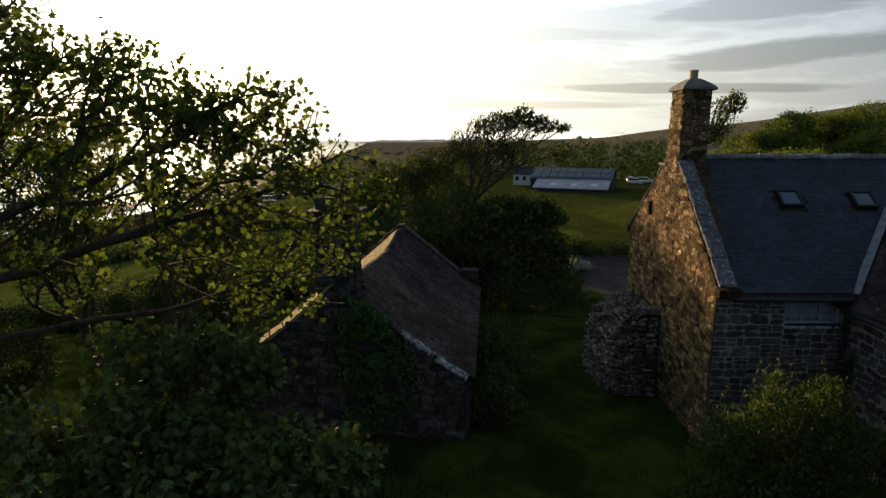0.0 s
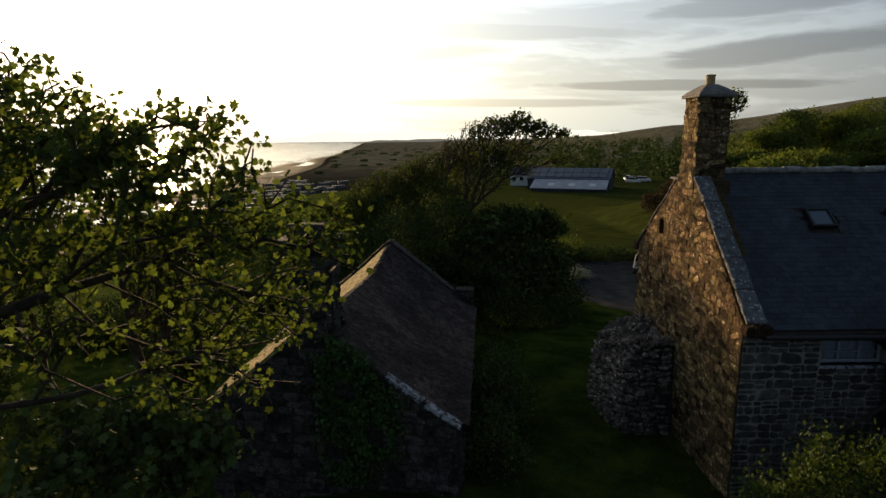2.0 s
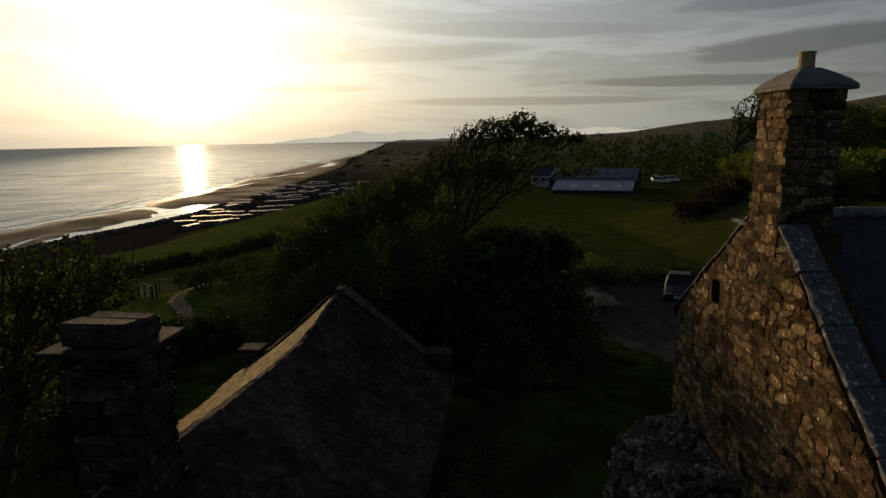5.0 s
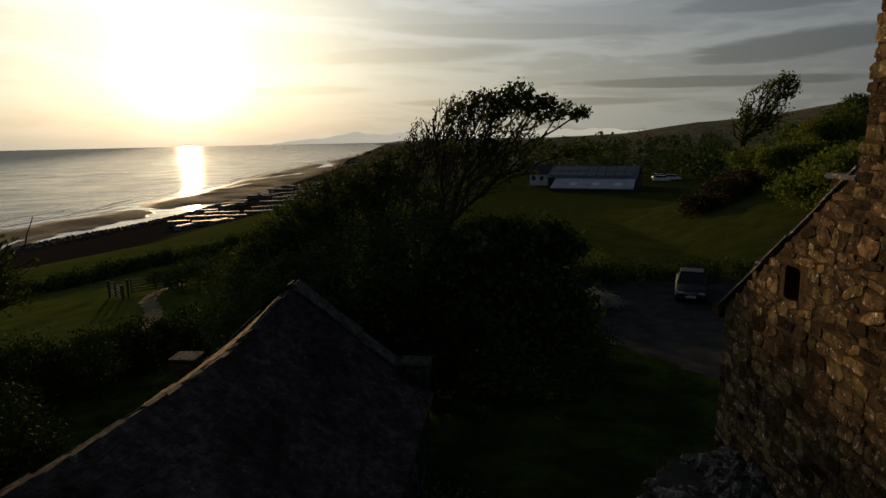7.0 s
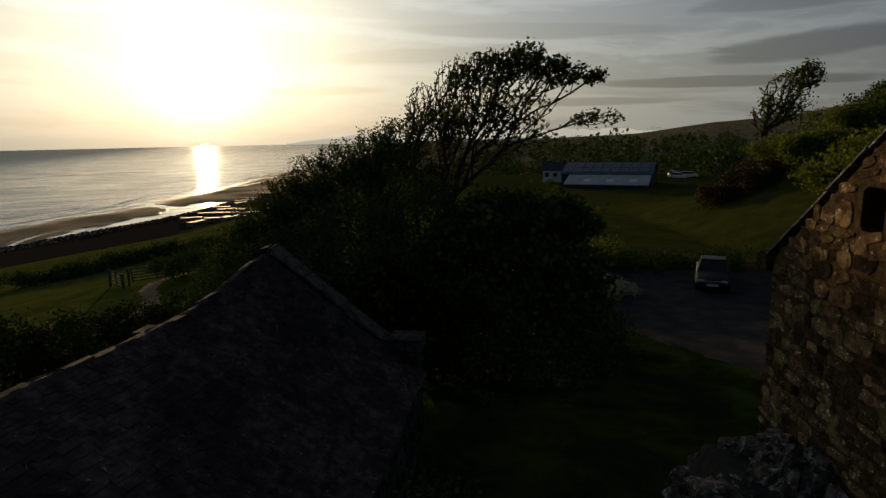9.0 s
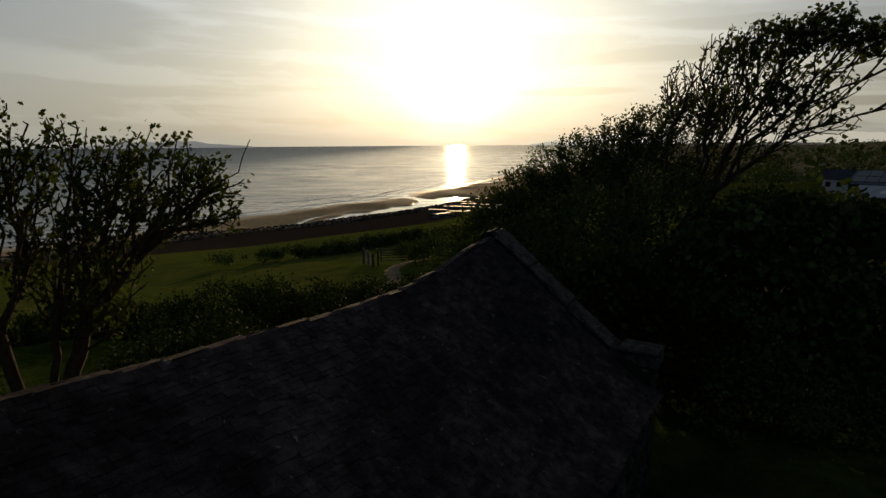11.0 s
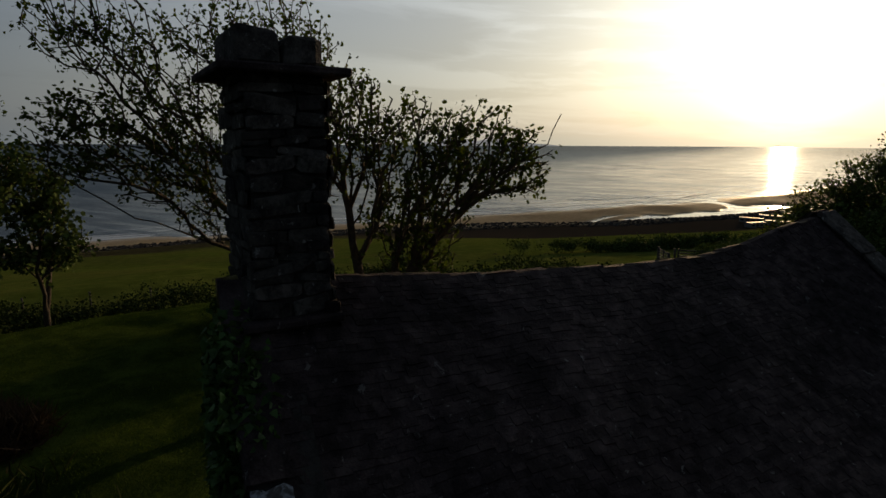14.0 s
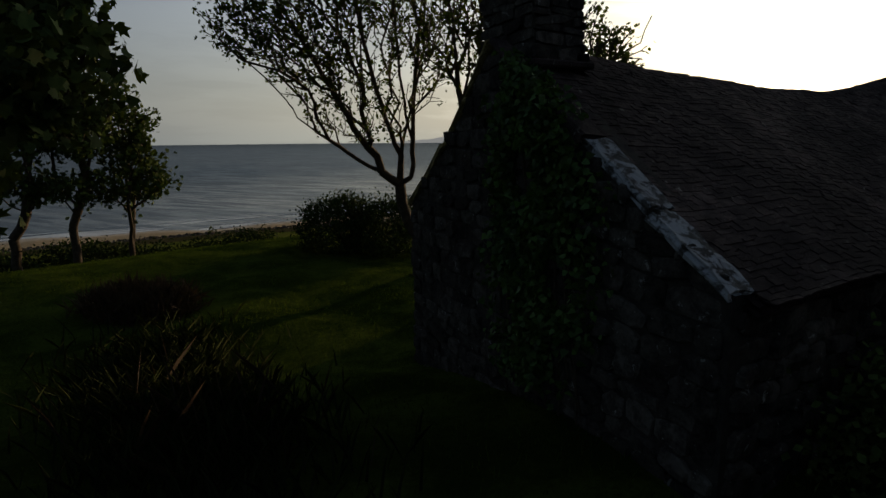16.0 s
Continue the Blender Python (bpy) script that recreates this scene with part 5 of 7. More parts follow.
    # windswept trees behind the outbuilding: one slope of dense twigs, then long limbs that stream to one side
    tree("windswept tree with a dense sloping crown", at_ground(-2.0, 36.6), [((-7.5, 36.2, 2.2), (0.9, 1.3, 1.0), 0.7), ((-6.4, 36.3, 3.1), (1.0, 1.4, 1.0), 0.9), ((-5.2, 36.3, 4.0), (1.0, 1.5, 1.0), 1.0), ((-4.0, 36.4, 4.8), (1.0, 1.5, 1.0), 1.1), ((-2.8, 36.4, 5.4), (1.0, 1.6, 1.0), 1.1), ((-1.6, 36.4, 5.8), (1.0, 1.6, 1.0), 1.1), ((-0.4, 36.4, 6.2), (1.0, 1.5, 1.0), 1.1), ((0.8, 36.4, 6.7), (1.0, 1.4, 1.0), 1.0), ((1.9, 36.4, 6.9), (0.9, 1.2, 0.9), 0.7), ((-4.4, 36.2, 3.0), (1.6, 1.5, 1.2), 0.7), ((-1.6, 36.3, 4.0), (2.0, 1.6, 1.4), 0.9), ((1.4, 36.4, 5.2), (1.6, 1.5, 1.2), 0.8)], 1900, 14, 0.11, KITE, LEAF_WIND, 0.13, 81, 0.6, 0.2, lean=(1.0, 0, 0), bare=0.2, bend=0.12, thin=0.010, direct=0.85, group="windswept trees",
         guides=[[(-1.9, 36.6, 0.4), (-2.6, 36.5, 2.4), (-2.7, 36.4, 4.4), (-2.4, 36.4, 6.2)], [(-1.8, 36.6, 0.6), (-1.0, 36.5, 3.2), (-0.3, 36.4, 5.4), (0.5, 36.4, 7.4)], [(-2.0, 36.6, 0.4), (-4.2, 36.4, 2.0), (-5.2, 36.3, 4.2)], [(-2.4, 36.5, 0.8), (-5.6, 36.4, 1.4), (-7.0, 36.3, 2.4)]])
    tree("windswept tree with crown streaming sideways", at_ground(0.9, 32.8), [((1.0, 32.6, 7.5), (0.7, 1.0, 0.7), 0.9), ((2.1, 32.6, 8.2), (0.8, 1.0, 0.7), 1.0), ((3.2, 32.6, 8.55), (0.9, 1.0, 0.65), 1.0), ((4.4, 32.6, 8.75), (0.9, 0.9, 0.6), 1.0), ((5.6, 32.6, 8.4), (0.75, 0.8, 0.45), 0.7), ((6.6, 32.6, 8.25), (0.4, 0.5, 0.25), 0.3), ((6.7, 32.5, 6.9), (1.0, 0.5, 0.28), 0.2), ((4.2, 32.6, 7.4), (1.3, 1.0, 0.7), 0.6), ((2.6, 32.6, 7.0), (1.3, 1.1, 0.8), 1.0), ((2.6, 32.6, 5.8), (1.4, 1.1, 0.7), 0.7), ((4.4, 32.6, 6.4), (1.2, 1.0, 0.5), 0.4)], 1900, 5, 0.115, LOBED, LEAF_WIND, 0.14, 85, 0.6, 0.16, lean=(0.4, 0, 0), bare=0.25, low=(6.7, 0.7), stripped=(1.6, 3.2), bend=0.1, thin=0.011, direct=0.7, group="windswept trees",
         guides=[[(1.0, 32.8, 1.0), (1.2, 32.7, 3.4), (2.4, 32.6, 5.8), (4.2, 32.6, 7.5), (6.3, 32.6, 8.2)], [(1.1, 32.7, 2.6), (2.0, 32.7, 4.4), (3.8, 32.6, 6.0), (5.6, 32.6, 6.6), (6.6, 32.5, 6.8), (7.5, 32.5, 7.05)], [(1.0, 32.8, 1.4), (0.6, 32.7, 4.0), (0.7, 32.6, 6.0), (1.3, 32.6, 7.6), (2.0, 32.6, 8.5)], [(1.2, 32.7, 3.0), (1.8, 32.7, 5.4), (3.0, 32.6, 7.4), (4.6, 32.6, 9.0)], [(0.9, 32.7, 4.6), (1.6, 32.7, 6.6), (3.2, 32.6, 8.6)], [(2.4, 32.7, 5.4), (4.0, 32.7, 6.8), (5.9, 32.6, 7.7)]])


def line_of(points, gap, radii, up, wobble, seed):
    """Domes of foliage along a line on the ground."""
    r = np.random.default_rng(seed)
    out = []
    for (xa, ya), (xb, yb) in zip(points, points[1:]):
        n = max(1, int(math.hypot(xb - xa, yb - ya) / gap))
        for i in range(n):
            f = (i + r.uniform(-0.2, 0.2)) / n
            x, y = xa + (xb - xa) * f, ya + (yb - ya) * f
            s = 1 + r.uniform(-wobble, wobble)
            out.append(((x, y, float(ground_z(x, y)) + up * s), tuple(q * s for q in radii), 1))
    return out


def garden_shrubs():
    # rear domes beyond y 36, hidden from view, are added to shade the lawn
    shrub("dark tangled thicket under the windswept trees", at_ground(0.5, 31.0), [((-7.4, 35.0, -0.2), (1.5, 1.5, 2.0), 0.6), ((-6.0, 35.4, 1.2), (1.6, 1.5, 2.2), 0.8), ((-4.2, 35.5, 2.2), (1.8, 1.5, 2.5), 0.9), ((-2.2, 35.5, 2.9), (1.9, 1.5, 2.8), 0.9), ((0.0, 35.6, 3.3), (1.9, 1.5, 2.8), 0.9), ((-5.6, 32.4, 0.2), (1.6, 1.6, 1.7), 0.7), ((-3.6, 31.6, 1.2), (1.9, 1.8, 2.2), 1), ((-1.4, 31.4, 1.9), (2.1, 1.9, 2.7), 1), ((0.9, 31.8, 2.2), (2.2, 2.0, 2.8), 1), ((3.0, 32.6, 2.0), (2.1, 1.9, 2.6), 1), ((4.6, 33.6, 1.6), (1.6, 1.6, 1.9), 0.8), ((2.6, 29.8, 0.4), (1.6, 1.4, 1.6), 0.6), ((4.8, 37, 1.0), (2.4, 2.2, 2.9), 0.7), ((5.4, 42, 0.0), (2.4, 2.6, 2.6), 0.6), ((2.6, 47, 0), (3, 3, 3.2), 0.6)], 115000, 0.115, KITE, LEAF_DARK, 91, "thicket", "thicket", 160)
    shrub("broad-leaved young sycamores crowding beside the thicket", at_ground(5.0, 33.0), [((1.8, 30.9, 2.6), (1.0, 0.8, 1.0), 0.7), ((3.0, 31.8, 3.4), (0.9, 0.8, 0.8), 0.8), ((4.2, 32.6, 3.7), (0.8, 0.8, 0.7), 0.7), ((5.3, 33.2, 3.6), (0.8, 0.8, 0.7), 0.7), ((6.1, 33.6, 3.2), (0.7, 0.8, 0.7), 0.6), ((3.8, 31.2, 2.0), (1.1, 0.8, 1.1), 0.8), ((5.2, 32.2, 1.9), (1.0, 0.8, 1.1), 0.8), ((6.3, 33.2, 1.5), (0.8, 0.9, 1.1), 0.7), ((3.2, 30.2, 0.6), (1.1, 0.7, 1.0), 0.6), ((5.0, 31.4, 0.3), (1.1, 0.8, 1.0), 0.6), ((6.3, 32.6, 0.0), (0.9, 0.9, 1.0), 0.5)], 12500, 0.2, LOBED, LEAF_BROAD, 92, "shrub", "shrub", 140, tuft=(0.2, 0.2, 0.1), rise=0.2, shell=0.5)
    shrub("broad-leaved shrub in front of the thicket", at_ground(-0.6, 29.6), [((-1.8, 29.4, 0.6), (1.3, 1.0, 1.5), 1), ((-0.2, 29.2, 1.3), (1.5, 1.1, 1.8), 1.2), ((1.4, 29.4, 0.8), (1.2, 1.0, 1.5), 0.9)], 8000, 0.16, LOBED, LEAF_MID, 93, "shrub", "shrub", 50)
    shrub("low dark planting along the drive", at_ground(5.5, 30.5), line_of([(3.0, 28.2), (6.2, 30.2), (7.5, 33.2), (7.0, 36.0), (6.4, 38.6)], 1.2, (1.1, 1.1, 1.1), 0.3, 0.25, 4), 15000, 0.1, KITE, LEAF_DARK, 95, "planting", "shrubs", 30)
    shrub("pale grey-leaved rounded shrub beside the drive", at_ground(8.7, 41.8), [((8.2, 41.6, -1.5), (0.8, 0.7, 0.5), 1), ((9.3, 41.8, -1.45), (0.9, 0.75, 0.55), 1), ((10.2, 41.9, -1.6), (0.6, 0.6, 0.4), 0.5)], 7000, 0.09, KITE, LEAF_PALE, 97, "shrub", "shrub", 30)
    shrub("long clipped hedge at the foot of the lawn", at_ground(-15.5, 35.7), line_of([(-8.0, 40.5), (-13.4, 37.6), (-17.5, 33.8), (-24, 27.5), (-29, 22)], 0.9, (1.4, 1.4, 1.45), 0.55, 0.15, 5), 80000, 0.13, KITE, LEAF_HEDGE, 99, "hedge", "hedge", 60)
    shrub("low wild hedge along the lawn's far edge", at_ground(-25.4, 15), line_of([(-26, 24), (-25.6, 19), (-25.2, 13), (-25, 6), (-24.6, 0)], 1.0, (1.3, 1.2, 1.15), 0.85, 0.22, 6), 60000, 0.13, KITE, LEAF_HEDGE, 101, "hedge", "hedge", 50)
    shrub("dark round bush under the garden trees", at_ground(-15.4, 30.6), [((-15.8, 30.4, -1.1), (1.5, 1.4, 1.5), 1), ((-14.2, 31.4, -1.1), (1.4, 1.4, 1.5), 1), ((-12.6, 32.4, -1.2), (1.3, 1.3, 1.4), 0.8), ((-17.2, 29.2, -1.3), (1.3, 1.3, 1.2), 0.8)], 17000, 0.12, KITE, LEAF_HEDGE, 103, "bush", "bush", 40)
    shrub("dark low bushes round the garden tree's trunks", at_ground(-9.4, 23.0), [((-9.6, 22.6, 0.3), (1.0, 1.0, 1.2), 0.8), ((-8.4, 23.4, 0.3), (1.2, 1.1, 1.2), 1), ((-9.6, 24.6, 0.2), (1.1, 1.1, 1.2), 0.9)], 11000, 0.11, KITE, LEAF_HEDGE, 104, "bush", "bush", 40)
    shrub("dark bush at the foot of the twiggy tree", at_ground(-17.0, 19.4), [((-17.1, 19.3, -0.3), (1.5, 1.4, 1.25), 1), ((-15.6, 20.6, -0.3), (1.4, 1.3, 1.2), 0.8)], 17000, 0.11, KITE, LEAF_HEDGE, 105, "bush", "bush", 30)
    shrub("bushy evergreen with yellow-green sunlit tips", at_ground(6.7, 10.6), [((5.6, 10.6, 1.2), (0.7, 0.7, 1.5), 0.9), ((6.4, 10.5, 1.7), (0.6, 0.6, 1.75), 1), ((7.2, 10.6, 1.6), (0.7, 0.7, 1.7), 1), ((8.1, 10.4, 1.0), (0.9, 0.8, 1.5), 1), ((6.4, 9.9, 0.6), (1.3, 0.7, 1.1), 0.9), ((5.2, 10.2, 0.5), (0.6, 0.7, 0.8), 0.4)], 26000, 0.085, OVAL, LEAF_GOLD, 107, "bush", "bush", 60, tuft=(0.09, 0.09, 0.17), rise=-1.3)
    shrub("dark shrubs against the outbuilding's side wall", at_ground(2.0, 16.5), [((1.7, 15.4, 0.5), (0.7, 0.9, 1.0), 1), ((2.0, 17.6, 0.7), (0.8, 1.1, 1.3), 1), ((2.1, 19.6, 0.5), (0.8, 1.1, 1.2), 1)], 9000, 0.085, KITE, LEAF_DARK, 109, "shrub", "shrub", 50)
    shrub("dark hedge behind the parked cars", at_ground(13, 46), line_of([(7.5, 47.0), (10, 47.8), (15, 48.4), (22, 48.0)], 1.2, (1.2, 1.1, 0.75), 0.3, 0.25, 8), 15000, 0.13, KITE, LEAF_DARK, 111, "hedge", "hedge", 50)
    shrub("shrubs at the end of the thicket", at_ground(9.0, 48.2), [((8.2, 48.4, -0.8), (1.5, 1.3, 1.3), 1), ((10.6, 48.6, -1.0), (1.4, 1.2, 1.0), 1)], 6000, 0.13, KITE, LEAF, 113, "shrub", "shrub", 30)
    shrub("rusty brown dead-fern clump on the lawn", at_ground(-11.6, 12.2), [((-11.5, 12.1, -0.95), (0.95, 0.9, 0.38), 1), ((-12.5, 11.5, -0.95), (0.8, 0.8, 0.34), 0.7)], 9000, 0.42, SPEAR, FERN_RED, 115, "fern_clump", "fern", 30, tuft=(0.06, 0.06, 0.03), rise=-1.2, shell=0.2)


LEAF_PALE = material("grey_leaf", (0.24, 0.24, 0.22), (0.44, 0.44, 0.40), 3, 0.8, 0.0, spread=0.3, through_light=0.2)
FERN_RED = material("dead_fern", (0.026, 0.016, 0.010), (0.062, 0.036, 0.022), 5, 0.9, 0.0, spread=0.35, through_light=0.25)
garden_trees()
garden_shrubs()


def grass_tufts(name, label, centre, spread, count, length, mat, seed, lean=0.35, wide=0.012, category="grass"):
    r = np.random.default_rng(seed)
    x, y = r.normal(centre[0], spread[0], count), r.normal(centre[1], spread[1], count)
    z = ground_z(x, y)
    base = np.stack([x, y, z - 0.02], 1)
    a = r.uniform(0, 2 * np.pi, count)
    ln = length * r.uniform(0.4, 1.2, count)
    tip = base + np.stack([np.cos(a) * ln * lean * r.uniform(0.2, 1.6, count), np.sin(a) * ln * lean * r.uniform(0.2, 1.6, count), ln], 1)
    mid = base + (tip - base) * 0.55 + np.array([0, 0, 1]) * (ln * 0.12)[:, None]
    w = np.stack([-np.sin(a), np.cos(a), np.zeros(count)], 1) * wide
    verts = np.stack([base - w, base + w, mid + w * 0.8, tip, mid - w * 0.8], 1).reshape(-1, 3)
    faces = np.arange(count)[:, None] * 5 + np.arange(5)[None]
    ob = fast_mesh(name, verts, faces, mat, None)
    return tagged(ob, label, category, kind="stuff")


def lawn_grass():
    r = np.random.default_rng(5)
    n = 130000
    x, y = r.uniform(-24, 6.3, n), r.uniform(4, 30, n)
    keep = r.random(n) < np.clip(1.4 - np.hypot(x + 3, y - 11) / 22, 0.1, 1)
    x, y = x[keep], y[keep]
    n = len(x)
    base = np.stack([x, y, ground_z(x, y) - 0.01], 1)
    a, ln = r.uniform(0, 2 * np.pi, n), r.uniform(0.03, 0.10, n)
    tip = base + np.stack([np.cos(a) * ln * 0.6, np.sin(a) * ln * 0.6, ln], 1)
    w = np.stack([-np.sin(a), np.cos(a), np.zeros(n)], 1) * 0.007
    verts = np.stack([base - w, base + w, tip], 1).reshape(-1, 3)
    tagged(fast_mesh("lawn_grass", verts, np.arange(n)[:, None] * 3 + np.arange(3)[None], GRASS_BLADE, None), "short rough grass of the lawn", "grass", kind="stuff")


REED = material("dark_reed_blade", (0.011, 0.018, 0.007), (0.028, 0.038, 0.014), 3, 0.9, 0.0, spread=0.4, through_light=0.1, spec=0.05)
lawn_grass()
grass_tufts("long_grass", "tall reedy grass and dry stalks beside the path", (-6.6, 11.5), (1.5, 0.7), 1700, 0.5, REED, 15, 0.7, 0.016)
grass_tufts("dry_stalks", "brown dry stalks standing in the long grass", (-4.2, 11.4), (1.2, 0.5), 90, 0.75, DRY_STEM, 16, 0.8, 0.006)
grass_tufts("long_grass", "tall reedy grass and dry stalks beside the path", (-3.6, 11.2), (1.3, 0.6), 1300, 0.45, REED, 17, 0.6, 0.014)


def ivy():
    """Ivy that climbs over the outbuilding's gable."""
    r = np.random.default_rng(33)
    n = 15000
    u = np.concatenate([r.normal(0.85, 0.42, n // 2), r.normal(0.62, 0.3, n // 2)])
    z = np.concatenate([r.uniform(1.0, 3.7, n // 2), 3.9 - 3.6 * r.random(n // 2) ** 1.4])
    roof = np.array([shed_roof(a, 0.5) for a in u])
    ok = (z < roof + 0.1 * (u < 1.25)) & (u < 2.3 - 0.12 * z) & (np.sin(u * 5 + z * 3.1) + np.sin(z * 4.7 - u * 2.2) > -1.0)
    u, z = u[ok], z[ok]
    v = shed_front(u) - r.uniform(0.03, 0.24, len(u)) + 0.3 * r.random(len(u)) * (z > np.array([shed_roof(a, 0.5) for a in u]) - 0.02)
    pts = np.stack([u, v, z], 1)
    ob = empty("ivy", (0, 0, 0), "dark green ivy climbing the outbuilding's gable", "ivy")
    ob.matrix_basis = SHED
    lv, lf = leaves_mesh(pts, 0.085, [(0, 0), (0.42, 0.15), (0.3, 0.5), (0, 1.0), (-0.3, 0.5), (-0.42, 0.15)], 34, droop=0.9, up=0.0)
    fast_mesh("foliage", lv, lf, IVY_LEAF, ob)
    bm = bmesh.new()
    for i in range(9):
        a = Vector((0.2 + i * 0.18, shed_front(0.2 + i * 0.18) - 0.03, -0.2))
        for s in range(8):
            b = a + Vector((r.uniform(-0.16, 0.16), 0, 0.4))
            b.y = shed_front(b.x) - 0.05
            if b.z > shed_roof(b.x, 0.5) - 0.1:
                break
            tube(bm, a, b, 0.014, 0.011, 5)
            a = b
    part("stem", bm, BARK, ob)


ivy()


# ---- cars on the drive ----
def ring_loft(bm, sections):
    rings = [[bm.verts.new(p) for p in s] for s in sections]
    n = len(rings[0])
    for a, b in zip(rings, rings[1:]):
        for i in range(n):
            bm.faces.new((a[i], a[(i + 1) % n], b[(i + 1) % n], b[i]))
    bm.faces.new(rings[0][::-1])
    bm.faces.new(rings[-1])
    bmesh.ops.recalc_face_normals(bm, faces=bm.faces)


def hull(y, half, low, high, tuck=0.8):
    """Cross-section of a car's body at length y."""
    r = min(0.12, (high - low) * 0.3)
    return [(-half * tuck, y, high), (-half + 0.02, y, high - r), (-half, y, low + r * 1.5), (-half + 0.06, y, low), (half - 0.06, y, low), (half, y, low + r * 1.5), (half - 0.02, y, high - r), (half * tuck, y, high)]


def car(label, at, turn, long, half, tall, boxy, paint):
    ob = empty("car", at, label, "car", "parked cars", turn=turn)
    f, b = -long / 2, long / 2
    bonnet, belt = (0.78, 0.92) if not boxy else (1.0, 1.08)
    bm = bmesh.new()
    ring_loft(bm, [hull(f, half * 0.78, 0.32, 0.58), hull(f + 0.12, half * 0.92, 0.22, bonnet - 0.12), hull(f + 0.5, half, 0.2, bonnet), hull(f + 1.25, half, 0.2, belt), hull(b - 1.0, half, 0.2, belt + 0.03), hull(b - 0.2, half * 0.97, 0.22, belt), hull(b, half * 0.85, 0.34, belt - 0.2)])
    part("body", bm, paint, ob, "", True)
    s0, s1 = f + (1.1 if boxy else 1.15), b - (0.25 if boxy else 0.75)
    def glass_ring(y, w, z):
        return [(-w, y, z), (w, y, z)]
    roof0, roof1 = s0 + (0.45 if boxy else 0.85), s1 - (0.2 if boxy else 0.7)
    bm = bmesh.new()
    q = half * 0.86
    for side in (-1, 1):
        vs = [bm.verts.new((side * q, s0, belt - 0.02)), bm.verts.new((side * q * 0.84, roof0, tall - 0.04)), bm.verts.new((side * q * 0.84, roof1, tall - 0.04)), bm.verts.new((side * q, s1, belt - 0.02))]
        bm.faces.new(vs if side > 0 else vs[::-1])
    bm.verts.ensure_lookup_table()
    L, R = bm.verts[0:4], bm.verts[4:8]
    for i in range(3):
        bm.faces.new((L[i], L[i + 1], R[i + 1], R[i]))
    bmesh.ops.recalc_face_normals(bm, faces=bm.faces)
    part("window", bm, CAR_GLASS, ob, "dark tinted glass")
    bm = bmesh.new()
    box(bm, (-q * 0.85, roof0 - 0.03, tall - 0.06), (q * 0.85, roof1 + 0.03, tall), 0.025)
    part("roof", bm, paint, ob)
    for side in (-1, 1):
        for ya, yb, za, zb, wa, wb in ((s0, roof0, belt - 0.02, tall - 0.04, q, q * 0.84), (s1, roof1, belt - 0.02, tall - 0.04, q, q * 0.84)):
            bm = bmesh.new()
            tube(bm, (side * wa, ya, za), (side * wb, yb, zb), 0.035, 0.03, 6)
            part("pillar", bm, paint, ob)
        bm = bmesh.new()
        box(bm, (side * (half + 0.1) - 0.09, s0 + 0.32, belt), (side * (half + 0.1) + 0.09, s0 + 0.42, belt + 0.14), 0.03)
        part("wing_mirror", bm, paint, ob)
        bm = bmesh.new()
        box(bm, (side * half * 0.62 - 0.17, f + 0.02, bonnet - 0.24), (side * half * 0.62 + 0.17, f + 0.22, bonnet - 0.1), 0.04)
        part("headlight", bm, LAMP_GLASS, ob, "clear headlight")
        for y in (f + 0.85, b - 0.85):
            wheel = empty("wheel", (side * (half - 0.12), y, 0.33), "", "")
            wheel.parent = ob
            for key in ("label", "category"):
                if key in wheel:
                    del wheel[key]
            bm = bmesh.new()
            tube(bm, (-0.1, 0, 0), (0.1, 0, 0), 0.33, 0.33, 18)
            part("tyre", bm, TYRE, wheel)
            bm = bmesh.new()
            tube(bm, (side * 0.08, 0, 0), (side * 0.115, 0, 0), 0.22, 0.2, 12)
            part("rim", bm, CHROME, wheel)
    bm = bmesh.new()
    for i in range(3):
        box(bm, (-half * 0.42, f - 0.012, bonnet - 0.26 + i * 0.055), (half * 0.42, f + 0.2, bonnet - 0.235 + i * 0.055), 0.004)
    part("grille", bm, CHROME, ob, "bright bar grille")
    box_part("bumper", (-half * 0.8, f - 0.05, 0.26), (half * 0.8, f + 0.1, 0.44), paint, ob, 0.04)
    box_part("number_plate", (-0.26, f - 0.07, 0.4), (0.26, f - 0.05, 0.51), WHITE_PAINT, ob, 0.004)
    return ob


CAR_GLASS = plain("tinted_car_glass", (0.008, 0.009, 0.01), 0.12, spec=0.25)
CAR_WHITE = plain("white_car_paint", (0.6, 0.6, 0.6), 0.35)
CAR_DARK = plain("dark_grey_car_paint", (0.012, 0.0125, 0.014), 0.45, 0.0, 0.2)
CAR_SILVER = plain("grey_car_paint", (0.10, 0.105, 0.11), 0.3, 0.3, 0.6)
LAMP_GLASS, CHROME, TYRE = plain("headlight_glass", (0.35, 0.36, 0.38), 0.1), plain("chrome", (0.5, 0.5, 0.52), 0.2, 0.9), plain("tyre_rubber", (0.015, 0.015, 0.015), 0.9)
car("dark grey saloon car parked on the gravel", at_ground(15.5, 44.2), -21, 4.4, 0.86, 1.42, False, CAR_DARK)
for cx, cy, ct in ((57.5, 176, 40), (61.5, 179, 70), (59.0, 183, 20)):
    car("white car parked by the farm", at_ground(cx, cy), ct, 4.6, 0.9, 1.7, True, CAR_WHITE)
car("boxy grey off-road car parked on the gravel", at_ground(19.7, 43.2), -14, 4.4, 0.88, 1.75, True, CAR_SILVER)


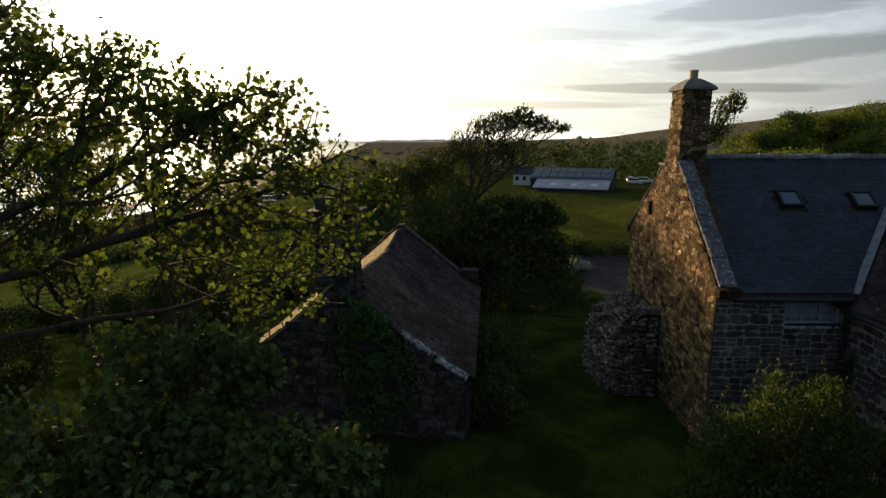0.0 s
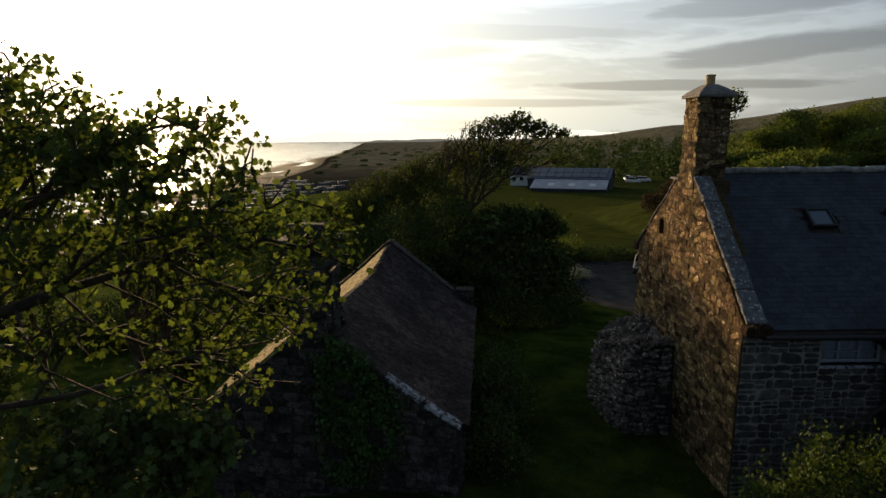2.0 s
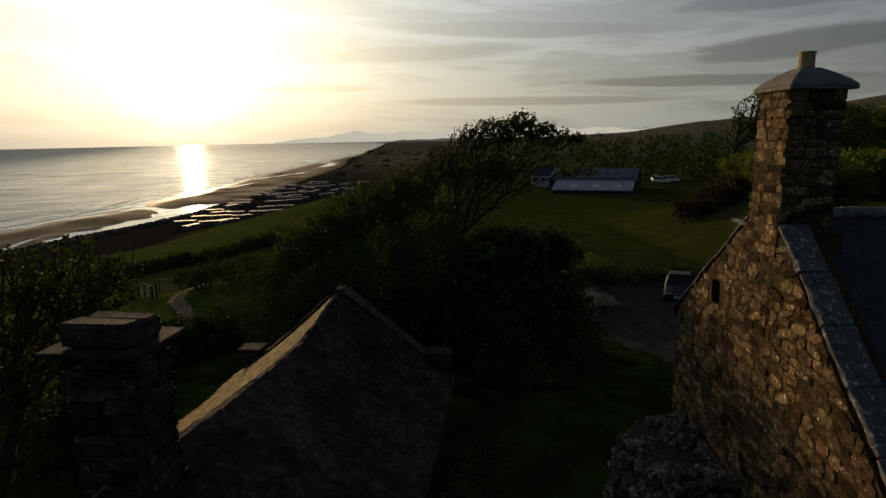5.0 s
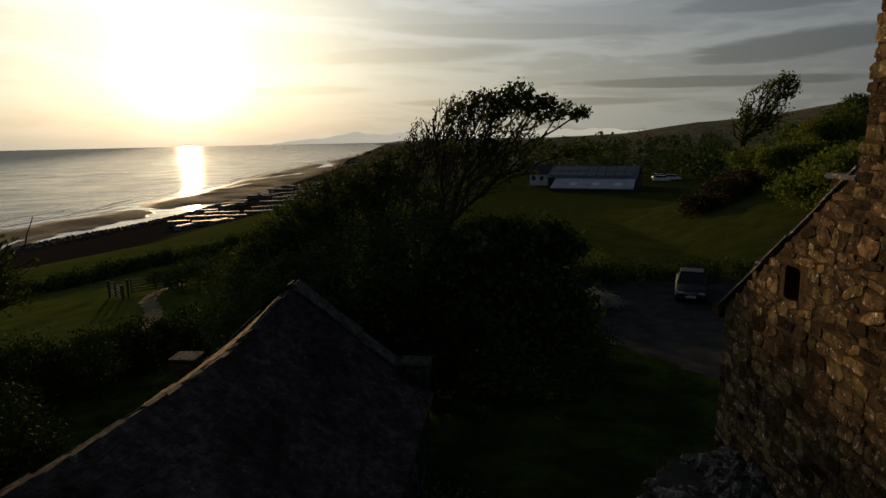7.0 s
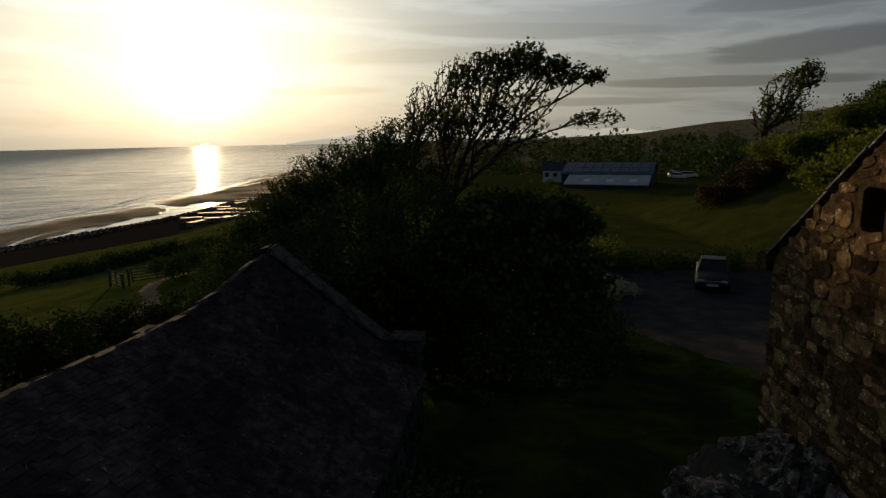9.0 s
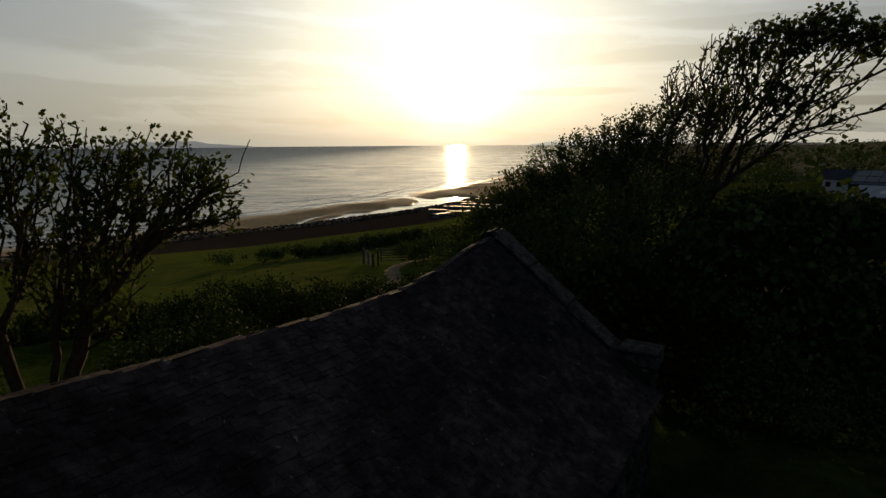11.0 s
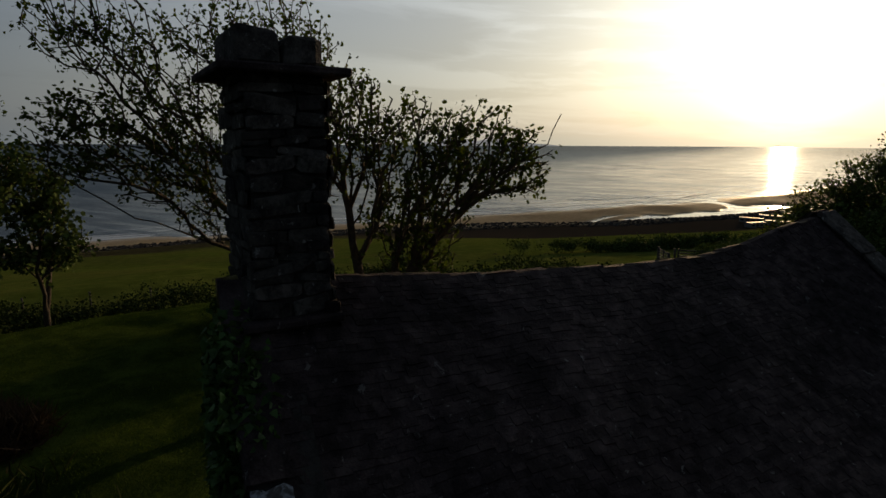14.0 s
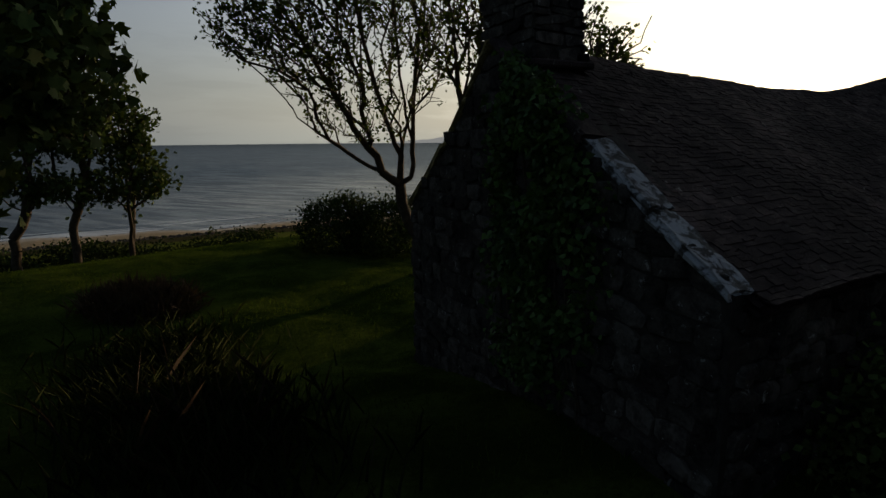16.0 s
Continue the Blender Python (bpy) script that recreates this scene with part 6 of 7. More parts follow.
def drive():
    """Gravel that lies a little over the ground, from the parking place to the back of the house."""
    pts = []
    n, m = 60, 14
    for j in range(n + 1):
        y = 27.5 + 20.0 * j / n
        left = float(np.interp(y, [27.5, 30, 33, 36, 38, 48], [12.2, 11.0, 9.8, 8.2, 7.2, 7.0])) + 0.16 * math.sin(y * 7) + 0.12 * math.sin(y * 2.9)
        for i in range(m + 1):
            x = left + (24 - left) * i / m
            pts.append((x, y, float(ground_z(x, y)) + (0.03 if i else -0.05)))
    faces = [(j * (m + 1) + i, j * (m + 1) + i + 1, (j + 1) * (m + 1) + i + 1, (j + 1) * (m + 1) + i) for j in range(n) for i in range(m)]
    tagged(mesh_object("road", pts, faces, GRAVEL, None, "", True), "grey gravel drive and parking place", "drive", kind="structure")


drive()


# ---- fields, farm and shore ----
def barn():
    ob = empty("barn", (35.9, 160.4, -7.3), "long farm barn with dark panelled roof and pale lean-to", "barn", turn=-21.6)
    left, right = -10.9, 10.2
    prism("wall", [(-6, -2), (8, -2), (8, 4.1), (1, 6.4), (-6, 4.1)], left, right, 0, BARN_WALL, ob)
    prism("roof", [(-6.3, 4.25), (1, 6.65), (8.3, 4.25), (8.3, 4.1), (1, 6.48), (-6.3, 4.1)], left - 0.3, right + 0.3, 0, BARN_ROOF, ob, "dark corrugated roof with solar panels")
    prism("lean_to_roof", [(-12.2, 2.2), (-6.3, 4.05), (-6.3, 3.9), (-12.2, 2.05)], left + 2, right, 0, BARN_PALE, ob, "pale sheet lean-to roof")
    prism("lean_to_wall", [(-12.0, -2), (-6.05, -2), (-6.05, 3.85), (-12.0, 2.0)], left + 2.4, right - 0.2, 0, BARN_WALL, ob)
    for i in range(3):
        a = -4.6 + i * 5.2
        prism("rooflight", [(-10.6, 2.74), (-8.9, 3.27), (-8.9, 3.21), (-10.6, 2.68)], a, a + 1.6, 0, WHITE_PAINT, ob)
    for row in range(2):
        for i in range(9):
            a = left + 0.3 + i * 2.25
            z, yy = 4.62 + row * 0.98, -5.4 + row * 3.0
            prism("solar_panel", [(yy, z), (yy + 2.7, z + 0.885), (yy + 2.7, z + 0.94), (yy, z + 0.055)], a, a + 2.1, 0, PANEL, ob)


BARN_WALL, BARN_ROOF = material("barn_boards", (0.02, 0.02, 0.024), (0.05, 0.05, 0.055), 1, 0.8, 0.2), material("barn_roof_sheet", (0.07, 0.085, 0.12), (0.11, 0.13, 0.17), 0.6, 0.55, 0.1)
BARN_PALE, PANEL = material("pale_roof_sheet", (0.36, 0.35, 0.38), (0.5, 0.49, 0.53), 0.5, 0.6, 0.1), plain("solar_panel", (0.03, 0.04, 0.075), 0.25)
barn()


def cottage(x, y, turn, w, d, h, label, wall=None):
    ob = empty("house", at_ground(x, y), label, "house", "houses of the village", turn=turn)
    prism("wall", [(-d / 2, -0.5), (d / 2, -0.5), (d / 2, h), (0, h + d * 0.35), (-d / 2, h)], -w / 2, w / 2, 0, wall or WHITE_PAINT, ob)
    prism("roof", [(-d / 2 - 0.3, h), (0, h + d * 0.42), (d / 2 + 0.3, h), (d / 2 + 0.3, h - 0.15), (0, h + d * 0.36), (-d / 2 - 0.3, h - 0.15)], -w / 2 - 0.2, w / 2 + 0.2, 0, SLATE_BLUE, ob)
    for i in range(3):
        a = -w / 2 + w * (i + 0.5) / 3
        box_part("window", (a - 0.5, -d / 2 - 0.03, h * 0.45), (a + 0.5, -d / 2 + 0.05, h * 0.45 + 1.1), GLASS, ob, 0.01)
    box_part("chimney", (w / 2 - 1.2, -0.4, h + d * 0.3), (w / 2 - 0.4, 0.4, h + d * 0.55), STONE_FRONT, ob, 0.03)


cottage(24.0, 173.5, -10, 6.4, 5, 3.2, "small white rendered house behind the barn")
cottage(41.0, 85, 20, 3.4, 2.4, 1.1, "small grey stone shed on the hillside", STONE_FRONT)


def caravan_park():
    first = empty("caravan", (0, 0, 0), "pale static caravan in a seaside park", "caravan", "caravans by the shore")
    box_part("body", (-3.6, -1.5, 0.2), (3.6, 1.5, 1.6), CARAVAN, first, 0.1)
    prism("roof", [(-1.7, 1.6), (-1.0, 1.9), (1.0, 1.9), (1.7, 1.6), (1.7, 1.54), (-1.7, 1.54)], -3.8, 3.8, 0, CARAVAN_ROOF, first)
    for i in range(4):
        box_part("window", (-3.3 + i * 1.8, -1.53, 0.8), (-2.2 + i * 1.8, -1.48, 1.4), GLASS, first, 0)
    r = np.random.default_rng(12)
    made = 0
    for row in range(16):
        for i in range(6):
            y = 208 + row * 13 + r.uniform(-2, 2)
            x = float(shore_x(y)) + 72 + i * 10.0 * (1 if row % 3 else 0.6) + r.uniform(-2, 2) + (row % 3)
            if r.random() < 0.3:
                continue
            m = Matrix.Translation(at_ground(x, y)) @ pose(0, 0, 0, 0, 0, (12 if row % 5 else 70) + r.uniform(-7, 7))
            if made == 0:
                first.matrix_basis = m
            else:
                copy_thing(first, m)
            made += 1


CARAVAN, CARAVAN_ROOF = plain("cream_caravan_side", (0.17, 0.168, 0.16), 0.5), plain("pale_caravan_roof", (0.11, 0.112, 0.115), 0.6)
caravan_park()


def rock_bank():
    """Boulders heaped along the top of the beach."""
    r = np.random.default_rng(9)
    verts, faces = [], []
    for _ in range(5200):
        y = r.uniform(-40, 330)
        x = float(shore_x(y)) + float(np.interp(y, [60, 110, 160, 190, 217, 240, 276, 330, 420], [-8, -4, 10, 30, 36, 45, 52, 55, 62])) + r.uniform(0, 1) ** 1.5 * 18
        s = r.uniform(0.3, 0.85)
        m = Matrix.Translation((x, y, float(ground_z(x, y)))) @ Euler(r.uniform(0, 6, 3)).to_matrix().to_4x4() @ Matrix.Diagonal((s, s * r.uniform(0.6, 1), s * r.uniform(0.4, 0.8), 1))
        sv, sf = ROUGH[int(r.integers(len(ROUGH)))]
        n = len(verts)
        verts += [m @ Vector(v) for v in sv]
        faces += [tuple(n + j for j in f) for f in sf]
    tagged(mesh_object("boulders", verts, faces, STONE_BARN), "dark boulders heaped above the beach", "boulders", kind="stuff")


rock_bank()


def field_gate(at, turn, w, label):
    ob = empty("field_gate", at, label, "gate", "field gates", turn=turn)
    for i in range(5):
        box_part("rail", (-w / 2, -0.03, 0.2 + i * 0.23), (w / 2, 0.03, 0.29 + i * 0.23), GATE_WOOD, ob, 0.008)
    for a in (-w / 2 + 0.05, 0, w / 2 - 0.05):
        box_part("upright", (a - 0.05, -0.05, 0.1), (a + 0.05, 0.05, 1.3), GATE_WOOD, ob, 0.008)
    for a in (-w / 2 - 0.22, w / 2 + 0.22):
        box_part("post", (a - 0.08, -0.08, -0.4), (a + 0.08, 0.08, 1.3), GATE_WOOD, ob, 0.02)


GATE_WOOD = material("grey_gate_wood", (0.05, 0.045, 0.04), (0.12, 0.11, 0.095), 4, 0.85, 0.3)
field_gate(at_ground(-25.4, 55.2), -40, 2.6, "weathered wooden five-bar gate standing half open")
field_gate(at_ground(-22.9, 56.6), 40, 3.6, "weathered wooden five-bar gate across the track")


def field_track():
    """A worn earth track that bends from the gates down along the hedge."""
    line = [(-21.6, 58.5), (-22.4, 55.6), (-21.4, 52.6), (-19.2, 49.4), (-17.6, 46.4), (-17.4, 43.0)]
    pts, faces, n = [], [], 40
    for i in range(n + 1):
        f = i / n * (len(line) - 1)
        k = min(int(f), len(line) - 2)
        a, b = Vector((*line[k], 0)), Vector((*line[k + 1], 0))
        c, d = a.lerp(b, f - k), (b - a).normalized()
        w = 0.7 + 0.15 * math.sin(i * 1.7)
        for q in (-w, -w * 0.35, w * 0.35, w):
            x, y = c.x - d.y * q, c.y + d.x * q
            pts.append((x, y, float(ground_z(x, y)) + (0.04 if abs(q) < w else -0.02)))
    for i in range(n):
        for k in range(3):
            faces.append((4 * i + k, 4 * i + k + 1, 4 * i + k + 5, 4 * i + k + 4))
    tagged(mesh_object("track", pts, faces, TRACK_EARTH, None, "", True), "worn brown earth track through the field gate", "track", kind="structure")


TRACK_EARTH = material("worn_earth", (0.10, 0.075, 0.045), (0.24, 0.185, 0.12), 1.6, 0.95, 0.5, fine=9, spec=0.05)
field_track()


def fence_posts():
    r = np.random.default_rng(4)
    first = None
    for x, y in ((-36.5, 8.0), (-36.0, 12.0), (-35.6, 15.2), (-35.0, 18.3), (-34.6, 22.4), (-34.0, 26.5), (-30.6, 41.5), (-28.6, 46.5)):
        bm = bmesh.new()
        tube(bm, (0, 0, -0.3), (r.uniform(-0.05, 0.05), 0, 1.15), 0.06, 0.055, 8)
        ob = part("fence_post", bm, GATE_WOOD)
        ob.matrix_basis = Matrix.Translation(at_ground(x, y))
        tagged(ob, "leaning wooden fence post in the field", "post", "field fence posts")


fence_posts()


def far_bushes():
    shrub("wild hedgerow between the sloping fields", at_ground(-38, 70), line_of([(-62, 46), (-46, 62), (-34, 72), (-20, 78), (-12, 70)], 2.0, (2.2, 2.0, 1.1), 0.2, 0.35, 21), 40000, 0.26, KITE, LEAF_DARK, 131, "hedgerow", "hedge", 60)
    shrub("wild hedgerow between the sloping fields", at_ground(-16, 58), line_of([(-22, 57), (-14, 55), (-9, 46), (-7, 38)], 2.2, (2.0, 1.8, 1.5), 0.5, 0.3, 22), 30000, 0.18, KITE, LEAF_DARK, 133, "hedgerow", "hedge", 60)
    tree("bare wind-bent tree on the hillside", at_ground(36.4, 82), [((37.4, 82, 10.0), (2.6, 3, 2.8), 1), ((39.4, 82, 12.4), (1.8, 2, 1.4), 0.8), ((35.6, 82, 8.0), (1.8, 2, 2.2), 0.5)], 380, 9, 0.32, KITE, LEAF, 0.32, 141, 2.4, 0.5, bare=0.35, thin=0.03, step_len=0.9, direct=0.6)
    spots = ((28, 52, 3.2, 5.0), (34, 57, 3.6, 4.4), (40, 71, 4.2, 6.0), (45, 75, 4.6, 7.0), (50, 74, 4.6, 6.4), (56, 77, 5, 6.4), (62, 72, 5, 5.4), (54, 62, 5, 4.5), (47, 90, 4.4, 3.6), (33, 66, 3.2, 3.6), (36, 78, 3.4, 3.4), (46, 64, 4.2, 3.6))
    for i, (x, y, r, h) in enumerate(spots):
        z = float(ground_z(x, y))
        q = np.random.default_rng(400 + i)
        blobs = [((x + q.normal(0, r * 0.42), y + q.normal(0, r * 0.42), z + h * q.uniform(0.22, 0.78)), (r * q.uniform(0.25, 0.5), r * q.uniform(0.25, 0.5), h * q.uniform(0.14, 0.26)), 1) for _ in range(13)]
        shrub("broad hillside tree in full green leaf", (x, y, z), blobs, 15000, 0.25, KITE, LEAF_HILL, 151 + i * 9, "tree", "tree", 70, "hillside trees", 0.75)
    for i, (x, y, r, h) in enumerate(((24.8, 67, 2.0, 1.5), (27.2, 67, 2.2, 2.2), (29.8, 70, 2.2, 2.0))):
        z = float(ground_z(x, y))
        shrub("dark round gorse bush in the field", (x, y, z), [((x, y, z + h * 0.35), (r, r * 0.8, h * 0.6), 1), ((x + r * 0.7, y, z + h * 0.25), (r * 0.7, r * 0.7, h * 0.45), 0.6)], 4500, 0.22, KITE, GORSE, 251 + i * 9, "bush", "bush", 20, "field bushes", 0.8)
    # woods round the village: too far to tell tree from tree
    r = np.random.default_rng(61)
    pts = []
    for _ in range(330):
        a = radians(r.uniform(1, 36))
        d = r.uniform(185, 1100) if a > radians(4) else r.uniform(260, 620)
        x, y = math.sin(a) * d, math.cos(a) * d
        z, h = float(ground_z(x, y)), (2.5 + 9 * r.random() ** 2) * (1 + d / 900)
        c = in_blobs([((x, y, z + h * 0.5), (h * 0.7, h * 0.7, h * 0.55), 1)], 220, int(r.integers(1e6)), 0.7)
        pts.append(c)
    lv, lf = leaves_mesh(np.concatenate(pts), 1.5, KITE, 62)
    tagged(fast_mesh("far_woods", lv, lf, LEAF_DARK, None), "dark far woods and hedges round the village", "woods", kind="stuff")
    pts = []
    for _ in range(60):
        y = r.uniform(330, 1500)
        x = float(shore_x(y)) + r.uniform(70, 330)
        z, h = float(ground_z(x, y)), r.uniform(1.5, 4)
        pts.append(in_blobs([((x, y, z + h * 0.3), (h * 2.5, h * 2, h * 0.5), 1)], 120, int(r.integers(1e6)), 0.6))
    lv, lf = leaves_mesh(np.concatenate(pts), 1.8, KITE, 63)
    tagged(fast_mesh("coastal_scrub", lv, lf, LEAF_DARK, None), "low dark scrub on the coastal plain", "scrub", kind="stuff")


LEAF_HILL = material("hillside_leaf", (0.066, 0.092, 0.022), (0.155, 0.188, 0.046), 3, 0.8, 0.0, spread=0.35, through_light=0.3, spec=0.06)
GORSE = material("brown_gorse", (0.025, 0.016, 0.008), (0.06, 0.042, 0.02), 3, 0.8, 0.0, spread=0.4, through_light=0.2)
far_bushes()


def telegraph_pole():
    x, y = 38.2, 80
    ob = empty("telegraph_pole", at_ground(x, y), "wooden telegraph pole with sagging wires", "pole")
    bm = bmesh.new()
    tube(bm, (0, 0, -0.3), (0, 0, 6.2), 0.13, 0.09, 8)
    part("post", bm, GATE_WOOD, ob)
    box_part("crossarm", (-0.8, -0.05, 5.7), (0.8, 0.05, 5.82), GATE_WOOD, ob, 0.01)
    for k in (-0.7, 0.7):
        bm = bmesh.new()
        prev = None
        for i in range(13):
            f = i / 12
            p = Vector((k + 40 * f, -14 * f, 5.85 + 7 * f - 5.0 * math.sin(math.pi * f) * 0.25))
            if prev:
                tube(bm, prev, p, 0.012, 0.012, 4)
            prev = p
        part("wire", bm, DARK_PAINT, ob)


telegraph_pole()


# ---- masonry, slate by slate and stone by stone ----
def oven_mass():
    """Round stone oven built against the gable."""
    ob = empty("stone_oven", (0, 0, 0), "rounded dry-stone bread oven against the gable", "oven")
    cy = 18.3
    prof = [(-0.9, 1.5, 1.66), (0.5, 1.68, 1.64), (1.5, 1.5, 1.54), (2.1, 1.3, 1.44), (2.45, 1.14, 1.34)]
    def around(a, rx, ry, z):
        """Point on the squarish, battered outline."""
        s, c = max(0.0, math.sin(a)), math.cos(a)
        w = 1 + 0.035 * math.sin(a * 5 + z * 1.7) + 0.03 * math.sin(z * 3.1 + a * 2.3)
        return Vector((HX - rx * s ** 0.34 * 0.97 * w, cy + ry * math.copysign(abs(c) ** 0.34, c) * 0.97 * w, z))
    def cap(x, y):
        return 2.24 + 0.42 * (x - HX + 1.6) / 1.6 + 0.14 * math.sin(x * 3.1 + y * 2.3) + 0.10 * math.sin(y * 4.1)
    verts, faces, n = [], [], 28
    for z, rx, ry in prof:
        for i in range(n + 1):
            verts.append(around(math.pi * i / n, rx * 0.97, ry * 0.97, z - (0.25 if z > 2.5 else 0)))
    for k in range(len(prof) - 1):
        for i in range(n):
            a = k * (n + 1) + i
            faces.append((a, a + 1, a + n + 2, a + n + 1))
    faces.append(tuple((len(prof) - 1) * (n + 1) + i for i in range(n + 1)))
    mesh_object("core", verts, faces, MORTAR_DARK, ob)
    r = np.random.default_rng(77)
    places, z = [], -0.6
    while z < 2.5:
        h = r.uniform(0.06, 0.13)
        rx, ry = (float(np.interp(z + h / 2, [p[0] for p in prof], [p[k] for p in prof])) for k in (1, 2))
        edge = [around(math.pi * i / 200, rx, ry, z + h / 2) for i in range(201)]
        i = int(r.integers(0, 4))
        while i < 199:
            w, j = r.uniform(0.13, 0.42), i + 1
            while j < 200 and (edge[j] - edge[i]).length < w:
                j += 1
            p, u = (edge[i] + edge[j]) / 2, (edge[j] - edge[i]).normalized()
            nrm = Vector((-u.y, u.x, 0.08))
            if (p - Vector((HX, cy, p.z))).dot(nrm) < 0:
                nrm = Vector((u.y, -u.x, 0.08))
            nrm = (nrm + Vector(r.normal(0, 0.15, 3))).normalized()
            p.z += r.uniform(-0.05, 0.05)
            uu = (u + Vector((0, 0, r.normal(0, 0.16)))).normalized()
            uu = (uu - nrm * uu.dot(nrm)).normalized()
            up = nrm.cross(uu)
            if p.z < cap(p.x, p.y):
                places.append((frame_matrix(p - nrm * 0.03, uu, up, nrm, w * r.uniform(0.85, 1.05), h * r.uniform(0.8, 1.15), r.uniform(0.04, 0.13)), int(r.integers(100))))
            i = j
        z += h * 0.96
    for _ in range(230):
        x, y = HX - r.uniform(0, 1.25), cy + r.uniform(-1.3, 1.3)
        nrm = Vector((r.normal(0, 0.35), r.normal(0, 0.35), 1)).normalized()
        u = Matrix.Rotation(r.uniform(0, 6), 3, nrm) @ nrm.orthogonal().normalized()
        places.append((frame_matrix(Vector((x, y, cap(x, y) - 0.1)), u, nrm.cross(u), nrm, r.uniform(0.14, 0.4), r.uniform(0.1, 0.24), r.uniform(0.06, 0.16)), int(r.integers(100))))
    places.sort(key=lambda q: (q[0].translation - Vector((3, 12, 4))).length)
    pieces("stone", ROUGH, places, STONE_OVEN, ob, "stones")


STONE_OVEN = material("dry_stone_grey", (0.046, 0.038, 0.033), (0.20, 0.165, 0.138), 6, 0.95, 0.8, (0.46, 0.43, 0.39), cover=0.56, blur=0.05, spread=0.6, spec=0.08)
oven_mass()


def log_store():
    ob = empty("log_store", at_ground(9.2, 12.6), "small dark timber lean-to frame against the wing", "log store")
    for x, z in ((-0.42, 2.0), (0.46, 2.5)):
        for y in (-0.75, 0.65):
            box_part("post", (x - 0.05, y - 0.05, -0.2), (x + 0.05, y + 0.05, z), DARK_WOOD, ob, 0.008)
    for y in (-0.75, 0.65):
        bm = bmesh.new()
        tube(bm, (-0.62, y, 1.88), (0.5, y, 2.58), 0.05, 0.05, 4)
        part("rafter", bm, DARK_WOOD, ob)
        bm = bmesh.new()
        tube(bm, (-0.42, y, 1.1), (0.46, y, 2.0), 0.035, 0.035, 4)
        part("brace", bm, GATE_WOOD, ob)
    for z in (0.5, 1.0, 1.5):
        box_part("rail", (-0.45, -0.8, z), (-0.39, 0.7, z + 0.06), GATE_WOOD, ob, 0.006)


log_store()


def house_masonry():
    near = Vector((3, 12, 6))
    def ordered(p):
        return sorted(p, key=lambda q: (q[0].translation - near).length)
    apex = HAPEX
    def west_span(z):
        t, q = max(0.0, (z - HEAVE) / (apex - HEAVE)), max(0.0, (z - HREAR) / (apex - HREAR))
        return -(HY1 + (HRIDGE_Y - HY1) * q) + 0.02, -(HY0 + (HRIDGE_Y - HY0) * t) - 0.02
    pieces("stone", ROUGH, ordered(rubble((HX, 0, 0), (0, -1, 0), (-1, 0, 0), west_span, -0.3, 7.2, (0.09, 0.22), (0.10, 0.44), 0.015, 41, vary=(0.6, 1.15), tilt=10, wob=0.07, holes=((-18.6, -18.2, 5.36, 5.80),))), STONE_HOUSE, west_gable, "stones")
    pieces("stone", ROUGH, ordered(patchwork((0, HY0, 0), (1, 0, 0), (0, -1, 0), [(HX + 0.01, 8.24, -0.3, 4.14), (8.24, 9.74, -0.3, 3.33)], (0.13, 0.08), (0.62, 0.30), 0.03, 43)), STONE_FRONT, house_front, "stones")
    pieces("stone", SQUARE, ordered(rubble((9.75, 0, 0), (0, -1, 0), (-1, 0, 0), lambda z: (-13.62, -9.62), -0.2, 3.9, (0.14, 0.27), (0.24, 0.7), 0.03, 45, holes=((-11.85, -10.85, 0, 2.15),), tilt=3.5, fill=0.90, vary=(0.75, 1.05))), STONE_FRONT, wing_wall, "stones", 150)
    x0, x1, y0, y1 = CH
    faces = (((0, y0 + 0.004, 0), (1, 0, 0), (0, -1, 0), (x0, x1)), ((x0 + 0.004, 0, 0), (0, -1, 0), (-1, 0, 0), (-y1, -y0)), ((0, y1 - 0.004, 0), (-1, 0, 0), (0, 1, 0), (-x1, -x0)))
    places = []
    for k, (o, u, n, s) in enumerate(faces):
        places += rubble(o, u, n, lambda z, s=s: (s[0] + 0.012, s[1] - 0.012), 6.62, 8.98, (0.10, 0.19), (0.14, 0.40), 0.013, 51 + k, tilt=3, wob=0.04, vary=(0.7, 1.1))
    pieces("stone", SQUARE, places, STONE_HOUSE, chimney, "stones")
    # slates of the front slope
    r = np.random.default_rng(71)
    d = Vector((0, math.cos(roof_angle), math.sin(roof_angle)))
    n = Vector((0, -math.sin(roof_angle), math.cos(roof_angle)))
    places, s, row = [], 0.05, 0
    total = (HRIDGE_Y - 13.4) / math.cos(roof_angle)
    while s < total - 0.05:
        x = 7.05 - (0.11 if row % 2 else 0)
        while x < 13.0:
            w = r.uniform(0.2, 0.25)
            p = Vector((x + w / 2, 13.38, 4.14)) + d * (s + 0.1) + n * (0.018 + r.uniform(0, 0.003))
            tip = radians(-2.2)
            dd, nn = d * math.cos(tip) + n * math.sin(tip), n * math.cos(tip) - d * math.sin(tip)
            if not (abs(x + w / 2 - 9.22) < 0.34 and abs(p.y - 15.64) < 0.27) and not (abs(x + w / 2 - 11.12) < 0.34 and abs(p.y - 15.61) < 0.27):
                places.append((frame_matrix(p, (1, 0, 0), dd, nn, w * 0.998, 0.14, 0.010), int(r.integers(100))))
            x += w
        s += 0.132
        row += 1
    pieces("slate", SLATES, ordered(places), SLATE_BLUE, house, "slates")


house_masonry()


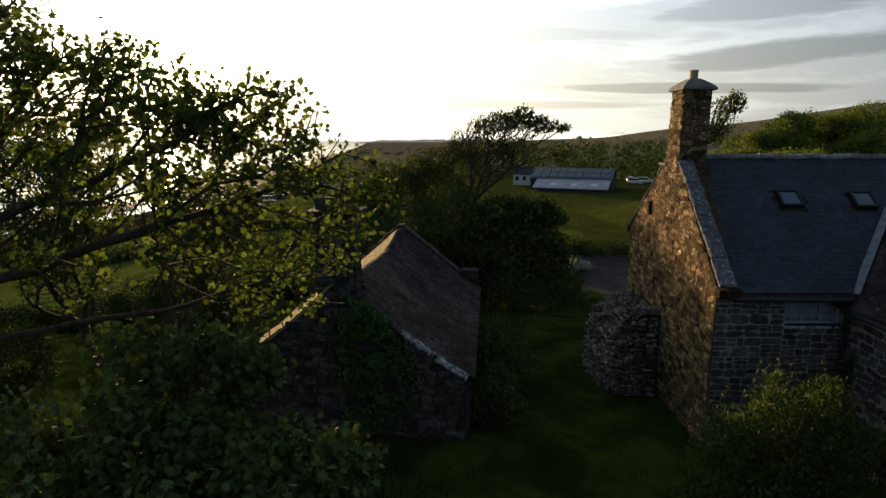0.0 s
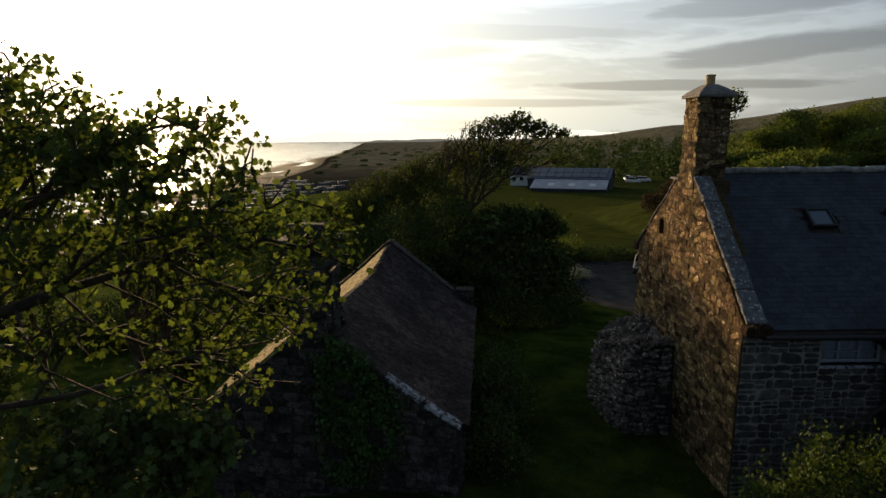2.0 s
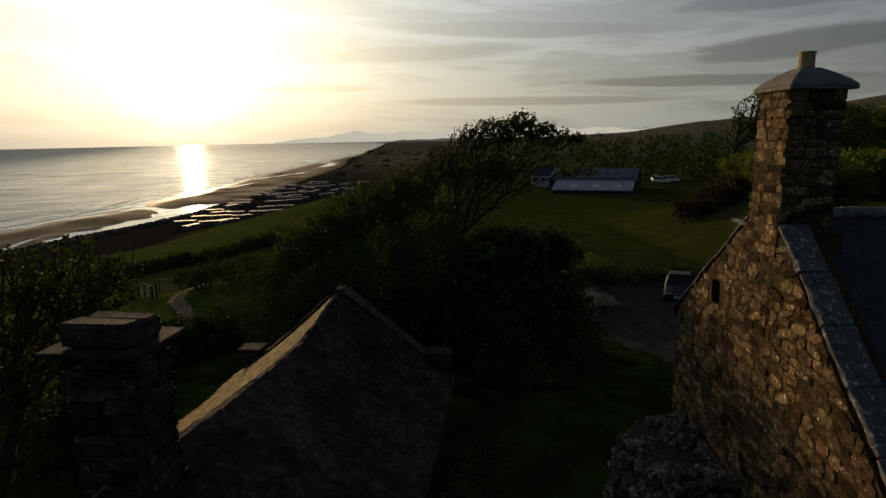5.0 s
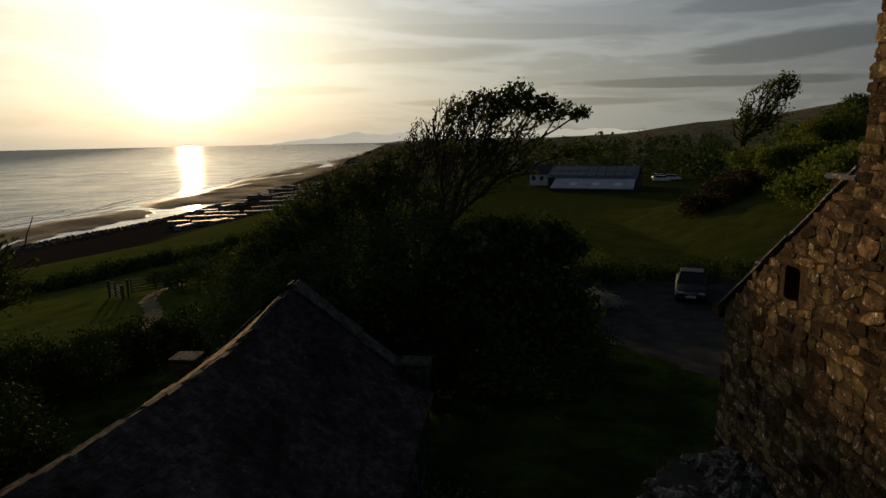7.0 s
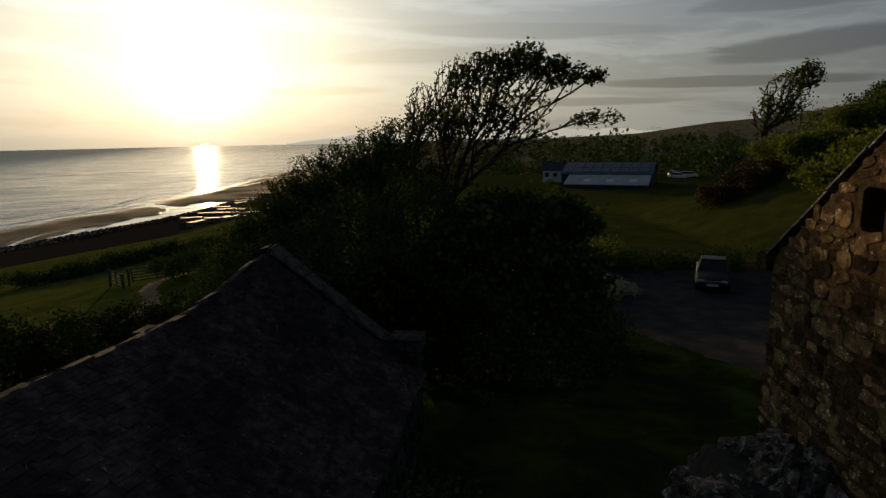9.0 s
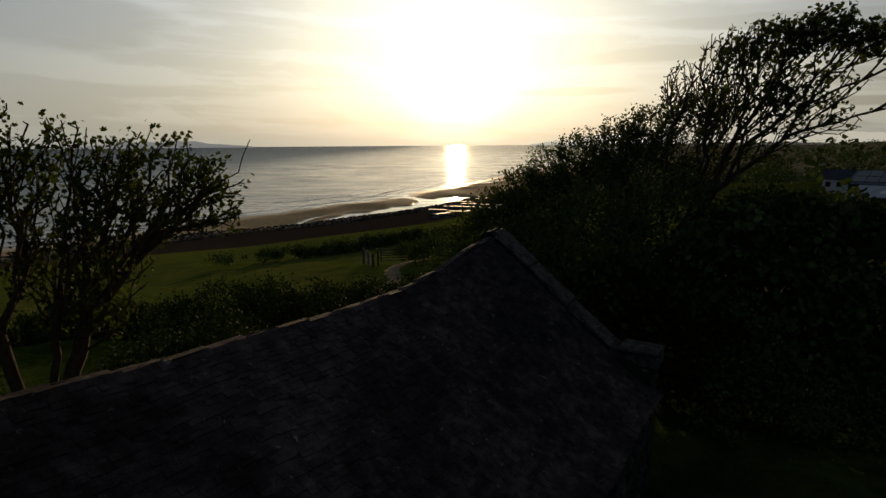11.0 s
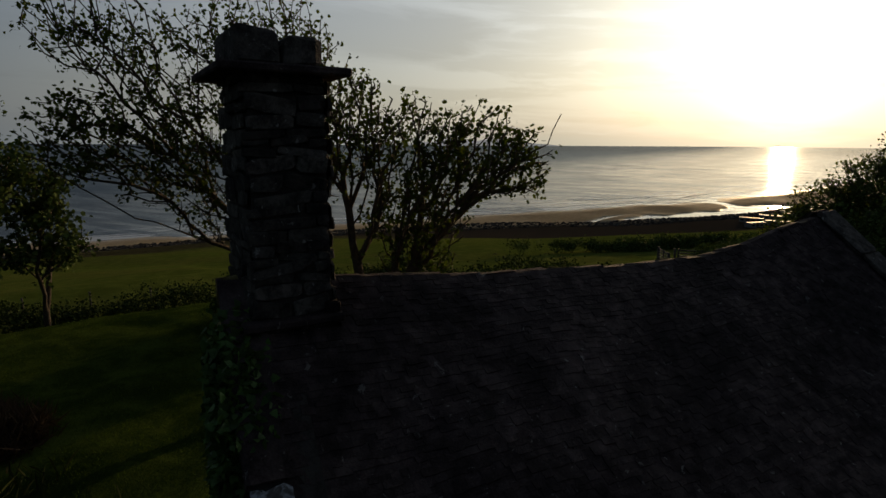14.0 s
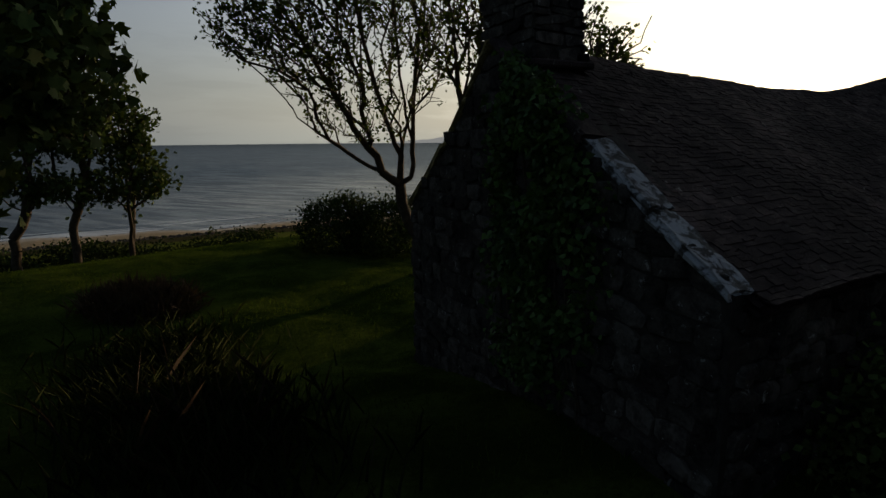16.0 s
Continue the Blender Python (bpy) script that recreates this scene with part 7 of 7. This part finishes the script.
def shed_masonry():
    near = Vector((4.5, -1, 3))
    def ordered(p):
        return sorted(p, key=lambda q: (q[0].translation - near).length)
    def span(z):
        lo = -HALF_L + 0.03
        hi = HALF - 0.03
        if z > SEAVE:
            f = min(1.0, ((z - SEAVE) / (4.02 - SEAVE)) ** (1 / 1.12))
            lo, hi = max(lo, -0.3 - (HALF_L - 0.15) * (1 - f)), min(hi, -0.3 + (HALF + 0.45) * (1 - f))
        return lo, hi
    u = Vector((1, -0.115, 0)).normalized()
    nrm = Vector((-0.115, -1, 0)).normalized()
    places = rubble((0, 0.62, 0), u, nrm, lambda z: tuple(q * 1.003 for q in span(z)), -1.2, 3.85, (0.13, 0.27), (0.2, 0.55), 0.045, 81, tilt=4)
    pieces("stone", ROUGH, ordered(places), STONE_BARN, shed_gable, "stones")
    places = rubble((HALF, 0, 0), (0, 1, 0), (1, 0, 0), lambda z: (0.38, LONG - 0.5), -0.8, SEAVE - 0.3, (0.13, 0.25), (0.2, 0.5), 0.06, 83, tilt=4)
    pieces("stone", ROUGH, sorted(places, key=lambda q: q[0].translation.y), STONE_BARN, shed_side, "stones", 150)
    places = []
    x0, x1, y0, y1 = -0.72, 0.28, 0.78, 1.50
    for k, (o, uu, n, s) in enumerate((((0, y0, 0), (1, 0, 0), (0, -1, 0), (x0, x1)), ((x1, 0, 0), (0, 1, 0), (1, 0, 0), (y0, y1)), ((0, y1, 0), (-1, 0, 0), (0, 1, 0), (-x1, -x0)), ((x0, 0, 0), (0, -1, 0), (-1, 0, 0), (-y1, -y0)))):
        places += rubble(o, uu, n, lambda z, s=s: (s[0] + 0.03, s[1] - 0.03), 3.0, 5.84, (0.07, 0.16), (0.2, 0.6), 0.02, 91 + k, tilt=2)
    pieces("stone", SQUARE, places, STONE_BARN, shed_stack, "stones", 300)
    r = np.random.default_rng(99)
    for side in (1, -1):
        half = HALF if side > 0 else HALF_L
        places, row = [], 0
        s = -0.06
        while True:
            a = half + 0.1 - s
            if a < -0.35:
                break
            um = side * a
            v = shed_front(um) + 0.25 - r.uniform(0, 0.12)
            while v < LONG - 0.44:
                w = r.uniform(0.07, 0.17)
                vc = v + w / 2
                e = 0.06
                z0, z1 = shed_roof(side * (a + e), vc), shed_roof(side * (a - e), vc)
                d = Vector((-side * 2 * e, 0, z1 - z0)).normalized()
                along = Vector((0, -side, (shed_roof(um, vc - side * 0.1) - shed_roof(um, vc + side * 0.1)) / 0.2)).normalized()
                n = along.cross(d).normalized()
                if n.z < 0:
                    n = -n
                if side * (um + 0.3 * (1 - vc / LONG)) > 0.08 and not (-0.75 < um < 0.32 and 0.7 < vc < 1.5):
                    p = Vector((um, vc, shed_roof(um, vc))) + n * (0.004 + r.uniform(0, 0.008))
                    tip = radians(-2.6 + r.normal(0, 1.4))
                    dd, nn = d * math.cos(tip) + n * math.sin(tip), n * math.cos(tip) - d * math.sin(tip)
                    sk = radians(r.normal(0, 2.4))
                    places.append((frame_matrix(p, along * math.cos(sk) + dd * math.sin(sk), dd * math.cos(sk) - along * math.sin(sk), nn, w * 1.02, r.uniform(0.062, 0.10), r.uniform(0.006, 0.013)), int(r.integers(100))))
                v += w
            s += 0.056
            row += 1
        pieces("slate", SLATES, ordered(places), SLATE_OLD if side > 0 else SLATE_MOSS_LIT, shed, "slates", 300 if side > 0 else 0)


shed_masonry()
